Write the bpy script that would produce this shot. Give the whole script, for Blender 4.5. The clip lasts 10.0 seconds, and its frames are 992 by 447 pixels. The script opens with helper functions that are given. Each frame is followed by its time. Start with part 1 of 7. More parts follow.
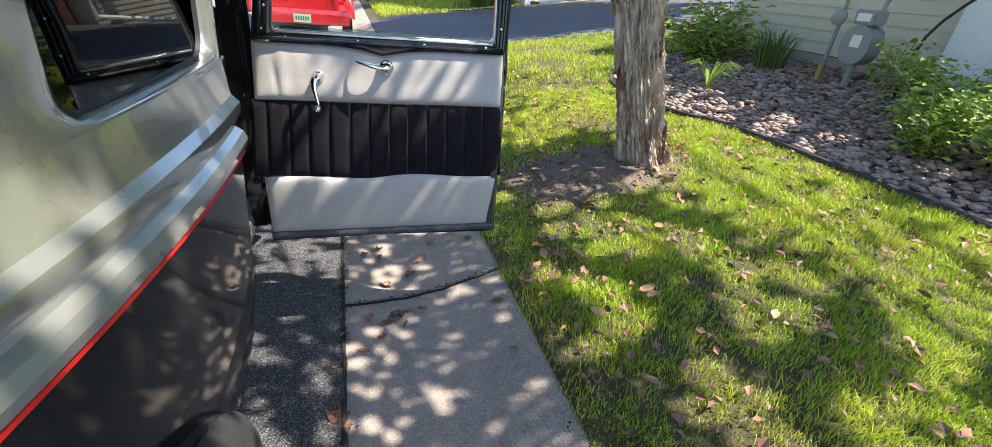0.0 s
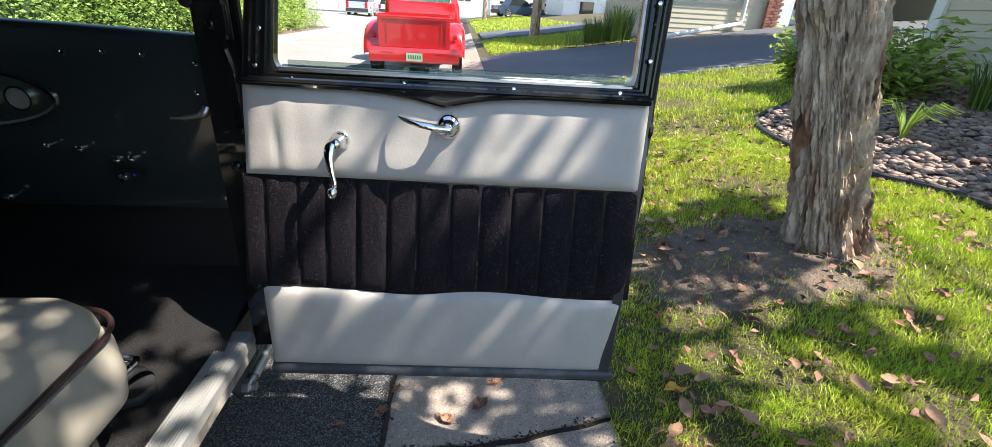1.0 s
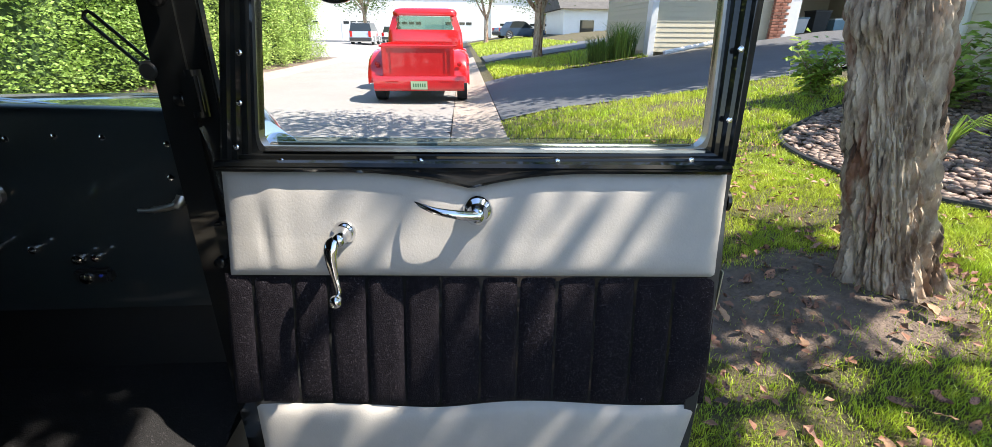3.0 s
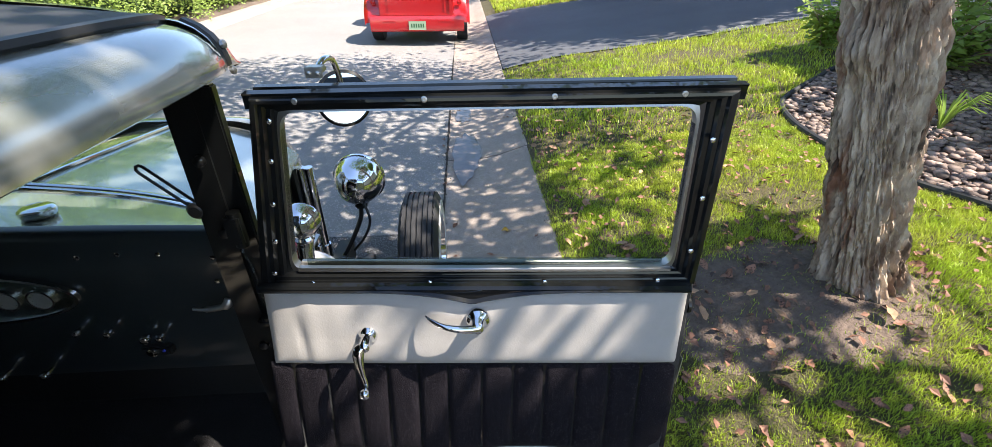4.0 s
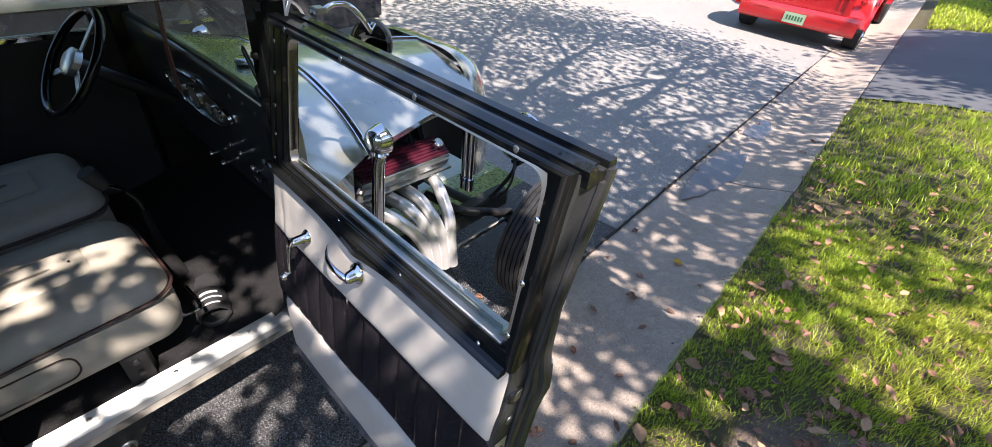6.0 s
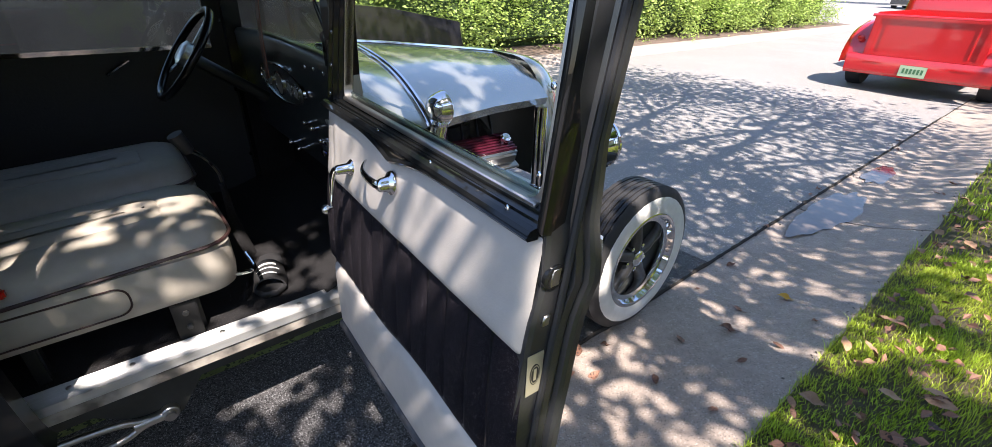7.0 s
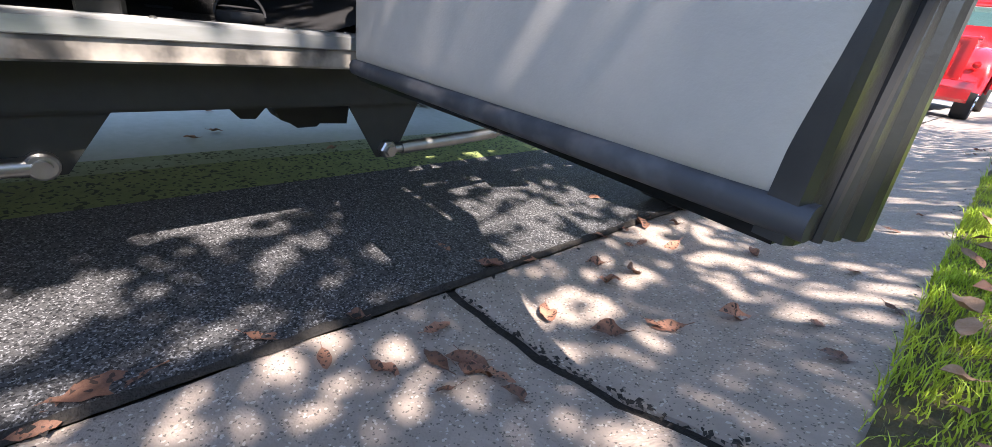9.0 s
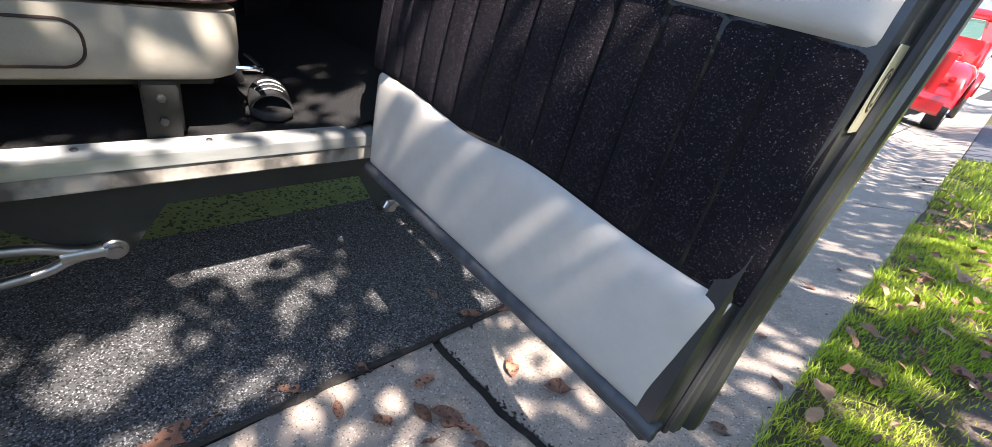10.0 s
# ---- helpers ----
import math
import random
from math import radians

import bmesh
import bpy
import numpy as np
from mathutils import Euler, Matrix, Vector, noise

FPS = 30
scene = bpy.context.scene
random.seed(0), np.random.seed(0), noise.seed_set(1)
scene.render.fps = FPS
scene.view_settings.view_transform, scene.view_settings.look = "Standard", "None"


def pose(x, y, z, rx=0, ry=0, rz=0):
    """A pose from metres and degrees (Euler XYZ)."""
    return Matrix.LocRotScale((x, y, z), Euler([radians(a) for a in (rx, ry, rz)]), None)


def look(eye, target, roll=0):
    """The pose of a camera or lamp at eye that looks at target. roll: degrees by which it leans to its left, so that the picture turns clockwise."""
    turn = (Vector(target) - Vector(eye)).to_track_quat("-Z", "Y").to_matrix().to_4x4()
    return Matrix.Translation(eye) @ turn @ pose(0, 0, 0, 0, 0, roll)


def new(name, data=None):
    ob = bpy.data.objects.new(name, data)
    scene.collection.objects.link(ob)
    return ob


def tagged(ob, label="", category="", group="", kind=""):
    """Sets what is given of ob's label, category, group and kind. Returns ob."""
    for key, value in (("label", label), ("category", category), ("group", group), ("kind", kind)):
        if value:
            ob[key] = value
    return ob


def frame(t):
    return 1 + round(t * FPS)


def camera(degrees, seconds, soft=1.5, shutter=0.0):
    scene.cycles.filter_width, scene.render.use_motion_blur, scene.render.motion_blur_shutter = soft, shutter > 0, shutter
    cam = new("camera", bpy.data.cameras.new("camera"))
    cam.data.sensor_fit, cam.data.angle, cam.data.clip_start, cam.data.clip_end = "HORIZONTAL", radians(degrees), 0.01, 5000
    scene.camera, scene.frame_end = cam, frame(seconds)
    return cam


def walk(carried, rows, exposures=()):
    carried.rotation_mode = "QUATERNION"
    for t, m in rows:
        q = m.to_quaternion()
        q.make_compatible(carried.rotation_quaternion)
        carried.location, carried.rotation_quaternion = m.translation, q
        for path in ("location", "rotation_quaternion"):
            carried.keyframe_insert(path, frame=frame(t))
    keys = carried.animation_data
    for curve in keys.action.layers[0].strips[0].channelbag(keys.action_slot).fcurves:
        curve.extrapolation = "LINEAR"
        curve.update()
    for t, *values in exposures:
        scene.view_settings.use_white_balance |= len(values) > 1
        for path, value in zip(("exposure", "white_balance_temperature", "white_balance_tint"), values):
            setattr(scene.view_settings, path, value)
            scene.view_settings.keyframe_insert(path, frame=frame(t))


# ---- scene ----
cam = camera(93.6, 10.0, soft=0.6)
PATH = [
    (0, (0.014, 0.037, 1.309), (0.594, 1.712, 0.382), 5.7),
    (0.5, (0.196, 0.416, 1.329), (0.454, 2.181, 0.424), 3.8),
    (1, (0.162, 0.739, 1.233), (0.33, 2.55, 0.402), 3.4),
    (1.5, (0.129, 0.91, 1.112), (0.271, 2.739, 0.315), 0.5),
    (2, (0.119, 0.939, 1.06), (0.255, 2.775, 0.279), 1.0),
    (2.5, (0.122, 0.951, 1.08), (0.254, 2.797, 0.321), 0.9),
    (3, (0.123, 0.966, 1.28), (0.253, 2.812, 0.52), 0.5),
    (3.2, (0.121, 0.964, 1.375), (0.252, 2.81, 0.617), 0.3),
    (4.3, (0.153, 1.008, 1.673), (0.233, 2.648, 0.53), -0.8),
    (4.5, (0.201, 1.019, 1.688), (0.201, 2.636, 0.511), -0.4),
    (5, (0.383, 1.059, 1.705), (0.091, 2.638, 0.512), 1.2),
    (5.5, (0.552, 1.203, 1.692), (-0.105, 2.655, 0.483), 4.6),
    (6, (0.765, 1.271, 1.696), (-0.202, 2.547, 0.497), 6.8),
    (6.2, (0.852, 1.285, 1.673), (-0.273, 2.481, 0.531), 5.9),
    (7.3, (0.881, 1.297, 1.186), (-0.496, 2.422, 0.271), 1.5),
    (7.5, (0.846, 1.312, 1.06), (-0.528, 2.425, 0.124), 1.9),
    (8, (0.75, 1.309, 0.729), (-0.62, 2.442, -0.188), 3.2),
    (8.5, (0.664, 1.276, 0.571), (-0.685, 2.496, -0.26), 5.9),
    (9, (0.613, 1.209, 0.549), (-0.677, 2.502, -0.266), 7.8),
    (9.5, (0.596, 1.167, 0.581), (-0.668, 2.483, -0.238), 9.2),
    (10, (0.623, 1.126, 0.908), (-0.53, 2.432, -0.074), 13.6),
]
walk(cam, [(t, look(eye, target, roll)) for t, eye, target, roll in PATH], [(0, 1.50, 6500, 12), (0.5, 1.40, 6500, 10), (3.2, 1.40, 6500, 10), (4.5, 1.40, 6500, 15), (6.5, 1.38, 6500, 18), (8.4, 1.62, 6350, 17), (9.2, 1.86, 6450, 18), (10, 1.95, 6500, 15)])

# ---- world and sun ----
SUN = Vector((0.63, -0.22, 1.0)).normalized()
world = bpy.data.worlds.new("sky")
scene.world = world
world.use_nodes = True
wn = world.node_tree.nodes
sky = wn.new("ShaderNodeTexSky")
sky.sky_type = "NISHITA"
sky.sun_disc = False
sky.sun_elevation = math.asin(SUN.z)
sky.sun_rotation = math.atan2(SUN.x, SUN.y)
sky.air_density, sky.dust_density, sky.ozone_density = 1.0, 0.3, 1.0
wn["Background"].inputs["Strength"].default_value = 0.15
world.node_tree.links.new(sky.outputs[0], wn["Background"].inputs["Color"])
sun = new("sun", bpy.data.lights.new("sun", "SUN"))
sun.data.energy, sun.data.angle, sun.data.color = 5.0, radians(0.40), (1.0, 0.93, 0.82)
sun.matrix_basis = look(SUN * 30, (0, 0, 0))


# ---- materials ----
def mat(name, c1, c2=None, rough=0.6, metal=0.0, scale=20.0, coarse=1.5, bump=0.15, bscale=None, depth=0.004,
        coat=0.0, coat_rough=0.05, spec=0.5, random_tint=0.0, contrast=(0.3, 0.7), island=0.0, stretch=None, sheen=0.0):
    """Two scales of variation between c1 and c2, a little uneven gloss and a fine bump."""
    m = bpy.data.materials.new(name)
    m.use_nodes = True
    nt, L = m.node_tree, m.node_tree.links
    b = nt.nodes["Principled BSDF"]
    c2 = c2 or tuple(v * 0.8 for v in c1)
    co = nt.nodes.new("ShaderNodeTexCoord")
    vec = co.outputs["Object"]
    if stretch:
        mp = nt.nodes.new("ShaderNodeMapping")
        mp.inputs["Scale"].default_value = stretch
        L.new(vec, mp.inputs["Vector"])
        vec = mp.outputs["Vector"]

    def noi(s, detail):
        n = nt.nodes.new("ShaderNodeTexNoise")
        n.inputs["Scale"].default_value = s
        n.inputs["Detail"].default_value = detail
        n.inputs["Roughness"].default_value = 0.6
        L.new(vec, n.inputs["Vector"])
        return n.outputs["Fac"]

    fine, big = noi(scale, 4), noi(coarse, 3)
    add = nt.nodes.new("ShaderNodeMath")
    add.operation = "MULTIPLY_ADD"
    L.new(fine, add.inputs[0])
    add.inputs[1].default_value = 0.55
    mul = nt.nodes.new("ShaderNodeMath")
    mul.operation = "MULTIPLY"
    L.new(big, mul.inputs[0])
    mul.inputs[1].default_value = 0.45
    L.new(mul.outputs[0], add.inputs[2])
    mr = nt.nodes.new("ShaderNodeMapRange")
    mr.inputs["From Min"].default_value, mr.inputs["From Max"].default_value = contrast
    L.new(add.outputs[0], mr.inputs["Value"])
    mix = nt.nodes.new("ShaderNodeMix")
    mix.data_type = "RGBA"
    mix.inputs["A"].default_value = (*c1, 1)
    mix.inputs["B"].default_value = (*c2, 1)
    L.new(mr.outputs[0], mix.inputs["Factor"])
    col = mix.outputs["Result"]
    if random_tint or island:
        if island:
            rnd = nt.nodes.new("ShaderNodeNewGeometry").outputs["Random Per Island"]
        else:
            rnd = nt.nodes.new("ShaderNodeObjectInfo").outputs["Random"]
        hs = nt.nodes.new("ShaderNodeHueSaturation")
        r = nt.nodes.new("ShaderNodeMapRange")
        amount = random_tint or island
        r.inputs["To Min"].default_value, r.inputs["To Max"].default_value = 1 - amount, 1 + amount
        L.new(rnd, r.inputs["Value"])
        L.new(r.outputs[0], hs.inputs["Value"])
        L.new(col, hs.inputs["Color"])
        col = hs.outputs["Color"]
    L.new(col, b.inputs["Base Color"])
    rr = nt.nodes.new("ShaderNodeMapRange")
    rr.inputs["To Min"].default_value, rr.inputs["To Max"].default_value = max(0.02, rough * 0.85), min(1, rough * 1.15)
    L.new(big, rr.inputs["Value"])
    L.new(rr.outputs[0], b.inputs["Roughness"])
    b.inputs["Metallic"].default_value = metal
    b.inputs["Specular IOR Level"].default_value = spec
    b.inputs["Coat Weight"].default_value = coat
    b.inputs["Coat Roughness"].default_value = coat_rough
    b.inputs["Sheen Weight"].default_value = sheen
    if bump:
        bp = nt.nodes.new("ShaderNodeBump")
        bp.inputs["Strength"].default_value = bump
        bp.inputs["Distance"].default_value = depth
        L.new(noi(bscale or scale, 5), bp.inputs["Height"])
        L.new(bp.outputs[0], b.inputs["Normal"])
    return m


def speckle(m, colour, scale, level, rough=None):
    """Scatters small grains of a colour over a material."""
    nt, L = m.node_tree, m.node_tree.links
    b = nt.nodes["Principled BSDF"]
    src = b.inputs["Base Color"].links[0].from_socket
    co = nt.nodes.new("ShaderNodeTexCoord")
    v = nt.nodes.new("ShaderNodeTexVoronoi")
    v.inputs["Scale"].default_value = scale
    L.new(co.outputs["Object"], v.inputs["Vector"])
    sep = nt.nodes.new("ShaderNodeSeparateColor")
    L.new(v.outputs["Color"], sep.inputs[0])
    gt = nt.nodes.new("ShaderNodeMath")
    gt.operation = "GREATER_THAN"
    gt.inputs[1].default_value = level
    L.new(sep.outputs[0], gt.inputs[0])
    mx = nt.nodes.new("ShaderNodeMix")
    mx.data_type = "RGBA"
    mx.inputs["B"].default_value = (*colour, 1)
    L.new(gt.outputs[0], mx.inputs["Factor"])
    L.new(src, mx.inputs["A"])
    L.new(mx.outputs["Result"], b.inputs["Base Color"])
    return m


def streaks(m, colour, stretch, level):
    """Lays long uneven streaks of a colour over a material."""
    nt, L = m.node_tree, m.node_tree.links
    b = nt.nodes["Principled BSDF"]
    src = b.inputs["Base Color"].links[0].from_socket
    co = nt.nodes.new("ShaderNodeTexCoord")
    mp = nt.nodes.new("ShaderNodeMapping")
    mp.inputs["Scale"].default_value = stretch
    L.new(co.outputs["Object"], mp.inputs["Vector"])
    n = nt.nodes.new("ShaderNodeTexNoise")
    n.inputs["Scale"].default_value = 1.0
    n.inputs["Detail"].default_value = 6.0
    L.new(mp.outputs[0], n.inputs["Vector"])
    r = nt.nodes.new("ShaderNodeMapRange")
    r.inputs["From Min"].default_value, r.inputs["From Max"].default_value = level - 0.04, level + 0.05
    r.inputs["To Max"].default_value = 0.85
    L.new(n.outputs[0], r.inputs["Value"])
    mx = nt.nodes.new("ShaderNodeMix")
    mx.data_type = "RGBA"
    mx.inputs["B"].default_value = (*colour, 1)
    L.new(r.outputs[0], mx.inputs["Factor"])
    L.new(src, mx.inputs["A"])
    L.new(mx.outputs["Result"], b.inputs["Base Color"])
    return m


def glass(name, tint=(0.9, 0.95, 0.93), rough=0.0):
    m = bpy.data.materials.new(name)
    m.use_nodes = True
    nt, L = m.node_tree, m.node_tree.links
    nt.nodes.remove(nt.nodes["Principled BSDF"])
    tr = nt.nodes.new("ShaderNodeBsdfTransparent")
    tr.inputs["Color"].default_value = (*tint, 1)
    gl = nt.nodes.new("ShaderNodeBsdfGlossy")
    gl.inputs["Roughness"].default_value = rough
    lw = nt.nodes.new("ShaderNodeLayerWeight")
    lw.inputs["Blend"].default_value = 0.5
    pw = nt.nodes.new("ShaderNodeMath")
    pw.operation = "POWER"
    pw.inputs[1].default_value = 4.0
    L.new(lw.outputs["Facing"], pw.inputs[0])
    fr = nt.nodes.new("ShaderNodeMath")
    fr.operation = "MULTIPLY_ADD"
    fr.inputs[1].default_value, fr.inputs[2].default_value = 0.8, 0.045
    L.new(pw.outputs[0], fr.inputs[0])
    mx = nt.nodes.new("ShaderNodeMixShader")
    L.new(fr.outputs[0], mx.inputs[0])
    L.new(tr.outputs[0], mx.inputs[1])
    L.new(gl.outputs[0], mx.inputs[2])
    L.new(mx.outputs[0], nt.nodes["Material Output"].inputs["Surface"])
    return m


def thin(m, share=0.35):
    """Lets some light through, as leaves do."""
    nt, L = m.node_tree, m.node_tree.links
    b = nt.nodes["Principled BSDF"]
    tr = nt.nodes.new("ShaderNodeBsdfTranslucent")
    L.new(b.inputs["Base Color"].links[0].from_socket, tr.inputs["Color"])
    mx = nt.nodes.new("ShaderNodeMixShader")
    mx.inputs[0].default_value = share
    L.new(b.outputs[0], mx.inputs[1])
    L.new(tr.outputs[0], mx.inputs[2])
    L.new(mx.outputs[0], nt.nodes["Material Output"].inputs["Surface"])
    return m


ASPHALT = speckle(speckle(mat("asphalt", (0.105, 0.103, 0.105), (0.045, 0.044, 0.046), 0.8, scale=70, coarse=1.2, bump=1.0, bscale=190, depth=0.008), (0.29, 0.29, 0.30), 330, 0.84), (0.014, 0.014, 0.016), 260, 0.76)
# three asphalts hold both a moss tone and painted light falloff under the car
PALE_GREY = mat("grey_asphalt", (0.46, 0.51, 0.46), (0.36, 0.41, 0.35), 0.7, scale=30, coarse=1.5, bump=0.4, bscale=120, depth=0.004)
FILM_DIM = speckle(mat("green_filmed_asphalt", (0.33, 0.38, 0.24), (0.22, 0.27, 0.12), 0.8, scale=26, coarse=4, bump=0.6, bscale=110, depth=0.005), (0.08, 0.10, 0.04), 120, 0.86)
MOSS_SHADE = speckle(mat("mossy_asphalt", (0.27, 0.33, 0.10), (0.16, 0.20, 0.065), 0.85, scale=26, coarse=2.5, bump=0.7, bscale=110, depth=0.006), (0.05, 0.065, 0.025), 120, 0.8)
OLD_ASPHALT = speckle(mat("weathered_asphalt", (0.285, 0.268, 0.255), (0.19, 0.18, 0.172), 0.88, scale=40, coarse=0.5, bump=0.7, bscale=120, depth=0.006), (0.42, 0.4, 0.38), 150, 0.9)
DRIVE = speckle(mat("sealed_asphalt", (0.105, 0.108, 0.118), (0.075, 0.078, 0.087), 0.75, scale=50, coarse=0.7, bump=0.6, bscale=140, depth=0.004), (0.10, 0.10, 0.11), 160, 0.94)
CONCRETE = speckle(speckle(mat("concrete", (0.415, 0.34, 0.288), (0.265, 0.22, 0.185), 0.85, scale=26, coarse=2.0, bump=0.9, bscale=190, depth=0.004, random_tint=0.04), (0.15, 0.125, 0.105), 340, 0.93), (0.52, 0.46, 0.40), 260, 0.94)
SOIL = mat("soil", (0.22, 0.16, 0.125), (0.10, 0.072, 0.056), 0.95, scale=30, coarse=3, bump=1.0, bscale=60, depth=0.02)
GRIME = mat("gutter_grime", (0.012, 0.011, 0.010), (0.050, 0.042, 0.035), 0.95, scale=120, coarse=12, bump=1.0, bscale=160, depth=0.01)
TURF = mat("turf", (0.055, 0.055, 0.022), (0.13, 0.10, 0.05), 0.95, scale=25, coarse=2.0, bump=1.0, bscale=90, depth=0.02)
GRASS = thin(mat("grass_blade", (0.325, 0.50, 0.03), (0.585, 0.60, 0.09), 0.38, scale=3, coarse=0.9, bump=0, island=0.5))
STONE = mat("river_stone", (0.40, 0.285, 0.235), (0.15, 0.115, 0.10), 0.75, scale=30, coarse=6, bump=0.4, bscale=60, island=0.6)
BARK = mat("bark", (0.60, 0.49, 0.37), (0.20, 0.125, 0.08), 0.9, contrast=(0.40, 0.60), scale=22, coarse=2.5, bump=1.0, bscale=45, depth=0.01, stretch=(1, 1, 0.35))
BARK = streaks(BARK, (0.21, 0.075, 0.03), (9, 9, 0.9), 0.60)
BARK = streaks(BARK, (0.035, 0.022, 0.015), (24, 24, 2.2), 0.64)
LEAF = thin(mat("green_leaf", (0.09, 0.17, 0.028), (0.14, 0.22, 0.04), 0.45, scale=5, coarse=1, bump=0, island=0.35))
SHRUB = thin(mat("shrub_leaf", (0.22, 0.36, 0.045), (0.36, 0.46, 0.12), 0.45, scale=5, coarse=1, bump=0, island=0.35))
HEDGE = thin(mat("hedge_leaf", (0.30, 0.44, 0.085), (0.42, 0.52, 0.16), 0.5, scale=5, coarse=0.7, bump=0, island=0.4))
DRY = mat("dry_leaf", (0.37, 0.18, 0.11), (0.19, 0.09, 0.06), 0.62, scale=25, coarse=8, bump=0.5, bscale=60, random_tint=0.45)
DRY = speckle(DRY, (0.055, 0.03, 0.022), 15, 0.86)
TAN = mat("tan_leaf", (0.46, 0.28, 0.165), (0.30, 0.16, 0.085), 0.6, scale=25, coarse=8, bump=0.5, bscale=60, random_tint=0.3)
YELLOW = mat("yellow_leaf", (0.62, 0.36, 0.04), (0.5, 0.26, 0.03), 0.6, scale=30, coarse=8, bump=0.4)
SIDING = mat("vinyl_siding", (0.57, 0.515, 0.385), (0.52, 0.47, 0.35), 0.55, scale=8, coarse=0.7, bump=0.2, bscale=80, depth=0.001, random_tint=0.03)
WHITE = mat("white_trim", (0.78, 0.78, 0.76), (0.70, 0.70, 0.68), 0.5, scale=15, coarse=1.5, bump=0.05)
BRICK = mat("red_brick", (0.34, 0.14, 0.09), (0.22, 0.09, 0.06), 0.85, scale=30, coarse=4, bump=0.5, random_tint=0.2)
ROOFING = mat("roof_shingle", (0.12, 0.11, 0.10), (0.07, 0.065, 0.06), 0.9, scale=40, coarse=2, bump=0.6)
DARK = mat("dark_interior", (0.045, 0.045, 0.042), (0.03, 0.03, 0.03), 0.8, bump=0.1)
SILVER = mat("silver_paint", (0.46, 0.47, 0.425), (0.41, 0.42, 0.38), 0.23, metal=0.68, scale=90, coarse=2, bump=0.03, bscale=30, depth=0.001, coat=1.0, coat_rough=0.03)
GLOSS = mat("gloss_black_paint", (0.007, 0.0075, 0.0075), (0.010, 0.0105, 0.0105), 0.35, scale=60, coarse=3, bump=0.04, bscale=20, depth=0.001, coat=0.7, coat_rough=0.02, spec=0.06)
EDGE_BLACK = mat("worn_black_enamel", (0.022, 0.023, 0.025), (0.035, 0.036, 0.038), 0.33, scale=30, coarse=5, bump=0.35, bscale=140, depth=0.0015, coat=0.5, coat_rough=0.18)
DASH_BLACK = mat("dash_black_paint", (0.019, 0.025, 0.027), (0.024, 0.030, 0.032), 0.3, scale=60, coarse=3, bump=0.05, bscale=20, depth=0.001, coat=0.6, coat_rough=0.04, spec=0.3)
SATIN = mat("satin_black_paint", (0.018, 0.018, 0.019), (0.012, 0.012, 0.012), 0.42, scale=40, coarse=3, bump=0.1, bscale=60, depth=0.001)
UNDER = mat("underbody_black", (0.034, 0.036, 0.031), (0.018, 0.02, 0.018), 0.6, scale=20, coarse=3, bump=0.3)
BEIGE = mat("beige_leather", (0.48, 0.445, 0.405), (0.415, 0.385, 0.35), 0.55, scale=30, coarse=4, bump=0.35, bscale=260, depth=0.0012)
SEATS = mat("seat_leather", (0.44, 0.40, 0.335), (0.37, 0.335, 0.28), 0.48, scale=30, coarse=4, bump=0.3, bscale=260, depth=0.001)
TWEED = speckle(speckle(mat("black_tweed", (0.017, 0.014, 0.018), (0.006, 0.005, 0.007), 0.92, scale=260, coarse=4, bump=0.9, bscale=500, depth=0.003, spec=0.12), (0.055, 0.048, 0.056), 900, 0.94), (0.20, 0.18, 0.20), 1100, 0.989)
CARPET = speckle(mat("black_carpet", (0.012, 0.011, 0.012), (0.006, 0.006, 0.0065), 0.95, scale=150, coarse=4, bump=1.0, bscale=350, depth=0.004), (0.085, 0.075, 0.08), 800, 0.965)
PIPING = mat("dark_piping", (0.05, 0.022, 0.02), (0.03, 0.015, 0.014), 0.5, bump=0.1)
RUBBER = mat("black_rubber", (0.030, 0.030, 0.032), (0.02, 0.02, 0.021), 0.65, scale=30, coarse=6, bump=0.2)
SCUFFED = mat("scuffed_vinyl", (0.05, 0.052, 0.06), (0.19, 0.19, 0.20), 0.5, scale=14, coarse=9, bump=0.2, contrast=(0.5, 0.75))
WHITEWALL = mat("whitewall", (0.74, 0.735, 0.70), (0.62, 0.615, 0.58), 0.55, scale=30, coarse=5, bump=0.1)
CHROME = mat("chrome", (0.80, 0.80, 0.80), (0.76, 0.76, 0.77), 0.06, metal=1.0, scale=20, coarse=4, bump=0)
ALLOY = mat("brushed_aluminium", (0.66, 0.66, 0.65), (0.5, 0.5, 0.49), 0.34, metal=1.0, scale=70, coarse=5, bump=0.15, stretch=(1, 0.15, 1))
RAWSTEEL = mat("satin_steel", (0.50, 0.49, 0.47), (0.38, 0.37, 0.35), 0.38, metal=1.0, scale=40, coarse=5, bump=0.1)
GUNMETAL = mat("grey_wheel_paint", (0.085, 0.085, 0.085), (0.06, 0.06, 0.06), 0.4, metal=0.4, bump=0.05)
MAROON = mat("maroon_paint", (0.085, 0.008, 0.022), (0.06, 0.006, 0.017), 0.35, metal=0.3, bump=0.05, coat=0.6)
HEADER = mat("header_coating", (0.80, 0.78, 0.77), (0.70, 0.68, 0.67), 0.2, metal=0.6, scale=30, coarse=5, bump=0.05)
RED = mat("red_truck_paint", (0.52, 0.010, 0.012), (0.46, 0.008, 0.009), 0.25, scale=40, coarse=2, bump=0.02, coat=1.0)
STRIPE = mat("red_stripe", (0.75, 0.02, 0.02), (0.7, 0.02, 0.02), 0.3, bump=0)
PLATE = mat("licence_plate", (0.42, 0.55, 0.36), (0.36, 0.48, 0.32), 0.5, bump=0.05)
PAPER = mat("label_foil", (0.62, 0.58, 0.42), (0.52, 0.48, 0.34), 0.35, metal=0.5, bump=0.05)
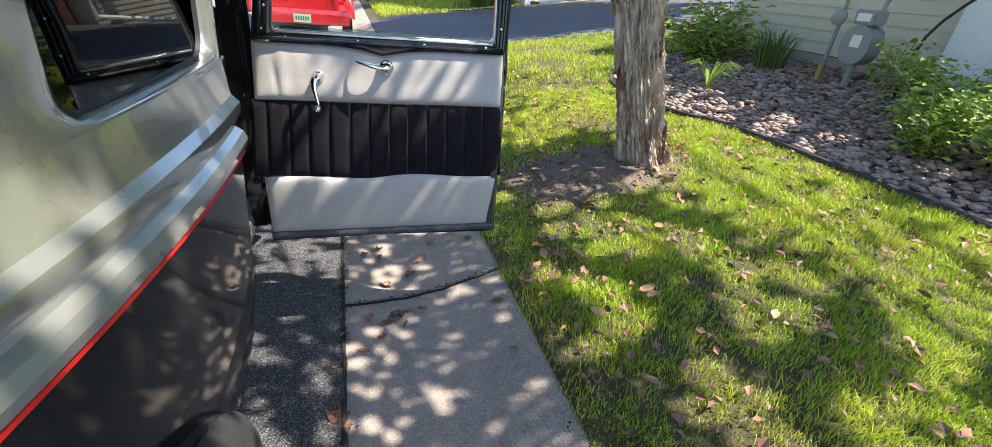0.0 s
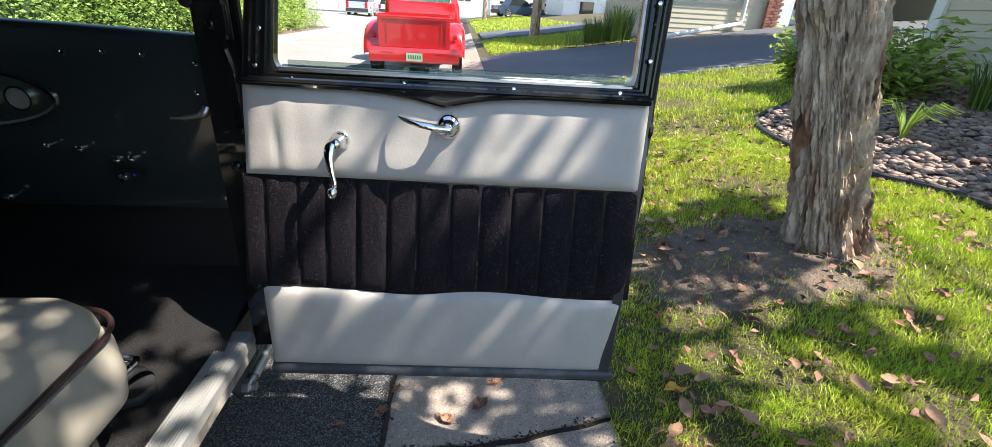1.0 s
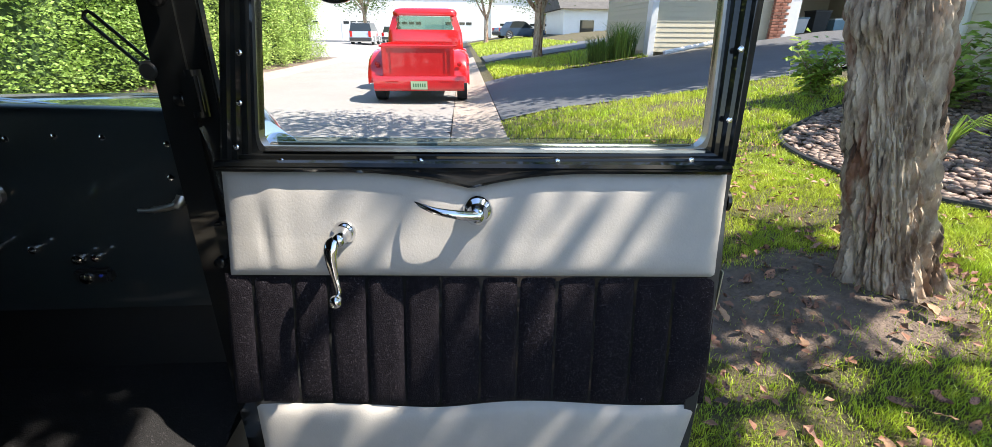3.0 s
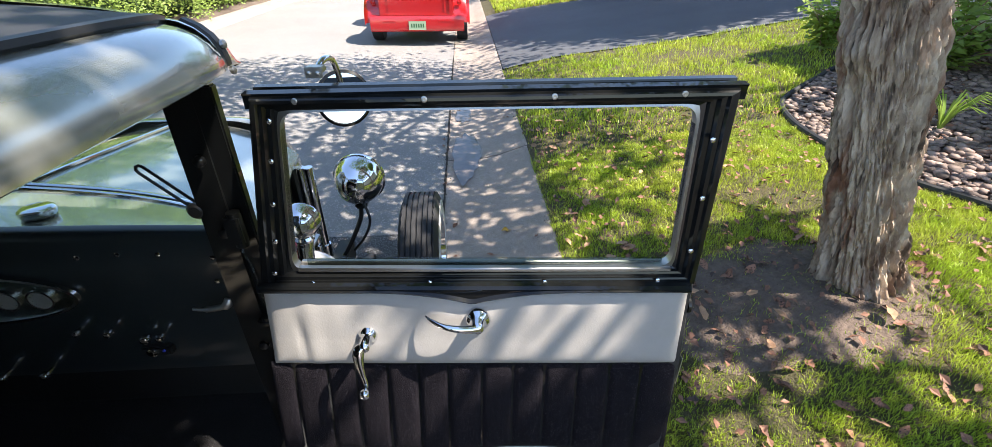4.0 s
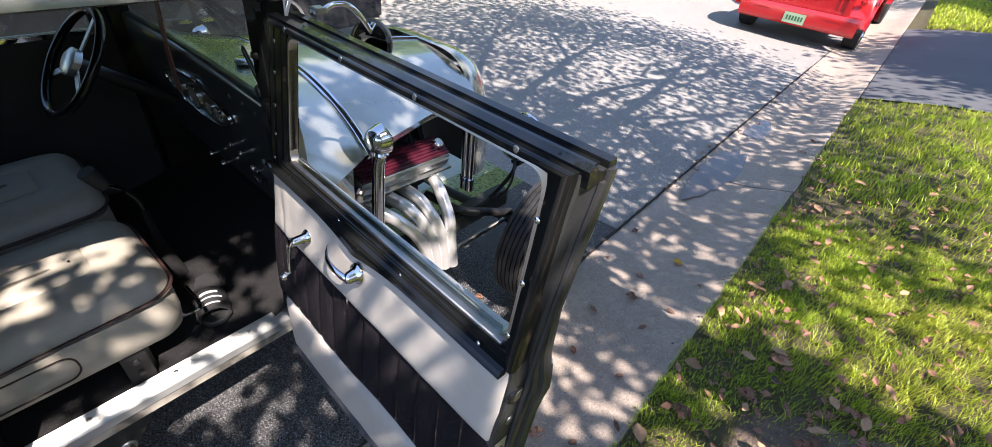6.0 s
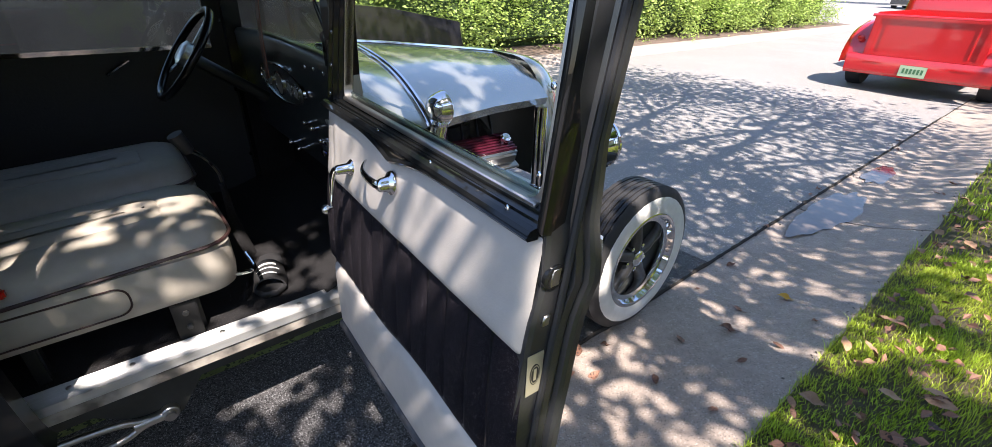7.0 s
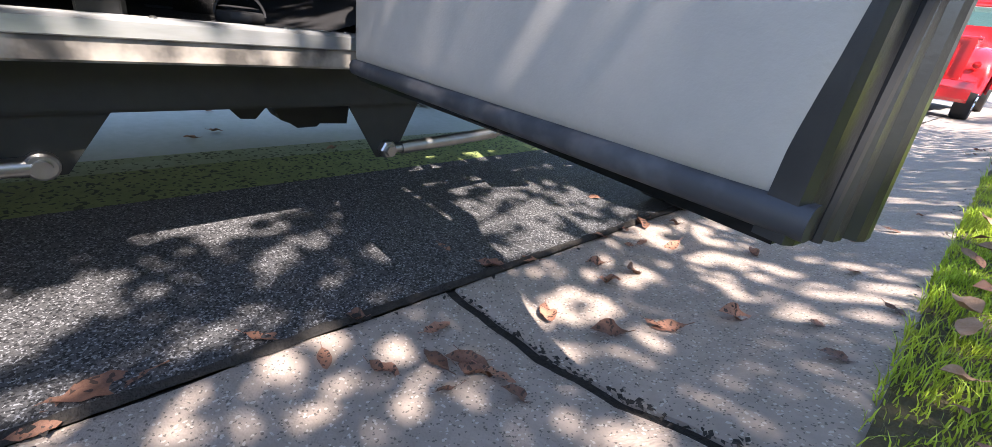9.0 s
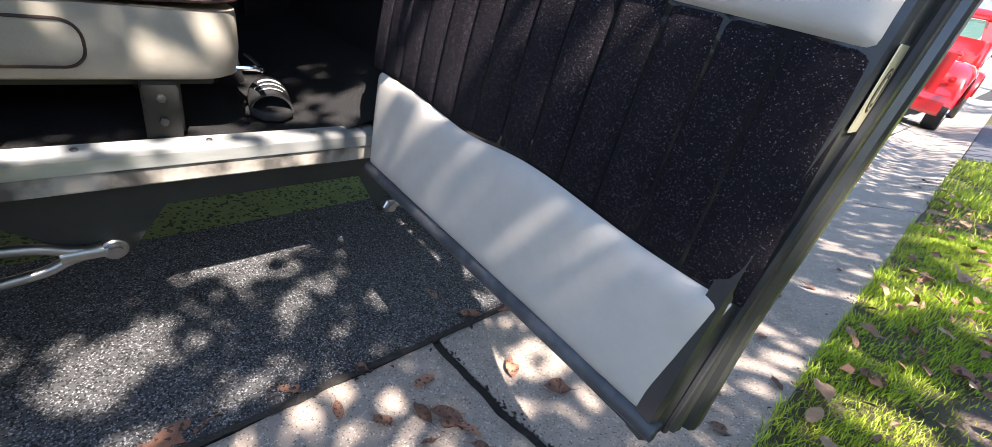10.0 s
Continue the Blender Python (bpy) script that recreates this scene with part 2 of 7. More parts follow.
BLACK_INK = mat("black_ink", (0.012, 0.012, 0.012), (0.016, 0.016, 0.016), 0.5, bump=0)
LEATHER = mat("brown_strap", (0.20, 0.075, 0.045), (0.14, 0.05, 0.03), 0.5, scale=40, bump=0.2)
METER = mat("meter_grey", (0.27, 0.29, 0.28), (0.22, 0.24, 0.23), 0.5, scale=30, bump=0.1)
CARBLUE = mat("blue_car_paint", (0.06, 0.10, 0.16), (0.05, 0.08, 0.13), 0.25, metal=0.4, bump=0, coat=1.0)
CARSILVER = mat("silver_car_paint", (0.55, 0.56, 0.57), (0.5, 0.51, 0.52), 0.25, metal=0.5, bump=0, coat=1.0)
CARBLACK = mat("black_car_paint", (0.012, 0.012, 0.014), (0.016, 0.016, 0.018), 0.2, bump=0, coat=1.0)
TINTED = mat("tinted_glass", (0.02, 0.025, 0.025), (0.03, 0.035, 0.035), 0.04, bump=0, spec=0.8)
CLEAR = glass("clear_glass")
SMOKE = glass("smoked_glass", (0.15, 0.155, 0.145))
BUMPER = mat("grey_plastic", (0.05, 0.05, 0.05), (0.04, 0.04, 0.04), 0.6, bump=0.1)
LAMP_RED = mat("red_lens", (0.5, 0.01, 0.01), (0.4, 0.01, 0.01), 0.15, bump=0)
ORANGE = mat("orange_plastic", (0.8, 0.2, 0.02), (0.7, 0.17, 0.02), 0.4, bump=0.05)
BINS = mat("plastic_bin", (0.25, 0.38, 0.45), (0.2, 0.3, 0.36), 0.5, bump=0.05)


# ---- mesh helpers ----
def V(*a):
    return Vector(a)


def box(bm, lo, hi, bev=0.0, seg=2, m=None):
    r = bmesh.ops.create_cube(bm, size=1.0)
    vs = r["verts"]
    for v in vs:
        v.co = Vector([lo[i] + (v.co[i] + 0.5) * (hi[i] - lo[i]) for i in range(3)])
    if bev:
        es = list({e for v in vs for e in v.link_edges})
        out = bmesh.ops.bevel(bm, geom=es, offset=bev, segments=seg, affect="EDGES", clamp_overlap=True)
        vs = list({v for f in out["faces"] for v in f.verts} | {v for v in vs if v.is_valid})
    if m is not None:
        for v in vs:
            v.co = m @ v.co
    return vs


def ring(bm, pts):
    return [bm.verts.new(p) for p in pts]


def skin(bm, rings, closed=True, cap=True):
    rs = [ring(bm, r) for r in rings]
    for a, b in zip(rs, rs[1:]):
        n = len(a)
        for i in range(n if closed else n - 1):
            j = (i + 1) % n
            try:
                bm.faces.new((a[i], a[j], b[j], b[i]))
            except ValueError:
                pass
    if cap and closed:
        for r, flip in ((rs[0], True), (rs[-1], False)):
            try:
                bm.faces.new(r[::-1] if flip else r)
            except ValueError:
                pass
    return rs


def tube(bm, pts, r, n=10, cap=True):
    pts = [Vector(p) for p in pts]
    rad = r if isinstance(r, (list, tuple)) else [r] * len(pts)
    rings, up = [], None
    for i, p in enumerate(pts):
        d = (pts[min(i + 1, len(pts) - 1)] - pts[max(i - 1, 0)]).normalized()
        if up is None:
            up = d.orthogonal().normalized()
        up = (up - d * up.dot(d)).normalized()
        side = d.cross(up)
        rings.append([p + (up * math.cos(a) + side * math.sin(a)) * rad[i] for a in [2 * math.pi * k / n for k in range(n)]])
    skin(bm, rings, True, cap)


def bend(pts, steps=6):
    """A smooth line through the points."""
    pts = [Vector(p) for p in pts]
    out = []
    for i in range(len(pts) - 1):
        p0, p1, p2, p3 = pts[max(i - 1, 0)], pts[i], pts[i + 1], pts[min(i + 2, len(pts) - 1)]
        for k in range(steps):
            t = k / steps
            out.append(0.5 * ((2 * p1) + (p2 - p0) * t + (2 * p0 - 5 * p1 + 4 * p2 - p3) * t * t + (3 * p1 - p0 - 3 * p2 + p3) * t ** 3))
    return out + [pts[-1]]


def lathe(bm, prof, m=None, n=32, close=False):
    """Turns (radius, height) pairs round the z axis of the pose m."""
    m = m or Matrix()
    rings = [[m @ V(r * math.cos(a), r * math.sin(a), h) for a in [2 * math.pi * k / n for k in range(n)]] for r, h in prof]
    if close:
        rings.append(rings[0])
    skin(bm, rings, True, not close)
    if close:
        bmesh.ops.remove_doubles(bm, verts=bm.verts, dist=1e-5)


def axis(p, d):
    """A pose at p whose z axis points along d."""
    return Matrix.Translation(p) @ Vector(d).to_track_quat("Z", "Y").to_matrix().to_4x4()


def prism(bm, outline, y0, y1, bev=0.0, m=None):
    """An outline in x, z pushed from y0 to y1."""
    a = ring(bm, [V(x, y0, z) for x, z in outline])
    b = ring(bm, [V(x, y1, z) for x, z in outline])
    n = len(a)
    fs = [bm.faces.new(a), bm.faces.new(b[::-1])]
    fs += [bm.faces.new((a[i], b[i], b[(i + 1) % n], a[(i + 1) % n])) for i in range(n)]
    vs = a + b
    if bev:
        out = bmesh.ops.bevel(bm, geom=list({e for f in fs[:2] for e in f.edges}), offset=bev, segments=2, affect="EDGES", clamp_overlap=True)
        vs = list({v for v in vs if v.is_valid} | {v for f in out["faces"] for v in f.verts})
    if m is not None:
        for v in vs:
            v.co = m @ v.co


def sheet(bm, nu, nv, fn):
    g = [[bm.verts.new(fn(i / nu, j / nv)) for j in range(nv + 1)] for i in range(nu + 1)]
    for i in range(nu):
        for j in range(nv):
            bm.faces.new((g[i][j], g[i + 1][j], g[i + 1][j + 1], g[i][j + 1]))
    return g


def finish(bm, name, material, angle=40, smooth=True, normals=True):
    if normals:
        bmesh.ops.recalc_face_normals(bm, faces=bm.faces)
    me = bpy.data.meshes.new(name)
    bm.to_mesh(me)
    bm.free()
    me.materials.append(material)
    if smooth and len(me.polygons):
        me.shade_smooth()
        me.set_sharp_from_angle(angle=radians(angle))
    return me


def thing(name, label, category, m=None, group="", kind=""):
    ob = new(name)
    ob.empty_display_size = 0.05
    ob.matrix_basis = m or Matrix()
    return tagged(ob, label, category, group, kind)


def part(name, bm, material, parent, label="", angle=40, normals=True):
    ob = new(name, finish(bm, name, material, angle, True, normals))
    ob.parent = parent
    return tagged(ob, label)


def solo(name, bm, material, label, category="", kind="", group="", angle=40, normals=True):
    return tagged(new(name, finish(bm, name, material, angle, True, normals)), label, category, group, kind)


def raw(name, verts, faces, material, label, category="", kind="", smooth=False):
    me = bpy.data.meshes.new(name)
    me.from_pydata(verts, [], faces)
    me.materials.append(material)
    if smooth:
        me.shade_smooth()
    return tagged(new(name, me), label, category, "", kind)


def again(ob, parent, m):
    """The same mesh once more, as another part."""
    o = new(ob.name.split(".")[0], ob.data)
    o.parent = parent
    o.matrix_basis = m
    if "label" in ob:
        o["label"] = ob["label"]
    return o


def wob(p, s=1.0, k=0):
    return noise.noise(Vector(p) * s + Vector((k * 7.3, k * 3.1, 0)))


# ---- the ground ----
GX = [-60, -9, -5.7, -5.45, -5.25, -3, -0.6, -0.05, 0.10, 0.25, 0.40, 0.52, 0.65, 0.83, 1.4, 2.0, 3.0, 5.3, 9.0, 16, 60]
GZ = [0.6, 0.28, 0.12, 0.10, 0.0, 0.03, -0.015, 0.0, -0.004, 0.010, 0.040, 0.082, 0.125, 0.170, 0.285, 0.36, 0.475, 0.83, 1.35, 1.9, 3.0]


def gz(x, y=0.0):
    return float(np.interp(x, GX, GZ))


def strip(name, x0, x1, y0, y1, nx, ny, material, label, category, lift=0.0, rough=0.0, kind="structure"):
    bm = bmesh.new()
    xs = sorted(set([x0 + (x1 - x0) * i / nx for i in range(nx + 1)] + [g for g in GX if x0 < g < x1]))
    ys = [y0 + (y1 - y0) * j / ny for j in range(ny + 1)]
    g = [[bm.verts.new((x, y, gz(x) + lift + rough * wob((x, y, 0), 1.3))) for y in ys] for x in xs]
    for i in range(len(xs) - 1):
        for j in range(ny):
            bm.faces.new((g[i][j], g[i + 1][j], g[i + 1][j + 1], g[i][j + 1]))
    return solo(name, bm, material, label, category, kind)


strip("ground", -300, 300, -200, 400, 24, 12, TURF, "broad grassy ground reaching to the horizon", "ground", -0.06)
strip("road", -5.25, -0.055, -40, 140, 24, 160, OLD_ASPHALT, "weathered grey asphalt residential street", "road", 0, 0.004)
strip("road_patch", -0.80, -0.056, -4, 3.6, 12, 90, ASPHALT, "darker coarse asphalt along the gutter", "road", 0.005, 0.003)
# strips step from pale to dark: moss green plus shade put into the colour
strip("road_grey", -2.6, -1.16, -4, 3.6, 10, 60, PALE_GREY, "smooth pale grey asphalt beyond the car", "road", 0.004, 0.003)
strip("road_film", -1.16, -1.04, -4, 3.6, 4, 60, FILM_DIM, "grey asphalt tinted green and dimmed for the light falling off", "road", 0.0043, 0.003)
strip("road_moss", -1.04, -0.80, -4, 3.6, 8, 60, MOSS_SHADE, "asphalt greened with moss and coloured darker for the shade under the car", "road", 0.0045, 0.003)
strip("lawn", 0.645, 5.3, -12, 7.55, 60, 200, TURF, "lawn soil with thatch below the grass", "ground", 0, 0.012)
strip("lawn_far", 1.0, 4.8, 13.0, 60, 12, 60, TURF, "lawn beyond the driveway", "ground", 0, 0.012)
bm = bmesh.new()
rows = []
for k in range(900):
    y = -3 + 12 * k / 899
    w0, w1 = 0.009 + 0.014 * wob((0, y, 0), 5) + 0.012 * wob((4, y, 0), 22) + 0.006 * wob((6, y, 0), 60), 0.003 + 0.010 * wob((9, y, 0), 9) + 0.006 * wob((5, y, 0), 31)
    rows.append([V(-0.052 - max(0.003, w0), y, 0.003), V(-0.052 - 0.5 * max(0.003, w0), y, 0.0105 + 0.003 * wob((7, y, 0), 26)), V(-0.050, y, 0.008 + 0.003 * wob((2, y, 0), 30)), V(-0.048 + max(0.002, w1), y, 0.0)])
skin(bm, rows, False, False)
solo("gutter_dirt", bm, GRIME, "dark grime packed along the gutter joint", "dirt", "structure")
strip("verge", -12, -5.7, -20, 24.5, 10, 60, SOIL, "strip of bare mulch below the hedge", "ground", 0.002, 0.02)

strip("driveway", 0.66, 16, 7.6, 13.0, 40, 24, DRIVE, "dark sealed asphalt driveway rising from the street", "driveway", 0.004, 0.004)
strip("court", -24, -5.24, 24.5, 62, 20, 40, OLD_ASPHALT, "broad pale asphalt court where the street opens out", "road", 0.004)
strip("far_drive", 1.0, 14, 19.6, 24.5, 20, 10, DRIVE, "second asphalt driveway further along the street", "driveway", 0.02)

# ---- houses ----
def siding_wall(name, m, width, height, label, board=0.115, holes=()):
    """A wall of lapped boards along the x axis of m, facing its -y, with openings (x0, x1, z0, z1)."""
    w = tagged(new(name), label, "wall", "", "structure")
    w.matrix_basis = m
    bm = bmesh.new()
    cuts = sorted({0, width, *[v for h in holes for v in h[:2]]})
    for a, b in zip(cuts, cuts[1:]):
        hs = [h for h in holes if h[0] <= a and h[1] >= b]
        lo = 0.0
        for h in sorted(hs, key=lambda q: q[2]):
            if h[2] > lo:
                box(bm, (a, 0.015, lo), (b, 0.2, h[2]))
            lo = h[3]
        box(bm, (a, 0.015, lo), (b, 0.2, height))
    part("sheathing", bm, SIDING, w)
    shared = {}
    z = 0.0
    while z < height - 0.02:
        for a, b in zip(cuts, cuts[1:]):
            if any(h[0] <= a and h[1] >= b and h[2] < z + board / 2 < h[3] for h in holes):
                continue
            key = round(b - a, 3)
            if key not in shared:
                bb = bmesh.new()
                prism(bb, [(0, 0), (b - a, 0), (b - a, board + 0.004), (0, board + 0.004)], -0.004, 0.014)
                for v in bb.verts:
                    if v.co.z < 0.01 and v.co.y < 0:
                        v.co.y -= 0.012
                shared[key] = part("board", bb, SIDING, w)
                shared[key].matrix_basis = Matrix.Translation((a, 0, z))
            else:
                again(shared[key], w, Matrix.Translation((a, 0, z)))
        z += board
    return w


def roof(name, lo, hi, z0, z1, along, label):
    bm = bmesh.new()
    x0, y0 = lo
    x1, y1 = hi
    if along == "y":
        xm = (x0 + x1) / 2
        prism(bm, [(x0, z0), (xm, z1), (x1, z0), (x1, z0 - 0.18), (x0, z0 - 0.18)], y0, y1)
    else:
        ym = (y0 + y1) / 2
        skin(bm, [[V(x, y0, z0), V(x, ym, z1), V(x, y1, z0), V(x, y1, z0 - 0.18), V(x, y0, z0 - 0.18)] for x in (x0, x1)])
    return solo(name, bm, ROOFING, label, "roof", "structure", angle=20)


# near house: its long wall faces the street
HA = Matrix.Translation((4.93, 5.62, 0.90)) @ pose(0, 0, 0, 0, 0, -90)
siding_wall("wall_south", HA, 10.62, 1.75, "beige vinyl lap siding wall of the near house")
bm = bmesh.new()
box(bm, (4.905, -5.0, 0.3), (5.3, 5.60, 0.893), 0.008)
solo("foundation", bm, CONCRETE, "pale concrete foundation below the siding", "foundation", "structure")
for y, w in ((5.58, 0.12), (2.93, 0.34)):
    bm = bmesh.new()
    box(bm, (4.885 if w < 0.15 else 4.82, y - w, 0.70 if w > 0.15 else 0.87), (4.955, y + 0.0, 2.68), 0.006)
    solo("corner_board", bm, WHITE, "white painted corner board on the siding", "trim", "structure")
bm = bmesh.new()
box(bm, (5.23, -5.0, 0.6), (11.4, 5.55, 2.66))
solo("house_core", bm, SIDING, "beige body of the near house", "wall", "structure")
roof("roof_near", (4.75, -5.3), (11.8, 5.85), 2.8, 4.4, "y", "dark shingle roof of the near house")

# house across the driveway, with an open garage
HB = Matrix.Translation((4.85, 13.1, 0.86))
siding_wall("wall_east", HB, 11.0, 3.0, "beige lap siding wall beside the driveway", 0.115, ((3.55, 8.3, 0.0, 2.75),))
bm = bmesh.new()
box(bm, (4.70, 13.02, 0.72), (4.86, 13.32, 3.9), 0.006)
solo("corner_board", bm, WHITE, "white painted corner board of the far house", "trim", "structure")
bm = bmesh.new()
for x0 in (8.05, 13.15):
    box(bm, (x0, 12.98, 1.0), (x0 + 0.35, 13.12, 3.7), 0.006)
box(bm, (8.05, 12.98, 3.55), (13.5, 13.12, 3.85), 0.006)
solo("garage_trim", bm, WHITE, "white painted surround of the open garage", "trim", "structure")
bm = bmesh.new()
for lo, hi in (((8.3, 18.6, 0.9), (13.4, 18.8, 3.8)), ((8.1, 13.3, 0.9), (8.3, 18.8, 3.8)), ((13.3, 13.3, 0.9), (13.5, 18.8, 3.8)), ((8.3, 13.3, 3.7), (13.4, 18.8, 3.85))):
    box(bm, lo, hi)
solo("garage_wall", bm, SIDING, "plain walls inside the open garage", "wall", "structure")
bm = bmesh.new()
box(bm, (8.3, 13.1, 1.0), (13.4, 18.7, 1.26))
solo("garage_floor", bm, CONCRETE, "concrete garage floor slab", "floor", "structure")
bm = bmesh.new()
box(bm, (4.9, 13.32, 0.5), (8.1, 17.4, 3.86))
solo("house_core", bm, SIDING, "beige body of the far house", "wall", "structure")
roof("roof_far", (4.5, 12.6), (16.2, 21.5), 3.95, 6.2, "x", "dark shingle roof of the far house")
siding_wall("wall_north", Matrix.Translation((4.85, 17.0, 0.86)) @ pose(0, 0, 0, 0, 0, -90), 3.9, 3.0, "beige lap siding on the side of the far house")
pier = thing("brick_pier", "red brick pier beside the garage opening", "pier", kind="structure")
bb = bmesh.new()
box(bb, (0, 0, 0), (0.19, 0.09, 0.06), 0.004, 1)
b0 = None
for i in range(22):
    for k in range(2):
        mm = Matrix.Translation((7.72 + 0.20 * k - (0.1 if i % 2 and k else 0), 12.95, 1.02 + 0.07 * i))
        if b0 is None:
            b0 = part("brick", bb, BRICK, pier)
            b0.matrix_basis = mm
        else:
            again(b0, pier, mm)
bm = bmesh.new()
box(bm, (7.73, 12.965, 1.0), (8.05, 13.09, 2.6))
part("mortar", bm, CONCRETE, pier)
spout = thing("downspout", "white metal downspout with an elbow lying along the wall", "downspout")
bm = bmesh.new()
tube(bm, bend([(7.15, 13.0, 3.6), (7.15, 13.0, 1.45), (7.10, 12.95, 1.28), (6.9, 12.9, 1.22), (4.9, 12.45, 0.86)], 4), 0.05, 8)
part("pipe", bm, WHITE, spout)
for i, (x, z, w, h) in enumerate(((8.75, 1.26, 0.34, 0.5), (9.15, 1.26, 0.4, 0.42), (9.7, 1.26, 0.45, 0.6), (10.3, 1.26, 0.35, 0.4))):
    b = thing("storage_bin", "plastic storage bin on the garage floor", "bin", group="garage bins")
    bm = bmesh.new()
    skin(bm, [[V(x + w * (.5 - k), 14.2 + w * (.5 - k), zz), V(x + w * (.5 + k), 14.2 + w * (.5 - k), zz), V(x + w * (.5 + k), 14.2 + w * (.5 + k), zz), V(x + w * (.5 - k), 14.2 + w * (.5 + k), zz)] for k, zz in ((.4, z), (.5, z + h))])
    part("tub", bm, (BINS, WHITE, DARK, BINS)[i], b)
    bm = bmesh.new()
    box(bm, (x - 0.02, 14.18, z + h), (x + w + 0.02, 14.22 + w, z + h + 0.04), 0.01)
    part("lid", bm, (WHITE, BINS, BUMPER, WHITE)[i], b)

# ---- street side ----
# gutter and rolled kerb, slab by slab
kerb = thing("gutter", "stained concrete gutter with a rolled kerb", "gutter", kind="structure")
bm = bmesh.new()
prof = [(-0.055, -0.012), (0.10, -0.016), (0.25, -0.002), (0.40, 0.026), (0.52, 0.067), (0.655, 0.105)]
skin(bm, [[V(x, y, z) for x, z in prof] + [V(0.655, y, -0.15), V(-0.055, y, -0.15)] for y in (-30, 110)])
part("joint_bed", bm, GRIME, kerb, "dirt-filled joints below the slabs")
JOINTS = [-12.3, -9.2, -6.1, -3.1, -0.35, 1.78, 4.8, 7.6, 10.4, 13.3, 16.3, 19.3, 22.3, 26]
for a, b in zip(JOINTS, JOINTS[1:]):
    bm = bmesh.new()
    ny = 24

    def slab_pt(u, v, a=a, b=b):
        x = -0.048 + 0.70 * u
        skew = 0.0
        for q, s in ((a, 1 - v), (b, v)):
            if abs(q - 1.78) < 0.01:
                skew += s * (-0.020 + 0.012 * wob((u * 5, q, 0), 1.3) + 0.005 * wob((u * 30, q, 0), 1))
        gap = 0.013 if abs(a - 1.78) < 0.01 or abs(b - 1.78) < 0.01 else 0.004
        y = a + gap + (b - a - 2 * gap) * v + skew
        edge = min(u, 1 - u, v * 4, (1 - v) * 4)
        return V(x + (0.008 * wob((0, y, 3), 6) if u in (0.0, 1.0) else 0), y, gz(x) + 0.002 * wob((x, y, 0), 4) - 0.006 * max(0, 1 - edge / 0.03))

    g = sheet(bm, 26, 90, slab_pt)
    edge = [e for e in bm.edges if e.is_boundary]
    ext = bmesh.ops.extrude_edge_only(bm, edges=edge)
    for v in ext["geom"]:
        if isinstance(v, bmesh.types.BMVert):
            v.co.z -= 0.06
    part("slab", bm, CONCRETE, kerb)
bm = bmesh.new()
prof = [(-5.25, 0.002), (-5.42, 0.09), (-5.72, 0.125), (-5.72, -0.1), (-5.25, -0.1)]
skin(bm, [[V(x, y, z) for x, z in prof] for y in (-30, 110)])
solo("kerb_far", bm, CONCRETE, "pale concrete kerb on the other side of the street", "kerb", "structure")

# ---- the coupe ----
XC = -0.90                       # the car's middle line
car = thing("hot_rod", "silver and gloss black vintage coupe with its passenger door wide open", "car")


def side(y):
    """Where the belt line of the passenger side runs."""
    return -0.18 - 0.17 * max(0.0, 0.967 - y) ** 2 if y < 0.967 else -0.18 - 0.10 * (y - 0.967)


def mirrored(x):
    return 2 * XC - x


UP = [(0.985, 0.0), (0.993, 0.010), (1.008, 0.014), (1.022, 0.008), (1.030, -0.004), (1.040, 0.000), (1.060, 0.010), (1.075, 0.010), (1.087, -0.002), (1.10, -0.004), (1.13, -0.006), (1.15, -0.008), (1.165, -0.008), (1.28, -0.002), (1.36, -0.020), (1.45, -0.080)]
LOW = [(0.985, -0.001), (0.90, -0.006), (0.78, -0.012), (0.66, -0.022), (0.55, -0.040), (0.45, -0.062), (0.40, -0.085), (0.37, -0.11)]


def off(table, z):
    zs = [a for a, b in table]
    vs = [b for a, b in table]
    if zs[0] > zs[-1]:
        zs, vs = zs[::-1], vs[::-1]
    return float(np.interp(z, zs, vs))


def rounded(x0, x1, z0, z1, r, n=6):
    out = []
    for cx, cz, a0 in ((x1 - r, z1 - r, 0), (x0 + r, z1 - r, 90), (x0 + r, z0 + r, 180), (x1 - r, z0 + r, 270)):
        out += [(cx + r * math.cos(radians(a0 + 90 * k / n)), cz + r * math.sin(radians(a0 + 90 * k / n))) for k in range(n + 1)]
    return out


def dense(poly, n):
    """The closed outline again, with n points at even steps."""
    p = [Vector((a, 0, b)) for a, b in poly] + [Vector((poly[0][0], 0, poly[0][1]))]
    run = [0.0]
    for a, b in zip(p, p[1:]):
        run.append(run[-1] + (b - a).length)
    out = []
    for k in range(n):
        d = run[-1] * k / n
        out.append((float(np.interp(d, run, [q.x for q in p])), float(np.interp(d, run, [q.z for q in p]))))
    return out


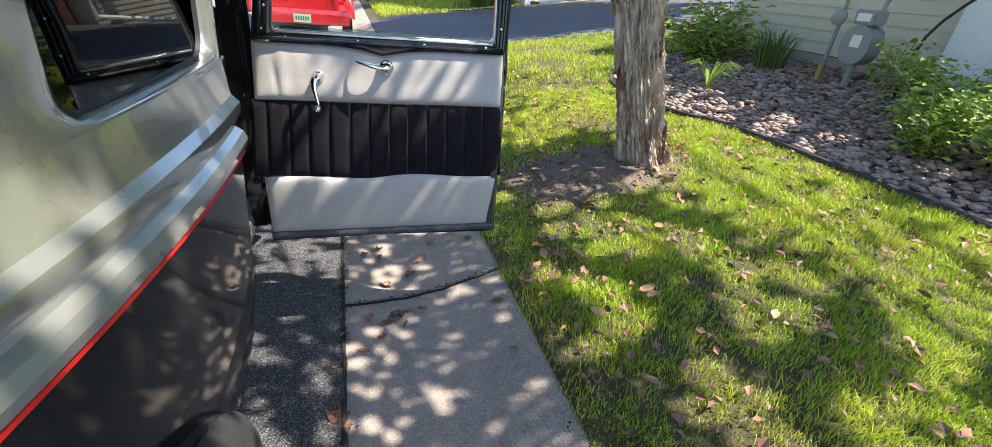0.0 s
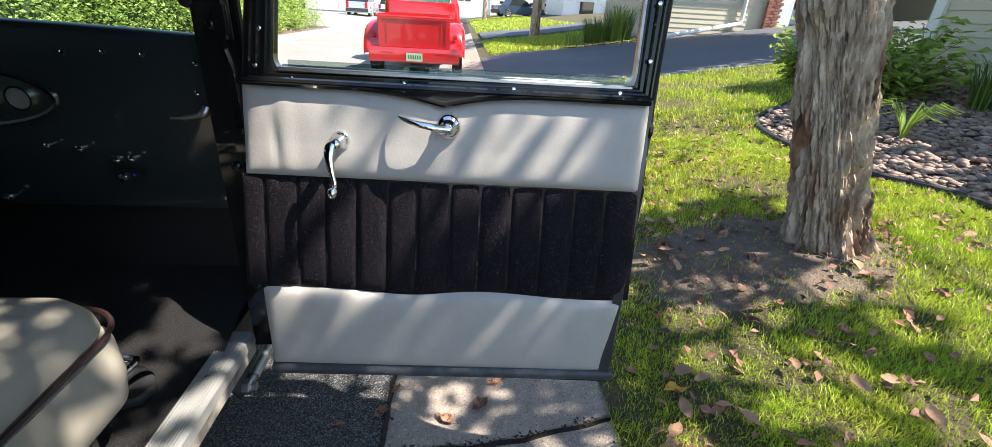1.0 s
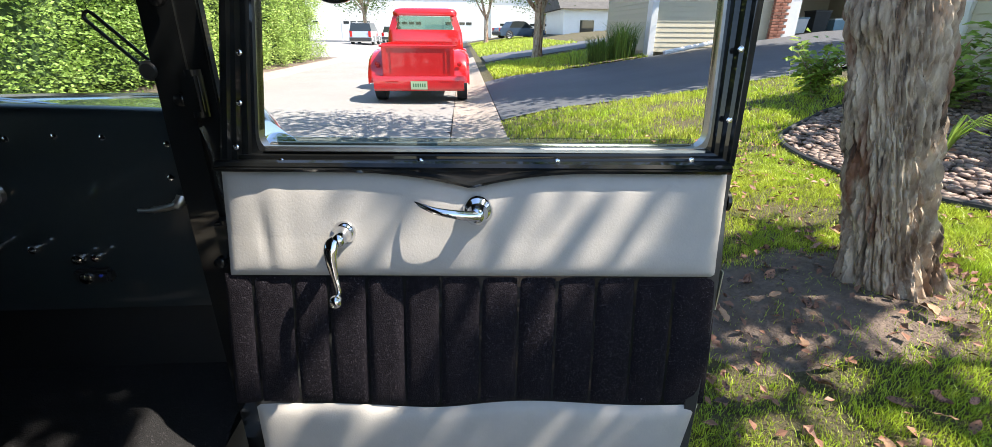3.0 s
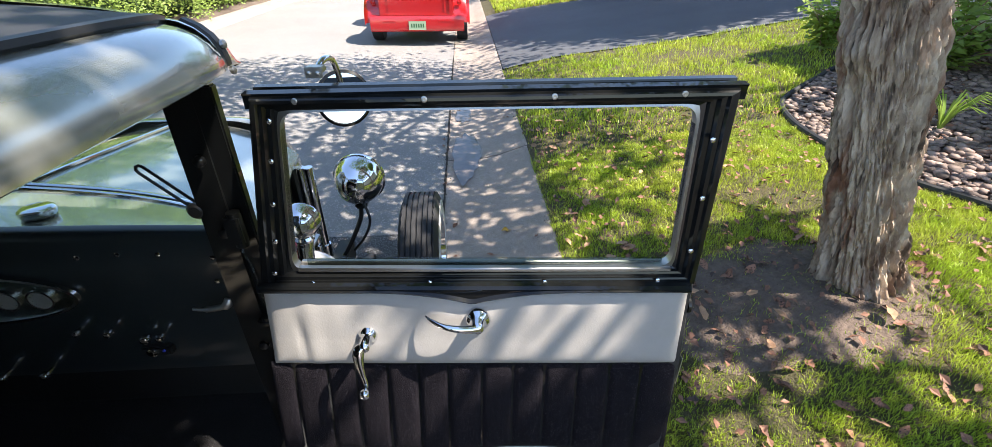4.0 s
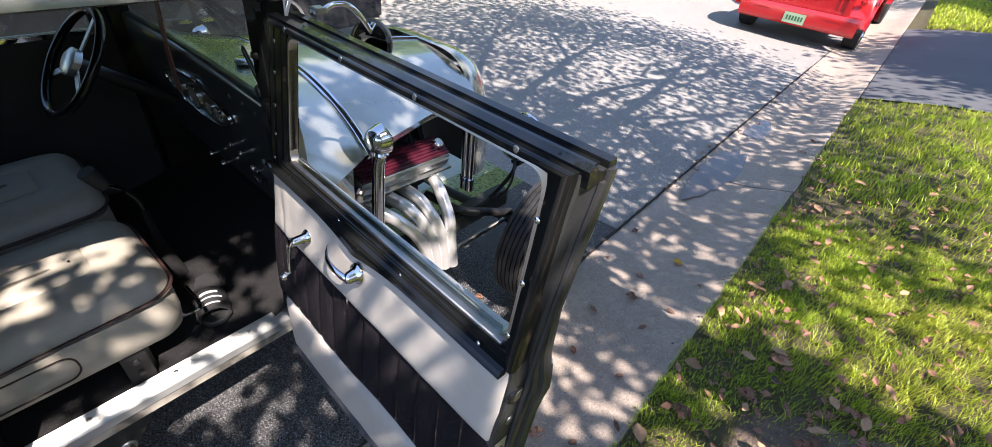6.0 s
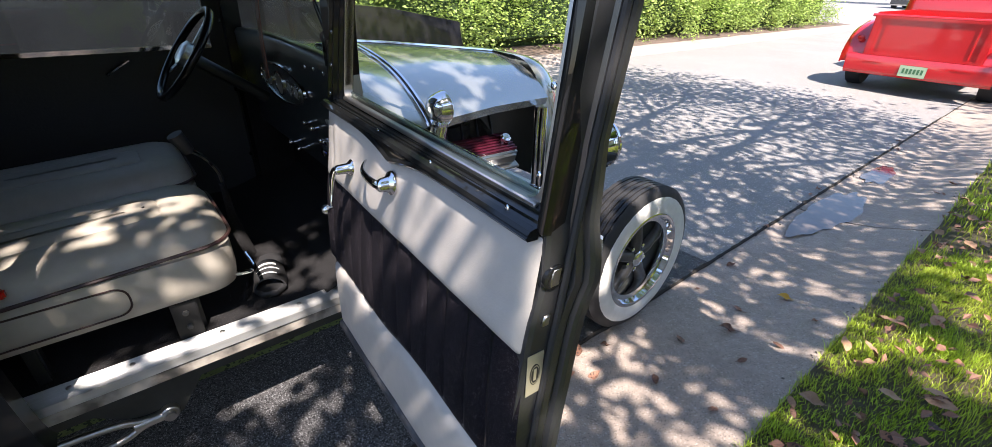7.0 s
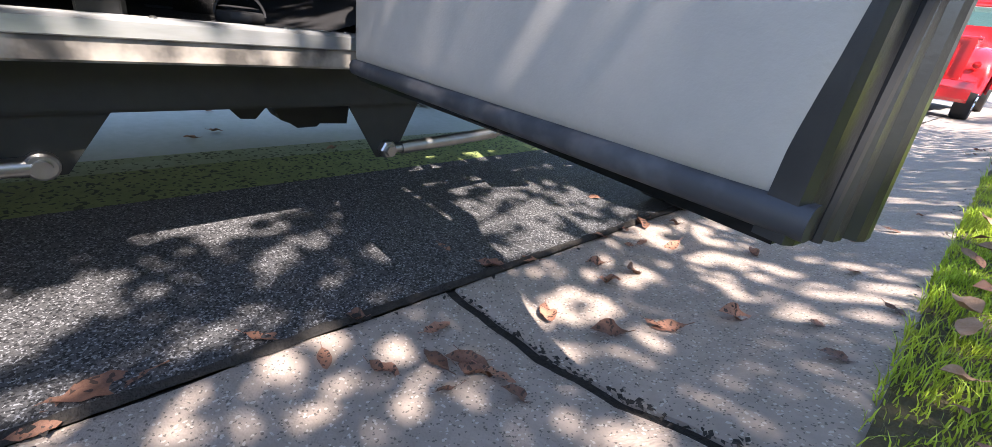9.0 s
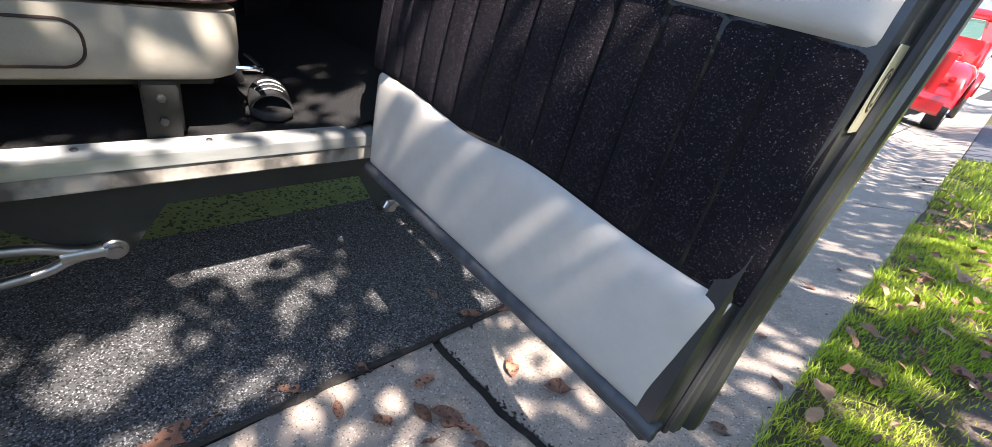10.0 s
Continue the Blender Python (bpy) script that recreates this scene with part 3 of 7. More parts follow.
def quarter(bm, flip):
    X = mirrored if flip else (lambda x: x)

    def at(y, z, inn=0.0):
        return V(X(side(y) + off(UP, z) - inn), y, z)

    zs = [a for a, b in UP[:-4]]
    ys = [0.967 - 1.9 * k / 40 for k in range(41)]
    rows = [[at(y, z) for y in ys] for z in zs]
    skin(bm, [[at(0.967, z, 0.06) for z in zs], [at(0.967, z, 0.008) for z in zs], [at(0.960, z) for z in zs]], False, False)
    skin(bm, rows, False, False)
    hole = dense(rounded(0.535, 0.930, 1.157, 1.385, 0.035), 160)
    big = []
    y0, y1, z0, z1 = 0.20, 0.960, 1.15, 1.45
    cy, cz = 0.70, 1.278
    for y, z in hole:
        dy, dz = y - cy, z - cz
        k = min((y1 - cy) / dy if dy > 1e-6 else ((y0 - cy) / dy if dy < -1e-6 else 9e9), (z1 - cz) / dz if dz > 1e-6 else ((z0 - cz) / dz if dz < -1e-6 else 9e9))
        big.append((cy + dy * k, cz + dz * k))
    rings = []
    for t in (0, 0.2, 0.4, 0.6, 0.75, 0.88, 0.96, 1.0):
        rings.append([at(a + (c - a) * t, b + (d - b) * t, 0.012 * max(0, (t - 0.45) / 0.55) ** 2) for (a, b), (c, d) in zip(big, hole)])
    rings.append([at(0.70 + (c - 0.70) * 0.992, 1.278 + (d - 1.278) * 0.988, 0.018) for c, d in hole])
    skin(bm, rings, True, False)
    skin(bm, [[at(y, z) for y in ys if y <= 0.21] for z in (1.15, 1.25, 1.35, 1.40, 1.45)], False, False)
    skin(bm, [[at(0.967, z, d) if d else at(0.960, z) for z in (1.15, 1.2, 1.28, 1.36, 1.41, 1.45)] for d in (0.06, 0.008, 0.0)], False, False)
    return hole


bm = bmesh.new()
hole = quarter(bm, False)
part("quarter_panel", bm, SILVER, car, "silver painted rear quarter with a bead along the belt", 30)
bm = bmesh.new()
quarter(bm, True)
part("quarter_panel", bm, SILVER, car, "silver painted rear quarter with a bead along the belt", 30)
bm = bmesh.new()
skin(bm, [[V(side(y) + off(UP, z) - 0.0165 - d, y, z) for y, z in [(0.70 + (a - 0.70) * s, 1.278 + (b - 1.278) * s) for a, b in hole]] for s, d in ((0.995, 0), (0.965, -0.002), (0.95, 0.004))], True, False)
part("window_gasket", bm, RUBBER, car)
bm = bmesh.new()
skin(bm, [[V(side(y) + off(UP, z) - 0.019 - d, y, z) for y, z in hole] for d in (0, 0.005)])
pane = part("quarter_window", bm, SMOKE, car, "tinted fixed side window")
for X in (lambda x: x, mirrored):
    bm = bmesh.new()
    ys = [0.967 - 1.9 * k / 40 for k in range(41)]
    skin(bm, [[V(X(side(y) + o), y, z) for y in ys] for z, o in LOW], False, False)
    skin(bm, [[V(X(side(0.967) + o - d), 0.967 - (0 if d else 0.001), z) for z, o in LOW] for d in (0.0, 0.07)], False, False)
    part("lower_panel", bm, GLOSS, car, "gloss black lower side panel", 30)
    bm = bmesh.new()
    tube(bm, [V(X(side(y) + 0.002), y, 0.983) for y in ys], 0.0045, 6)
    part("pinstripe", bm, STRIPE, car, "thin red stripe")

# rear end closing the body
bm = bmesh.new()
yr = 0.967 - 1.9
skin(bm, [[V(side(yr) - 0.02 - 0.55 * k, yr - 0.25 * math.sin(math.pi * min(1, k) * 0.5), z) for z in (0.37, 0.7, 1.0, 1.2, 1.43)] for k in (0, 0.2, 0.5, 0.8, 1.0)], False, False)
skin(bm, [[V(mirrored(side(yr) - 0.02 - 0.55 * k), yr - 0.25 * math.sin(math.pi * min(1, k) * 0.5), z) for z in (0.37, 0.7, 1.0, 1.2, 1.43)] for k in (0, 0.2, 0.5, 0.8, 1.0)], False, False)
part("rear_panel", bm, SILVER, car)

# roof
RS = [(-0.207, 1.470), (-0.200, 1.474), (-0.200, 1.483), (-0.202, 1.492), (-0.206, 1.505), (-0.214, 1.519), (-0.228, 1.532), (-0.248, 1.542), (-0.275, 1.548)]


def roof_in(y):
    return 0.17 * 0.7 * max(0.0, 0.6 - y) ** 2 + (0.025 * max(0.0, (y - 1.70) / 0.12) ** 2)


def tail(y):
    """How far the roof's edge draws in over the rear quarters and at the front corner."""
    return 0.066 * min(1.0, max(0.0, (1.22 - y) / 0.24)) + 0.030 * max(0.0, (y - 1.55) / 0.21) ** 2


def drop(y):
    return 0.010 * ((y - 1.2) / 0.6) ** 2 + (0.012 * max(0.0, (y - 1.70) / 0.12) ** 2)


ys = [-0.85 + 2.615 * k / 44 for k in range(45)]
for X in (lambda x: x, mirrored):
    bm = bmesh.new()
    rows = [[V(X(x - tail(y) - roof_in(y) * (0.3 if i < 4 else 0.4 + 0.07 * i)), y, z - 0.28 * min(0.066, tail(y)) - (drop(y) if i > 3 else 0.3 * drop(y))) for y in ys] for i, (x, z) in enumerate(RS)]
    rows.append([p + V(0, 0, -0.012) for p in rows[-1]])
    skin(bm, rows, False, False)
    skin(bm, [[V(X(x - d - tail(y) - roof_in(y) * 0.3), y, 1.471 - 0.28 * min(0.066, tail(y))) for y in ys] for x, d in ((-0.207, 0), (-0.207, 0.12))], False, False)
    part("roof_rail", bm, SILVER, car, "rounded silver edge of the roof", 50)
bm = bmesh.new()


def top(u, v):
    y = -0.84 + 2.60 * v
    w = 0.627 - roof_in(y) * 0.96 - tail(y)
    return V(XC - w + 2 * w * u, y, 1.550 - drop(y) + 0.028 * (1 - (2 * u - 1) ** 2) + 0.002 * wob((u * 3, y, 0), 4))


sheet(bm, 24, 60, top)
part("roof_insert", bm, mat("black_vinyl_roof", (0.02, 0.02, 0.022), (0.028, 0.028, 0.03), 0.6, scale=60, bump=0.3, bscale=300, depth=0.001), car, "black vinyl roof insert")
bm = bmesh.new()
for x in (-0.273, mirrored(-0.273)):
    tube(bm, [V(x - math.copysign(roof_in(y) * 0.96 + tail(y), x - XC), y, 1.553 - drop(y) - 0.28 * min(0.066, tail(y))) for y in ys], 0.007, 6)
part("roof_bead", bm, SATIN, car)
# visor over the windscreen
bm = bmesh.new()
near = [(x - 0.036, z - 0.012) for x, z in RS[1:]] + [(-0.40, 1.550), (-0.50, 1.558), (-0.62, 1.566), (-0.76, 1.571)]
over = near + [(XC, 1.573)] + [(mirrored(x), z) for x, z in near[::-1]]
rings = []
for y, flat, inn in ((1.755, 1.0, 0.0), (1.768, 1.0, 0.001), (1.800, 0.84, 0.003), (1.830, 0.56, 0.008), (1.856, 0.28, 0.014), (1.868, 0.14, 0.018), (1.865, 0.06, 0.021), (1.79, 0.04, 0.026)):
    rings.append([V(x - math.copysign(inn, x - XC), y - 0.010 * abs((x - XC) / 0.65) ** 8 * (y > 1.82), 1.448 + (z - 1.448) * flat) for x, z in over])
skin(bm, rings, False, False)
part("sun_visor", bm, SILVER, car, "silver visor above the windscreen")
bm = bmesh.new()
skin(bm, [[V(x + g - 0.034, y, z - 0.010 + g * 0.6) for x, z in RS[1:8]] for y, g in ((1.748, 0.002), (1.749, 0.0065), (1.763, 0.0065), (1.764, 0.0))], False, False)
part("visor_strap", bm, SATIN, car, "thin black strap over the visor joint")
for x, z in ((-0.230, 1.460), (-0.234, 1.498)):
    bm = bmesh.new()
    lathe(bm, [(0.0065, 0), (0.0065, 0.005), (0.003, 0.007)], axis((x + 0.002, 1.756, z), (1, 0, 0.2)), 8)
    part("bolt", bm, RAWSTEEL, car)

# pillars, cowl and hood
for X in (lambda x: x, mirrored):
    bm = bmesh.new()
    a, b = sorted((X(-0.345), X(-0.296)))
    skin(bm, [[V(a, 1.735 - l, z), V(b, 1.735 - l, z), V(b, 1.80 - l, z), V(a, 1.81 - l, z)] for z, l in ((0.42, 0.0), (1.05, 0.0), (1.12, 0.0), (1.43, -0.01))])
    for z in (1.32, 1.18, 0.9, 0.6):
        lathe(bm, [(0.010, 0), (0.010, 0.008), (0.005, 0.011)], axis((X(-0.31), 1.735, z), (0, -1, 0)), 10)
    part("windscreen_pillar", bm, GLOSS, car, "gloss black windscreen pillar")
bm = bmesh.new()
box(bm, (-0.345, 1.745, 0.42), (-0.262, 1.765, 1.44), 0.003)
part("hinge_post", bm, GLOSS, car)
for z in (1.19, 0.95, 0.55):
    bm = bmesh.new()
    tube(bm, [(-0.282, 1.728, z - 0.035), (-0.282, 1.728, z + 0.035)], 0.012, 10)
    box(bm, (-0.30, 1.715, z - 0.03), (-0.272, 1.74, z + 0.03), 0.004)
    part("hinge", bm, GLOSS, car)


def bow(y, w, zt, zb, n=20, square=0.55, rise=0.8):
    """A hood section from the passenger edge over the top to the other edge."""
    pts = []
    for k in range(n + 1):
        a = math.pi * k / n
        c, s = math.cos(a), math.sin(a)
        pts.append(V(XC + w * math.copysign(abs(c) ** square, c), y, zb + (zt - zb) * abs(s) ** rise))
    return pts


def crown(y, w, zt, zb, peak, power, n=72):
    """A section with a slight ridge in the middle and rounded shoulders."""
    us = [math.sin(math.pi * (k / n - 0.5)) for k in range(n + 1)]
    return [V(XC - w * u, y, zt - (zt - zb) * (peak * abs(u) + (1 - peak) * abs(u) ** power)) for u in us]


bm = bmesh.new()
skin(bm, [crown(1.79, 0.615, 1.140, 0.90, 0.0, 9), crown(1.86, 0.61, 1.143, 0.92, 0.05, 7), crown(1.93, 0.595, 1.144, 0.94, 0.15, 5), crown(2.025, 0.562, 1.142, 0.955, 0.30, 3.5)], False, False)
for X in (lambda x: x, mirrored):
    skin(bm, [[V(X(XC + w - d), y, z) for z, d in ((a, 0.0), (a - 0.012, 0.012), (0.62, 0.03), (0.45, 0.05))] for y, w, a in ((1.79, 0.615, 0.90), (1.86, 0.61, 0.92), (1.93, 0.595, 0.94), (1.96, 0.585, 0.945))], False, False)
for X in (lambda x: x, mirrored):
    skin(bm, [[V(X(-0.285 + d), y, z) for z, d in ((0.45, -0.02), (0.7, -0.002), (0.95, 0.0), (1.10, -0.002), (1.14, -0.012))] for y in (1.737, 1.80)], False, False)
part("cowl", bm, SILVER, car, "silver cowl ahead of the windscreen", 50)
bm = bmesh.new()
tube(bm, crown(2.03, 0.562, 1.143, 0.955, 0.30, 3.5), 0.0035, 6)
part("cowl_seam", bm, BLACK_INK, car)
for y in (2.020, 2.040):
    bm = bmesh.new()
    tube(bm, crown(y, 0.565 - 0.3 * (y - 2.02), 1.145, 0.957, 0.30, 3.5), 0.0055, 8)
    part("cowl_bead", bm, CHROME, car, "bright bead beside the hood seam")
HOOD = [(2.035, 0.558, 1.142, 0.957), (2.16, 0.515, 1.130, 0.955), (2.385, 0.445, 1.105, 0.945), (2.60, 0.395, 1.080, 0.930), (2.72, 0.380, 1.065, 0.925)]
bm = bmesh.new()
skin(bm, [crown(*h, 0.30, 3.5) for h in HOOD], False, False)
for sgn in (-1, 1):
    skin(bm, [[V(XC + sgn * w, y, zb), V(XC + sgn * (w - 0.012), y, zb - 0.03), V(XC + sgn * (w - 0.03), y, zb - 0.03)] for y, w, zt, zb in HOOD], False, False)
hood = part("hood", bm, SILVER, car, "silver engine hood with no side panels", 50)
bm = bmesh.new()
tube(bm, [V(XC, y, zt + 0.004) for y, w, zt, zb in HOOD], 0.006, 6)
part("hood_hinge", bm, CHROME, hood)
bm = bmesh.new()
sh = [(2.715, 0.385, 1.070), (2.735, 0.39, 1.074), (2.80, 0.38, 1.06), (2.86, 0.345, 1.02), (2.875, 0.28, 0.96)]
skin(bm, [bow(y, w, zt, 0.52, 36, 0.40) for y, w, zt in sh], False, False)
part("radiator_shell", bm, SILVER, car, "rounded silver radiator shell")
bm = bmesh.new()
box(bm, (XC - 0.30, 2.80, 0.50), (XC + 0.30, 2.84, 0.97), 0.02)
part("radiator", bm, UNDER, car)
bm = bmesh.new()
for x in (-0.475, -0.505, mirrored(-0.475), mirrored(-0.505)):
    bm = bmesh.new()
    tube(bm, [(x, 2.66, 0.50), (x, 2.655, 0.90)], 0.018, 14)
    tube(bm, [(x, 2.66, 0.49), (x, 2.66, 0.55)], 0.024, 14)
    part("radiator_tube", bm, CHROME, car, "polished upright coolant tube")
bm = bmesh.new()
lathe(bm, [(0.030, -0.004), (0.032, 0.002), (0.032, 0.010), (0.029, 0.013), (0.026, 0.0145), (0.006, 0.0155)], axis((-0.765, 1.893, 1.146), (0, 0.05, 1)), 32)
part("cowl_cap", bm, CHROME, car, "round chrome filler cap on the cowl")
# windscreen
bm = bmesh.new()
skin(bm, [[V(XC - 0.555, 1.798, 1.135), V(XC + 0.555, 1.798, 1.135), V(XC + 0.555, 1.80, 1.43), V(XC - 0.555, 1.80, 1.43)], [V(XC - 0.555, 1.804, 1.135), V(XC + 0.555, 1.804, 1.135), V(XC + 0.555, 1.806, 1.43), V(XC - 0.555, 1.806, 1.43)]])
ws = part("windscreen", bm, CLEAR, car, "clear flat windscreen")
bm = bmesh.new()
box(bm, (XC - 0.57, 1.787, 1.125), (XC + 0.57, 1.815, 1.150), 0.005)
box(bm, (XC - 0.57, 1.77, 1.42), (XC + 0.57, 1.80, 1.45), 0.005)
part("windscreen_frame", bm, GLOSS, car)
for o in (pane, ws):
    o.visible_shadow = False

# ---- interior ----
bm = bmesh.new()
ys = [(1.80, 1.156), (1.782, 1.156), (1.773, 1.150), (1.768, 1.138), (1.770, 1.08), (1.778, 1.00), (1.783, 0.95), (1.785, 0.88), (1.790, 0.80), (1.80, 0.772), (1.84, 0.765)]
skin(bm, [[V(XC + s * 0.575, y, z + (0.014 * (1 - s * s) if z > 1.1 else 0)) for s in (-1, -0.75, -0.5, -0.25, 0, 0.25, 0.5, 0.75, 1)] for y, z in ys], False, False)
dash = part("dashboard", bm, DASH_BLACK, car, "gloss black dashboard")
bm = bmesh.new()
box(bm, (XC - 0.535, 1.90, 0.46), (XC + 0.535, 1.94, 0.86))
box(bm, (XC - 0.43, 1.90, 0.86), (XC + 0.43, 1.94, 1.03))
part("firewall", bm, mat("firewall_black", (0.022, 0.022, 0.022), None, 0.5, scale=60, bump=0.2), car)
bm = bmesh.new()
sheet(bm, 30, 40, lambda u, v: V(-1.45 + 1.075 * u, -0.3 + 2.22 * v, 0.462 + 0.004 * wob((u * 8, v * 12, 0), 1) + 0.10 * max(0, (v - 0.86) / 0.14)))
part("floor_carpet", bm, CARPET, car, "black speckled carpet")
bm = bmesh.new()
box(bm, (-1.47, -0.9, 0.40), (-0.40, 1.93, 0.452))
part("floor_pan", bm, UNDER, car)
bm = bmesh.new()
box(bm, (-1.395, 1.74, 0.455), (-1.378, 1.90, 0.90), 0.004)
part("kick_panel", bm, CARPET, car, "black carpeted kick panel")
# headliner and the far side
bm = bmesh.new()
sheet(bm, 12, 20, lambda u, v: V(-1.50 + 1.2 * u, -0.7 + 2.45 * v, 1.49 + 0.03 * (1 - (2 * u - 1) ** 2)))
part("headliner", bm, DARK, car)
bm = bmesh.new()
box(bm, (-1.56, -0.85, 0.40), (-1.52, 1.76, 1.085))
box(bm, (-1.56, -0.85, 1.085), (-1.52, 0.98, 1.44))
box(bm, (-1.56, 1.68, 1.085), (-1.52, 1.76, 1.44))
box(bm, (-1.56, 0.98, 1.385), (-1.52, 1.68, 1.44))
far_door = part("far_door", bm, mat("dark_trim_panel", (0.035, 0.035, 0.035), None, 0.55, scale=100, bump=0.3), car, "closed driver's door with dark trim")
bm = bmesh.new()
box(bm, (-1.62, 0.96, 0.40), (-1.565, 1.78, 1.075), 0.01)
part("door_skin", bm, SILVER, far_door)
bm = bmesh.new()
box(bm, (-1.525, 0.98, 1.075), (-1.512, 1.68, 1.092), 0.003)
tube(bm, bend([(-1.50, 1.30, 1.0), (-1.485, 1.33, 1.02), (-1.485, 1.38, 1.05)], 4), 0.006, 8)
part("window_crank", bm, CHROME, far_door, "chrome window trim and crank")
bm = bmesh.new()
box(bm, (-1.545, 0.98, 1.085), (-1.54, 1.68, 1.385))
o = part("window_pane", bm, CLEAR, far_door)
o.visible_shadow = False
bm = bmesh.new()
box(bm, (-1.5, -0.32, 0.45), (-0.34, -0.28, 1.45))
part("rear_bulkhead", bm, DARK, car)


def seat(x0, x1, label):
    s = bmesh.new()
    y0, y1 = 0.86, 1.445

    rings = []
    for z, k in ((0.585, 0.0), (0.592, 0.03), (0.64, 0.045), (0.70, 0.04), (0.71, 0.035)):
        rings.append([V(x, y, z) for x, y in rounded(x0 - k * 0.3, x1 + k * 0.4, y0, y1 + k * 0.3 - 0.02, 0.075, 8)])
    skin(s, rings, True, True)
    cushion = part("seat", s, SEATS, car, label, 60)
    t = bmesh.new()
    rings = []
    for z, k in ((0.706, 0.002), (0.725, -0.001), (0.75, -0.016), (0.765, -0.045), (0.772, -0.10), (0.770, -0.125), (0.7665, -0.13), (0.772, -0.136), (0.776, -0.16), (0.775, -0.19)):
        rings.append([V(x, y, z + 0.020 * (y - 1.0) / 0.4) for x, y in rounded(x0 - k, x1 + k, y0 - k * 0.5, y1 + k - 0.008, max(0.03, 0.078 + k * 0.4), 8)])
    skin(t, rings, True, True)
    part("cushion_top", t, SEATS, cushion, "", 60)
    p = bmesh.new()
    line = [V(x, y, 0.712 + 0.020 * (y - 1.0) / 0.4) for x, y in rounded(x0 - 0.017, x1 + 0.018, y0, y1 - 0.002, 0.08, 8)]
    tube(p, line + line[:2], 0.0045, 6, False)
    part("piping", p, PIPING, cushion, "dark red piping")
    p = bmesh.new()
    line = [V(x1 + 0.0175, y, z) for y, z in rounded(y0 + 0.05, y0 + 0.33, 0.61, 0.685, 0.03, 6)]
    tube(p, line + line[:1], 0.0025, 6, False)
    part("stitching", p, PIPING, cushion)
    b = bmesh.new()
    rings = []
    for z, k, l in ((0.72, 0.0, 0.0), (0.80, 0.01, -0.02), (1.0, 0.012, -0.07), (1.15, 0.0, -0.12), (1.22, -0.03, -0.15), (1.25, -0.09, -0.17)):
        rings.append([V(x, y + l, z) for x, y in rounded(x0 - k, x1 + k, 0.66, 0.84 + k, 0.06, 6)])
    skin(b, rings, True, True)
    part("backrest", b, mat("dark_backrest_vinyl", (0.05, 0.04, 0.036), None, 0.5, scale=40, bump=0.2, bscale=200), cushion, "dark vinyl seat back", 60)
    for x in (x0 + 0.06, x1 - 0.05):
        f = bmesh.new()
        box(f, (x - 0.02, y0 + 0.1, 0.462), (x + 0.02, y0 + 0.13, 0.59), 0.004)
        box(f, (x - 0.02, y1 - 0.16, 0.462), (x + 0.02, y1 - 0.12, 0.59), 0.004)
        box(f, (x - 0.018, y0 + 0.05, 0.565), (x + 0.018, y1 - 0.06, 0.586), 0.003)
        part("seat_bracket", f, SATIN, cushion)
    return cushion


s1 = seat(-0.80, -0.405, "beige leather bucket seat with dark piping")
seat(-1.32, -0.90, "beige leather bucket seat with dark piping")
bm = bmesh.new()
for i, (r, z) in enumerate(((0.010, 0), )):
    box(bm, (-0.412, 1.255, 0.462), (-0.404, 1.315, 0.585), 0.003)
part("side_bracket", bm, SATIN, s1)
for z in (0.55, 0.505):
    bm = bmesh.new()
    lathe(bm, [(0.008, 0), (0.008, 0.006), (0.004, 0.008)], axis((-0.404, 1.285, z), (1, 0, 0)), 6)
    part("seat_bolt", bm, GUNMETAL, s1)
bm = bmesh.new()
tube(bm, bend([(-0.44, 1.40, 0.60), (-0.43, 1.46, 0.60), (-0.45, 1.48, 0.595), (-0.55, 1.48, 0.595)], 5), 0.006, 8)
part("adjuster", bm, CHROME, s1, "bent chrome seat adjuster")
bm = bmesh.new()
tube(bm, [(-0.43, 1.32, 0.593), (-0.43, 1.40, 0.590)], 0.006, 8)
part("tab", bm, ORANGE, s1, "orange plastic lever end")
bm = bmesh.new()
box(bm, (-0.405, 0.96, 0.735), (-0.385, 1.00, 0.755), 0.004)
part("buckle_button", bm, LAMP_RED, s1, "red buckle button")
# gauges
bm = bmesh.new()
GA = Matrix.Translation((-0.90, 1.772, 1.020)) @ pose(0, 0, 0, 93, 0, 0)
skin(bm, [[GA @ V(a * math.cos(t) , b * math.sin(t), h) for t in [2 * math.pi * k / 40 for k in range(40)]] for a, b, h in ((0.245, 0.066, 0.0), (0.243, 0.065, 0.008), (0.235, 0.059, 0.008), (0.233, 0.058, 0.003))], True, False)
part("gauge_bezel", bm, CHROME, dash, "bright oval bezel")
bm = bmesh.new()
skin(bm, [[GA @ V(0.235 * math.cos(t), 0.059 * math.sin(t), h) for t in [2 * math.pi * k / 40 for k in range(40)]] for h in (0.001, 0.004)])
part("gauge_panel", bm, mat("engine_turned_metal", (0.22, 0.24, 0.2), (0.10, 0.11, 0.10), 0.35, metal=1.0, scale=90, bump=0.4, bscale=120), dash)
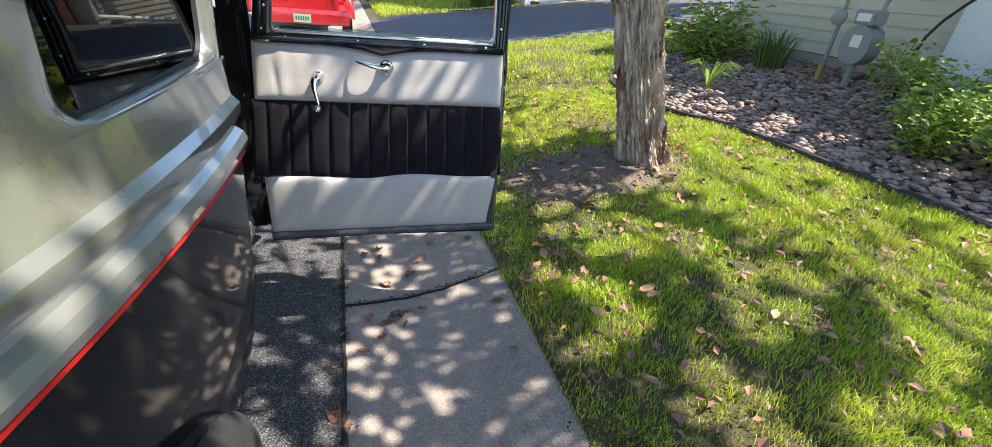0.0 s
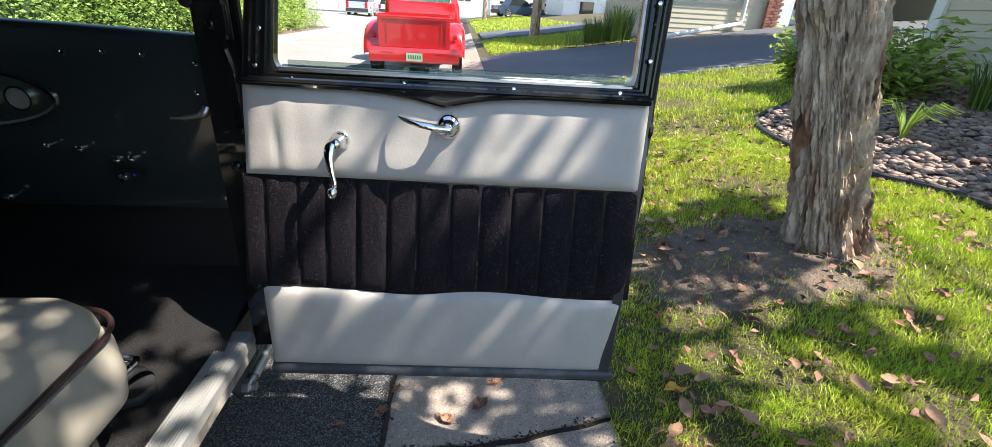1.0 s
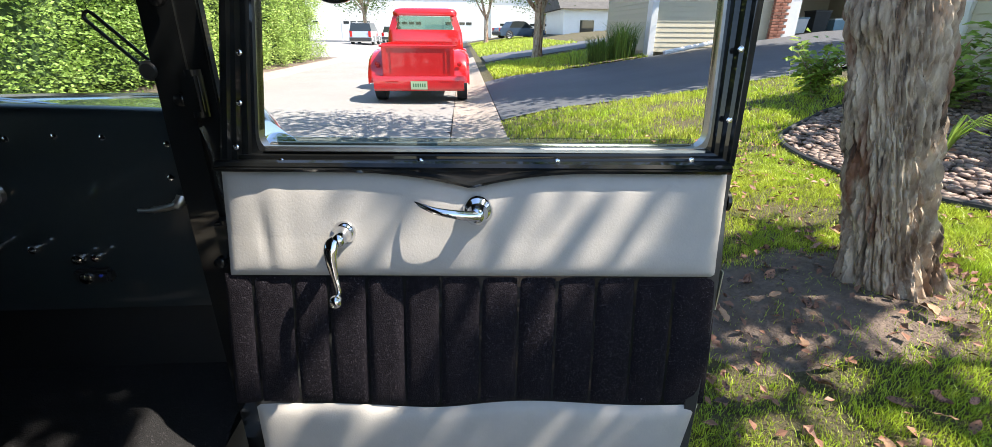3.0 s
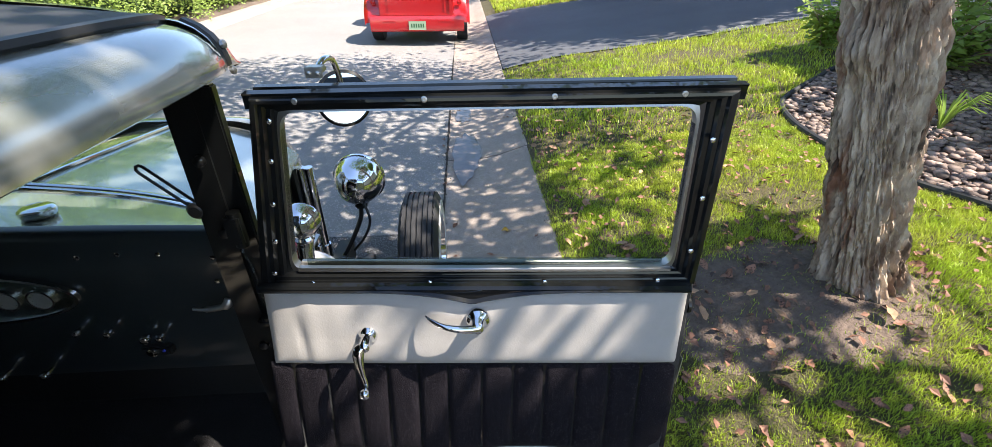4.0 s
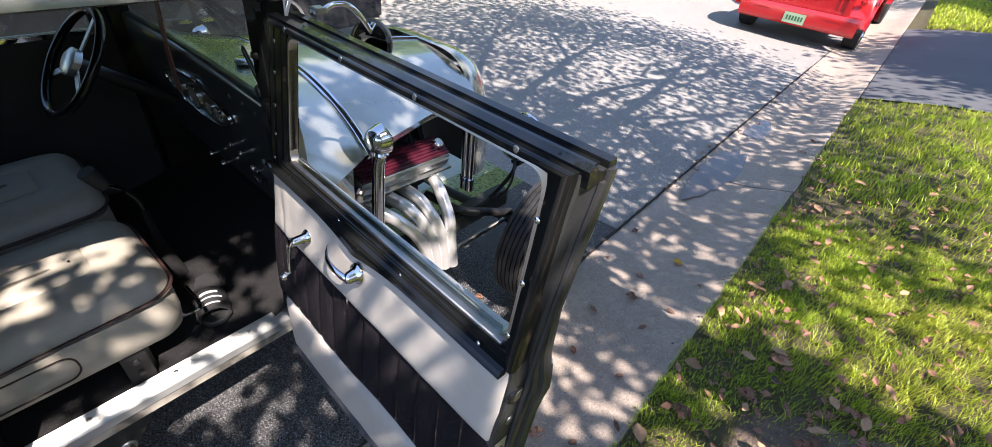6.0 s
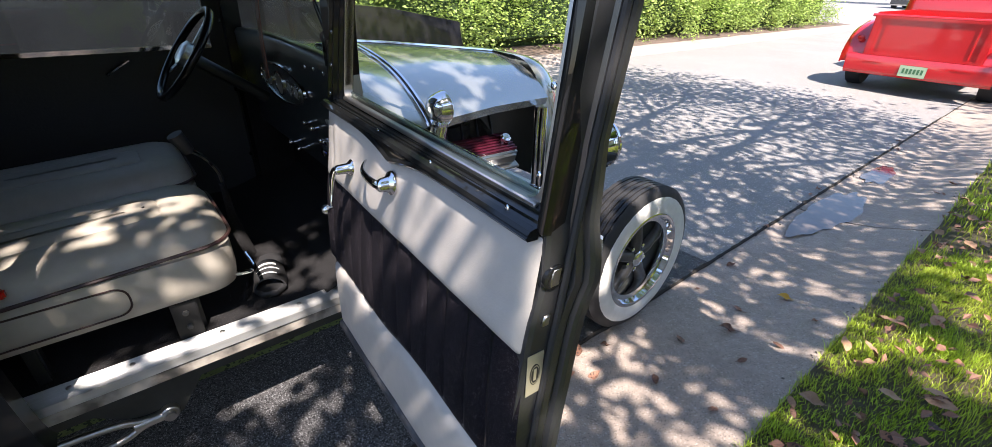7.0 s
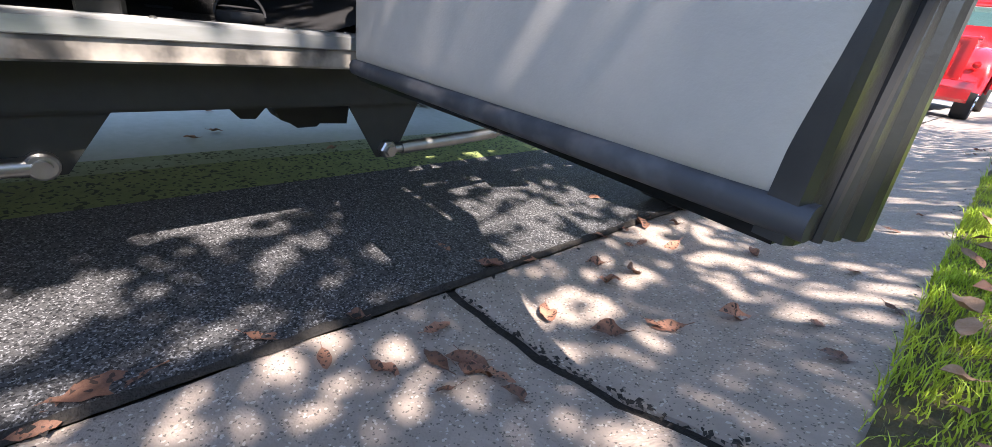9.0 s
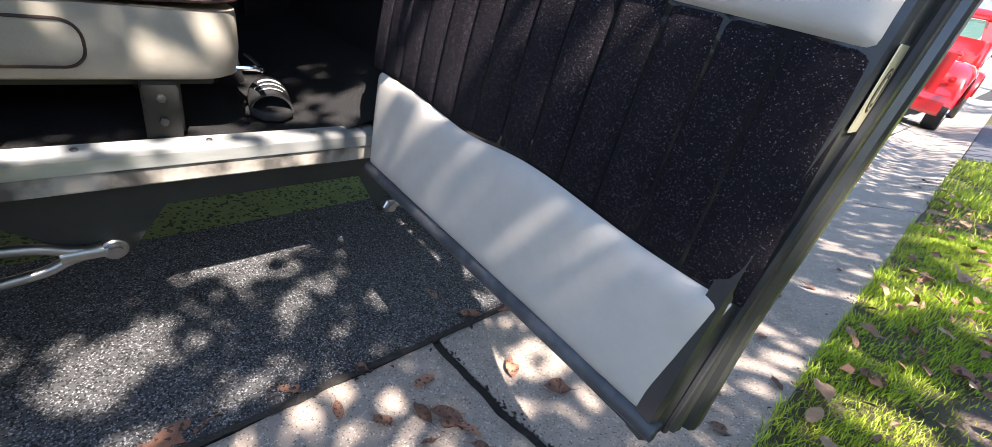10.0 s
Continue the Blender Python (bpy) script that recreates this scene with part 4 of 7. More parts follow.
for x, r in ((0.0, 0.043), (0.11, 0.025), (0.175, 0.025), (-0.11, 0.025), (-0.175, 0.025)):
    bm = bmesh.new()
    lathe(bm, [(r, 0.004), (r, 0.012), (r * 0.86, 0.012), (r * 0.86, 0.009)], GA @ Matrix.Translation((x, 0, 0)), 24)
    part("gauge", bm, CHROME, dash)
    bm = bmesh.new()
    lathe(bm, [(r * 0.85, 0.0085), (r * 0.85, 0.0105)], GA @ Matrix.Translation((x, 0, 0)), 24)
    for k in range(9):
        a = radians(-130 + 32 * k)
        box(bm, (-0.001, r * 0.6, 0.0105), (0.001, r * 0.78, 0.0112), 0, 1, GA @ Matrix.Translation((x, 0, 0)) @ pose(0, 0, 0, 0, 0, math.degrees(a)))
    part("dial", bm, mat("dial_face", (0.25, 0.26, 0.24), None, 0.4, bump=0), dash)
# knobs and screws on the dash
for x, z, r in ((-0.543, 0.898, 0.0085), (-0.575, 0.895, 0.011), (-0.643, 0.917, 0.009), (-0.705, 0.922, 0.007), (-0.825, 0.80, 0.010), (-0.915, 0.80, 0.009)):
    bm = bmesh.new()
    tube(bm, [(x, 1.80, z), (x, 1.772, z)], 0.004, 8)
    lathe(bm, [(0.004, 0), (r, 0.004), (r * 1.05, 0.010), (r * 0.8, 0.016), (r * 0.3, 0.018)], axis((x, 1.778, z), (0, -1, 0)), 16)
    part("dash_knob", bm, CHROME, dash, "small chrome pull knob")
for x, z in ((-0.620, 1.113), (-0.544, 1.117), (-0.371, 1.103), (-0.379, 1.045), (-0.47, 1.115)):
    bm = bmesh.new()
    lathe(bm, [(0.0055, 0), (0.005, 0.002), (0.002, 0.003)], axis((x, 1.7695, z), (0, -1, 0.1)), 12)
    part("dash_screw", bm, CHROME, dash)
bm = bmesh.new()
tube(bm, bend([(-0.352, 1.742, 1.02), (-0.36, 1.735, 1.008), (-0.40, 1.738, 0.998), (-0.43, 1.745, 0.995)], 5), [0.009] * 6 + [0.006] * 5 + [0.004] * 5, 12)
part("door_check", bm, RAWSTEEL, dash, "bare steel door check arm")
bm = bmesh.new()
box(bm, (-0.60, 1.770, 0.842), (-0.535, 1.80, 0.868), 0.005)
part("switch_panel", bm, SATIN, dash, "small black switch panel")
bm = bmesh.new()
lathe(bm, [(0.011, 0), (0.011, 0.003), (0.0085, 0.004)], axis((-0.575, 1.770, 0.855), (0, -1, 0)), 20)
part("switch", bm, CHROME, dash)
# steering wheel
wheel = bmesh.new()
SW = axis((-1.14, 1.53, 1.105), (0.0, -0.80, 0.60))
lathe(wheel, [(0.172 + 0.013 * math.cos(a), 0.013 * math.sin(a)) for a in [2 * math.pi * k / 10 for k in range(10)]], SW, 40, True)
sw = part("steering_wheel", wheel, GLOSS, car, "black steering wheel with metal spokes")
bm = bmesh.new()
for a in (90, 210, 330):
    box(bm, (0.02, -0.012, -0.012), (0.165, 0.012, -0.007), 0.002, 1, SW @ pose(0, 0, 0, 0, 0, a))
lathe(bm, [(0.045, -0.01), (0.045, 0.01), (0.03, 0.018)], SW, 24)
part("spoke", bm, ALLOY, sw, "polished spokes and hub")
bm = bmesh.new()
tube(bm, [SW @ V(0, 0, -0.01), SW @ V(0, 0, -0.30)], 0.022, 14)
part("column", bm, SATIN, sw)
bm = bmesh.new()
tube(bm, bend([(-0.80, 1.50, 0.73), (-0.80, 1.495, 0.78), (-0.79, 1.465, 0.84), (-0.785, 1.425, 0.875)], 5), 0.007, 8)
sh_ = part("gear_lever", bm, CHROME, car, "bent chrome gear lever with a dark knob")
bm = bmesh.new()
tube(bm, [(-0.785, 1.43, 0.865), (-0.78, 1.405, 0.925)], [0.017, 0.023], 14)
part("knob", bm, RUBBER, sh_)
# black sleeve added where the lower lever is lost in the dark
bm = bmesh.new()
tube(bm, [(-0.80, 1.50, 0.45), (-0.80, 1.50, 0.52), (-0.80, 1.50, 0.62), (-0.80, 1.498, 0.74)], [0.05, 0.035, 0.014, 0.010], 14)
part("boot", bm, CARPET, sh_)
bm = bmesh.new()
skin(bm, [[p + V(0.017, 0, 0.004), p + V(-0.017, 0, -0.004), p + V(-0.017, 0.004, 0), p + V(0.017, 0.004, 0.004)] for p in bend([(-0.955, 1.78, 1.42), (-0.955, 1.755, 1.30), (-0.95, 1.742, 1.16), (-0.945, 1.738, 1.03)], 4)])
part("strap", bm, LEATHER, car, "brown leather strap hanging to the dash")
bm = bmesh.new()
slot = [(0, 0.0075), (0.118, 0.0075), (0.124, 0.0055), (0.1265, 0), (0.124, -0.0055), (0.118, -0.0075), (0, -0.0075), (-0.006, -0.005), (-0.008, 0), (-0.006, 0.005), (0, 0.0075)]
S0, SD, SN = V(-0.343, 1.752, 1.213), V(-0.085, 0.006, 0.084).normalized(), V(0.084, 0, 0.085).normalized()
tube(bm, [S0 + SD * a + SN * b for a, b in slot], 0.0028, 8, False)
lathe(bm, [(0.012, -0.006), (0.0155, 0), (0.0155, 0.006), (0.011, 0.011), (0.004, 0.012)], axis(S0 + SD * 0.012 + V(0, -0.006, 0), (0, -1, 0)), 18)
lathe(bm, [(0.010, -0.004), (0.010, 0.004), (0.004, 0.007)], axis(S0 + SD * -0.012 + V(0, -0.002, 0), (0, -1, 0)), 14)
part("windscreen_slide", bm, SATIN, car, "slotted black windscreen slide with a thumbscrew")
bm = bmesh.new()
lathe(bm, [(0.003, 0), (0.003, 0.003)], axis((-0.548, 1.770, 0.860), (0, -1, 0)), 10)
part("indicator", bm, mat("blue_led", (0.05, 0.08, 0.6), None, 0.3, bump=0), dash)

# ---- sill and chassis ----
bm = bmesh.new()
pr = []
for k in range(9):
    pr += [(-0.400 + 0.006 * k, 0.4715), (-0.397 + 0.006 * k, 0.4735)]
pr += [(-0.346, 0.4715), (-0.338, 0.468), (-0.336, 0.445), (-0.338, 0.443), (-0.341, 0.462), (-0.400, 0.464)]
prism(bm, pr, 0.93, 1.72)
sill = part("sill_plate", bm, mat("sill_aluminium", (0.60, 0.60, 0.59), (0.42, 0.42, 0.405), 0.34, metal=0.6, scale=60, coarse=7, bump=0.1, stretch=(1, 0.15, 1)), car, "ribbed aluminium door sill plate", 30)
bm = bmesh.new()
box(bm, (-0.41, 0.93, 0.405), (-0.342, 1.73, 0.462), 0.004)
part("sill", bm, mat("worn_sill", (0.40, 0.36, 0.31), (0.10, 0.09, 0.08), 0.6, scale=12, coarse=6, bump=0.3, contrast=(0.42, 0.6)), car, "worn painted rocker below the sill plate")
for y in (1.02, 1.145, 1.35, 1.56, 1.68):
    bm = bmesh.new()
    lathe(bm, [(0.006, 0), (0.006, 0.002), (0.003, 0.004)], axis((-0.372, y, 0.4735), (0, 0, 1)), 10)
    part("screw", bm, RAWSTEEL, sill)
bm = bmesh.new()
skin(bm, [[V(x, y, z) for y, z in ((1.49, 0.33), (1.504, 0.27), (1.529, 0.242), (1.563, 0.240), (1.588, 0.267), (1.60, 0.33))] for x in (-0.64, -0.62)])
part("floor_gusset", bm, UNDER, car)
bm = bmesh.new()
skin(bm, [[V(x, y, z) for y, z in ((1.585, 0.34), (1.603, 0.267), (1.624, 0.234), (1.645, 0.225), (1.663, 0.212), (1.714, 0.213), (1.723, 0.221), (1.80, 0.217), (1.82, 0.34))] for x in (-0.70, -0.62)])
part("crossmember", bm, UNDER, car, "black pressed-steel crossmember under the floor")
for X in (lambda x: x, mirrored):
    bm = bmesh.new()
    a, b = sorted((X(-0.43), X(-0.50)))
    box(bm, (a, -0.8, 0.308), (b, 2.92, 0.405), 0.006)
    part("frame_rail", bm, UNDER, car, "dark chassis rail")
    for y0, y1, yb in ((1.00, 1.28, 1.17), (1.72, 1.92, 1.825)):
        bm = bmesh.new()
        pts = [(y0, 0.312), (y1, 0.312), (yb + 0.03, 0.20), (yb - 0.03, 0.20)] if y0 < 1.5 else [(y0, 0.312), (y1, 0.312), (yb + 0.025, 0.17), (yb - 0.025, 0.17)]
        a, b = sorted((X(-0.455), X(-0.447)))
        skin(bm, [[V(x, y, z) for y, z in pts] for x in (a, b)])
        part("rod_bracket", bm, UNDER, car)
        bm = bmesh.new()
        s = 1 if X(0) == 0 else -1
        hb = (X(-0.447), yb, 0.222 if y0 < 1.5 else 0.193)
        lathe(bm, [(0.024, 0), (0.024, 0.018), (0.020, 0.022), (0.014, 0.022), (0.014, 0.034)], axis(hb, (s, 0, 0)), 6 if y0 > 1.5 else 16)
        part("pivot_bolt", bm, RAWSTEEL, car, "large zinc pivot bolt")
    bm = bmesh.new()
    x = X(-0.438)
    for dz, yy in ((0.02, 0.0), (-0.02, 0.0)):
        tube(bm, bend([(x, 1.16, 0.222), (x, 1.10, 0.222 + dz * 0.5), (x, 1.03, 0.222 + dz * 1.6), (x, 0.8, 0.225 + dz * 2.4), (x, 0.2, 0.235 + dz * 3.4)], 5), 0.011, 10)
    tube(bm, [(x, 1.085, 0.222), (x, 1.17, 0.222)], 0.016, 12)
    part("hairpin_rod", bm, RAWSTEEL, car, "twin-tube steel hairpin rod")
    bm = bmesh.new()
    tube(bm, [(x, 1.83, 0.193), (x, 1.87, 0.193)], 0.012, 10)
    tube(bm, [(x, 1.865, 0.193), (x, 2.20, 0.212)], 0.017, 14)
    tube(bm, [(x, 2.20, 0.212), (X(-0.36), 2.84, 0.30)], 0.013, 12)
    part("radius_rod", bm, RAWSTEEL, car, "grey steel radius rod to the front axle")
bm = bmesh.new()
tube(bm, bend([(mirrored(-0.14), 2.84, 0.34), (mirrored(-0.3), 2.84, 0.31), (XC, 2.84, 0.24), (-0.3, 2.84, 0.31), (-0.14, 2.84, 0.34)], 8), 0.026, 12)
part("front_axle", bm, UNDER, car)
bm = bmesh.new()
box(bm, (-1.1, 1.35, 0.24), (-0.72, 2.1, 0.46), 0.05)
box(bm, (-1.0, 0.3, 0.27), (-0.8, 1.4, 0.42), 0.04)
box(bm, (-0.72, 1.36, 0.27), (-0.60, 1.45, 0.32), 0.01)
part("gearbox", bm, UNDER, car)
# engine
bm = bmesh.new()
box(bm, (-1.12, 1.98, 0.38), (-0.68, 2.55, 0.72), 0.03)
box(bm, (-1.05, 2.02, 0.70), (-0.75, 2.5, 0.82), 0.03)
box(bm, (-0.70, 2.02, 0.55), (-0.56, 2.48, 0.72), 0.02)
for k in range(5):
    tube(bm, bend([(-0.6, 2.1 + 0.09 * k, 0.68), (-0.52, 2.12 + 0.08 * k, 0.72 + 0.02 * (k % 2)), (-0.62, 2.2 + 0.07 * k, 0.86)], 4), 0.006, 6)
lathe(bm, [(0.11, 0), (0.11, 0.10), (0.03, 0.12)], axis((XC, 2.3, 0.82), (0, 0, 1)), 24)
lathe(bm, [(0.16, 0), (0.16, 0.02), (0.04, 0.03)], axis((XC, 2.60, 0.62), (0, 1, 0)), 24)
tube(bm, bend([(-0.62, 2.52, 0.45), (-0.45, 2.58, 0.42), (-0.36, 2.7, 0.40), (-0.33, 2.82, 0.36)], 5), 0.02, 10)
engine = part("engine", bm, mat("engine_black", (0.03, 0.03, 0.032), (0.10, 0.09, 0.085), 0.5, metal=0.4, scale=20, coarse=8, bump=0.3, contrast=(0.5, 0.75)), car, "oily black engine block")
# finned valve cover leaning outwards
VM = Matrix.Translation((-0.485, 2.265, 0.765)) @ pose(0, 0, 0, 0, 25, -3)
bm = bmesh.new()
box(bm, (-0.062, -0.215, -0.035), (0.062, 0.215, 0.035), 0.018, 3, VM)
box(bm, (-0.075, -0.225, -0.045), (0.075, 0.225, -0.033), 0.004, 1, VM)
part("valve_cover", bm, ALLOY, engine, "polished finned valve cover with maroon top")
bm = bmesh.new()
box(bm, (-0.048, -0.20, 0.034), (0.048, 0.20, 0.038), 0, 1, VM)
part("painted_top", bm, MAROON, engine, "maroon painted recess")
for k in range(7):
    bm = bmesh.new()
    box(bm, (-0.046 + 0.0145 * k, -0.20, 0.037), (-0.041 + 0.0145 * k, 0.20, 0.044), 0, 1, VM)
    part("fin", bm, MAROON, engine)
bm = bmesh.new()
lathe(bm, [(0.022, 0), (0.022, 0.02), (0.015, 0.026)], VM @ Matrix.Translation((0.0, 0.17, 0.042)), 16)
part("filler_cap", bm, CHROME, engine)
# exhaust headers
bm = bmesh.new()
for k, y in enumerate((2.07, 2.18, 2.27, 2.41)):
    bm = bmesh.new()
    e = 0.018 * (k - 1.5)
    tube(bm, bend([(-0.50, y, 0.66), (-0.43, y - 0.01 * (k - 1.5), 0.665), (-0.37, y + (2.27 + e * 1.6 - y) * 0.35, 0.645), (-0.325 + 0.008 * k, y + (2.29 + e * 2 - y) * 0.75, 0.56), (-0.30 + 0.010 * k, 2.29 + e * 2.0, 0.46), (-0.285 + 0.012 * k, 2.285 + e * 1.9, 0.36)], 6), 0.0255, 16)
    part("exhaust_pipe", bm, HEADER, engine, "pale polished exhaust header pipe")
# headlights and cowl lamp
for X in (lambda x: x, mirrored):
    s = 1 if X(0) == 0 else -1
    bm = bmesh.new()
    prof = [(0.004, -0.115), (0.03, -0.112), (0.06, -0.098), (0.085, -0.070), (0.10, -0.035), (0.105, 0.0), (0.107, 0.01), (0.112, 0.012), (0.112, 0.024), (0.104, 0.03)]
    lathe(bm, prof, axis((X(-0.345), 2.86, 0.745), (0, 1, 0)), 40)
    hl = part("headlight", bm, CHROME, car, "round chrome headlight bucket")
    bm = bmesh.new()
    lathe(bm, [(0.104, 0.028), (0.07, 0.04), (0.01, 0.045)], axis((X(-0.345), 2.86, 0.745), (0, 1, 0)), 32)
    part("lens", bm, WHITE, hl)
    bm = bmesh.new()
    tube(bm, bend([(X(-0.345), 2.85, 0.65), (X(-0.35), 2.84, 0.62), (X(-0.36), 2.83, 0.56), (X(-0.42), 2.80, 0.44), (X(-0.46), 2.78, 0.38)], 5), 0.010, 10)
    box(bm, (min(X(-0.32), X(-0.37)), 2.82, 0.62), (max(X(-0.32), X(-0.37)), 2.88, 0.645), 0.006)
    tube(bm, bend([(X(-0.33), 2.80, 0.68), (X(-0.30), 2.76, 0.60), (X(-0.34), 2.78, 0.50), (X(-0.40), 2.8, 0.42)], 5), 0.006, 8)
    part("headlight_bracket", bm, SATIN, hl)
    bm = bmesh.new()
    lathe(bm, [(0.003, -0.046), (0.014, -0.0445), (0.026, -0.039), (0.037, -0.028), (0.044, -0.012), (0.046, 0.0), (0.048, 0.004), (0.048, 0.012), (0.042, 0.018), (0.02, 0.026)], axis((X(-0.298), 2.045, 1.018), (0, 1, 0.05)), 32)
    cl = part("cowl_lamp", bm, CHROME, car, "small round chrome cowl lamp")
    bm = bmesh.new()
    tube(bm, bend([(X(-0.298), 2.045, 0.98), (X(-0.30), 2.04, 0.95), (X(-0.305), 2.035, 0.90), (X(-0.32), 2.03, 0.62)], 5), 0.021, 16)
    tube(bm, [(X(-0.30), 2.045, 0.965), (X(-0.30), 2.044, 0.972), (X(-0.30), 2.044, 0.978)], [0.026, 0.028, 0.024], 16)
    part("lamp_stand", bm, CHROME, cl)


# wheels
def wheel_thing(x, y, z, s, big, flip):
    """A spoked wheel with a whitewall tyre, its outer face towards flip."""
    w = 0.085 * s
    W = axis((x, y, z), (flip, 0, 0))
    R = 0.325 * s
    bm = bmesh.new()
    prof = [(0.205 * s, -w * 0.95), (0.24 * s, -w * 1.06), (0.285 * s, -w * 1.0), (0.308 * s, -w * 0.86)]
    for a, b in ((-0.80, -0.62), (-0.54, -0.36), (-0.28, -0.09), (-0.01, 0.18), (0.26, 0.44), (0.52, 0.70)):
        prof += [(R, w * a), (R, w * b), (R - 0.008, w * (b + 0.01)), (R - 0.008, w * (b + 0.07))]
    prof += [(R, w * 0.78), (R - 0.012, w * 0.90), (0.295 * s, w * 1.0), (0.285 * s, w * 1.03), (0.24 * s, w * 1.06), (0.205 * s, w * 0.95)]
    n = 96
    rings = []
    for r, h in prof:
        rings.append([W @ V(r * math.cos(a), r * math.sin(a), h + (0.0016 * (1 if k % 2 else -1) if r > R - 0.01 and abs(h) > w * 0.7 else 0.0007 * math.sin(k * math.pi / 2))) for k, a in enumerate([2 * math.pi * q / n for q in range(n)])])
    skin(bm, rings, True, False)
    ty = part("wheel", bm, RUBBER, car, "front wheel with a wide whitewall tyre" if not big else "rear wheel with a wide tyre", 35)
    bm = bmesh.new()
    if big:
        lathe(bm, [(0.262 * s, w * 1.06), (0.258 * s, w * 1.10), (0.252 * s, w * 1.10), (0.248 * s, w * 1.06)], W, 64, False)
    else:
        lathe(bm, [(0.286 * s, w * 1.03), (0.282 * s, w * 1.055), (0.262 * s, w * 1.085), (0.235 * s, w * 1.085), (0.212 * s, w * 1.03), (0.212 * s, w * 0.99)], W, 64, False)
    for f in [f for f in bm.faces if len(f.verts) > 4]:
        bm.faces.remove(f)
    part("sidewall_rib" if big else "whitewall", bm, RUBBER if big else WHITEWALL, ty, "" if big else "broad white sidewall band")
    bm = bmesh.new()
    lathe(bm, [(0.214 * s, w * 0.90), (0.216 * s, w * 1.06), (0.208 * s, w * 1.09), (0.200 * s, w * 1.06), (0.192 * s, w * 0.80), (0.172 * s, w * 0.74), (0.168 * s, w * 0.55), (0.172 * s, -w * 0.8)], W, 64)
    for f in [f for f in bm.faces if len(f.verts) > 4]:
        bm.faces.remove(f)
    part("rim", bm, CHROME, ty, "polished rim")
    for k in range(5):
        a = 2 * math.pi * k / 5 + 0.3
        bm = bmesh.new()
        Q = W @ pose(0, 0, 0, 0, 0, math.degrees(a))
        skin(bm, [[Q @ V(r, t, h) for t, h in ((-tw, h0 - 0.02), (-tw, h0), (-tw * 0.5, h0 + 0.012), (tw * 0.5, h0 + 0.012), (tw, h0), (tw, h0 - 0.02))] for r, tw, h0 in ((0.03 * s, 0.026, w * 0.50), (0.08 * s, 0.022, w * 0.52), (0.13 * s, 0.021, w * 0.40), (0.172 * s, 0.028, w * 0.36))])
        part("spoke", bm, GUNMETAL, ty, "", 50)
    bm = bmesh.new()
    lathe(bm, [(0.17 * s, w * 0.1), (0.02, w * 0.12)], W, 40)
    part("brake_drum", bm, UNDER, ty)
    bm = bmesh.new()
    lathe(bm, [(0.036, w * 0.4), (0.036, w * 0.70), (0.028, w * 0.78), (0.008, w * 0.8)], W, 24)
    for k in range(5):
        a = 2 * math.pi * k / 5 + 0.3 + math.pi / 5
        lathe(bm, [(0.011, w * 0.3), (0.011, w * 0.58), (0.006, w * 0.62)], W @ Matrix.Translation((0.058 * math.cos(a), 0.058 * math.sin(a), 0)), 6)
    part("hub", bm, CHROME, ty, "chrome hub cap and nuts")
    return ty


wheel_thing(-0.09, 2.835, 0.327, 1.0, False, 1)
wheel_thing(mirrored(-0.09), 2.835, 0.345, 1.0, False, -1)
wheel_thing(-0.28, 0.40, 0.372, 1.15, True, 1)
wheel_thing(mirrored(-0.28), 0.40, 0.372, 1.15, True, -1)

# ---- the open door ----
DM = Matrix.Translation((-0.275, 1.707, 0)) @ pose(0, 0, 0, 0, 0, -3.5)
# local x runs from the hinge to the free edge, -y towards the seat side


def uL(z):
    return float(np.interp(z, [0.36, 0.63, 0.905, 1.085, 1.10, 1.43], [0.004, 0.008, 0.010, 0.018, 0.022, 0.070]))


def uR(z):
    return float(np.interp(z, [0.36, 0.63, 0.905, 1.085, 1.10, 1.43], [0.806, 0.811, 0.816, 0.815, 0.812, 0.828]))


def tuck(z):
    """How the door curves in and out over its height: full below, leaning back at the window."""
    return float(np.interp(z, [0.36, 0.55, 0.65, 0.78, 0.91, 0.975, 1.03, 1.09, 1.43], [-0.048, -0.047, -0.045, -0.038, -0.026, -0.015, -0.008, 0.0, 0.036]))


zs = [0.410, 0.415, 0.5, 0.63, 0.78, 0.905, 1.0, 1.06, 1.10]
bm = bmesh.new()
skin(bm, [[V(uL(z) + 0.004, -0.004 + tuck(z), z), V(uR(z) - 0.002, -0.004 + tuck(z), z), V(uR(z) - 0.002, 0.03 + tuck(z), z), V(uL(z) + 0.004, 0.03 + tuck(z), z)] for z in zs])
door = part("open_door", bm, GLOSS, car, "open passenger door with beige and black trim, window frame above")
door.matrix_basis = DM
# stepped free edge
EDGE = [(-0.012, -0.004), (0.006, -0.006), (0.010, 0.0), (0.012, 0.030), (0.020, 0.033), (0.0215, 0.043), (0.019, 0.048), (0.027, 0.051), (0.030, 0.057), (0.030, 0.068), (0.026, 0.072), (-0.012, 0.072)]
bm = bmesh.new()
bulge = lambda z: 0.006 * math.exp(-((z - 1.02) / 0.035) ** 2)
zz = [0.417, 0.419] + [0.422 + 0.678 * k / 24 for k in range(25)] + [1.2, 1.3, 1.42, 1.434]
slim = lambda z: float(np.interp(z, [0.42, 0.60, 1.05, 1.2], [1.35, 1.1, 1.0, 0.72]))
skin(bm, [[V(uR(z) + a * slim(z) + bulge(z) * (1 if b > 0.03 else 0), b * slim(z) + bulge(z) + tuck(z) - 0.008 * float(np.interp(z, [0.45, 0.85], [1, 0])), z) for a, b in EDGE] for z in zz])
part("door_edge", bm, EDGE_BLACK, door, "stepped black free edge of the door", 25)
bm = bmesh.new()
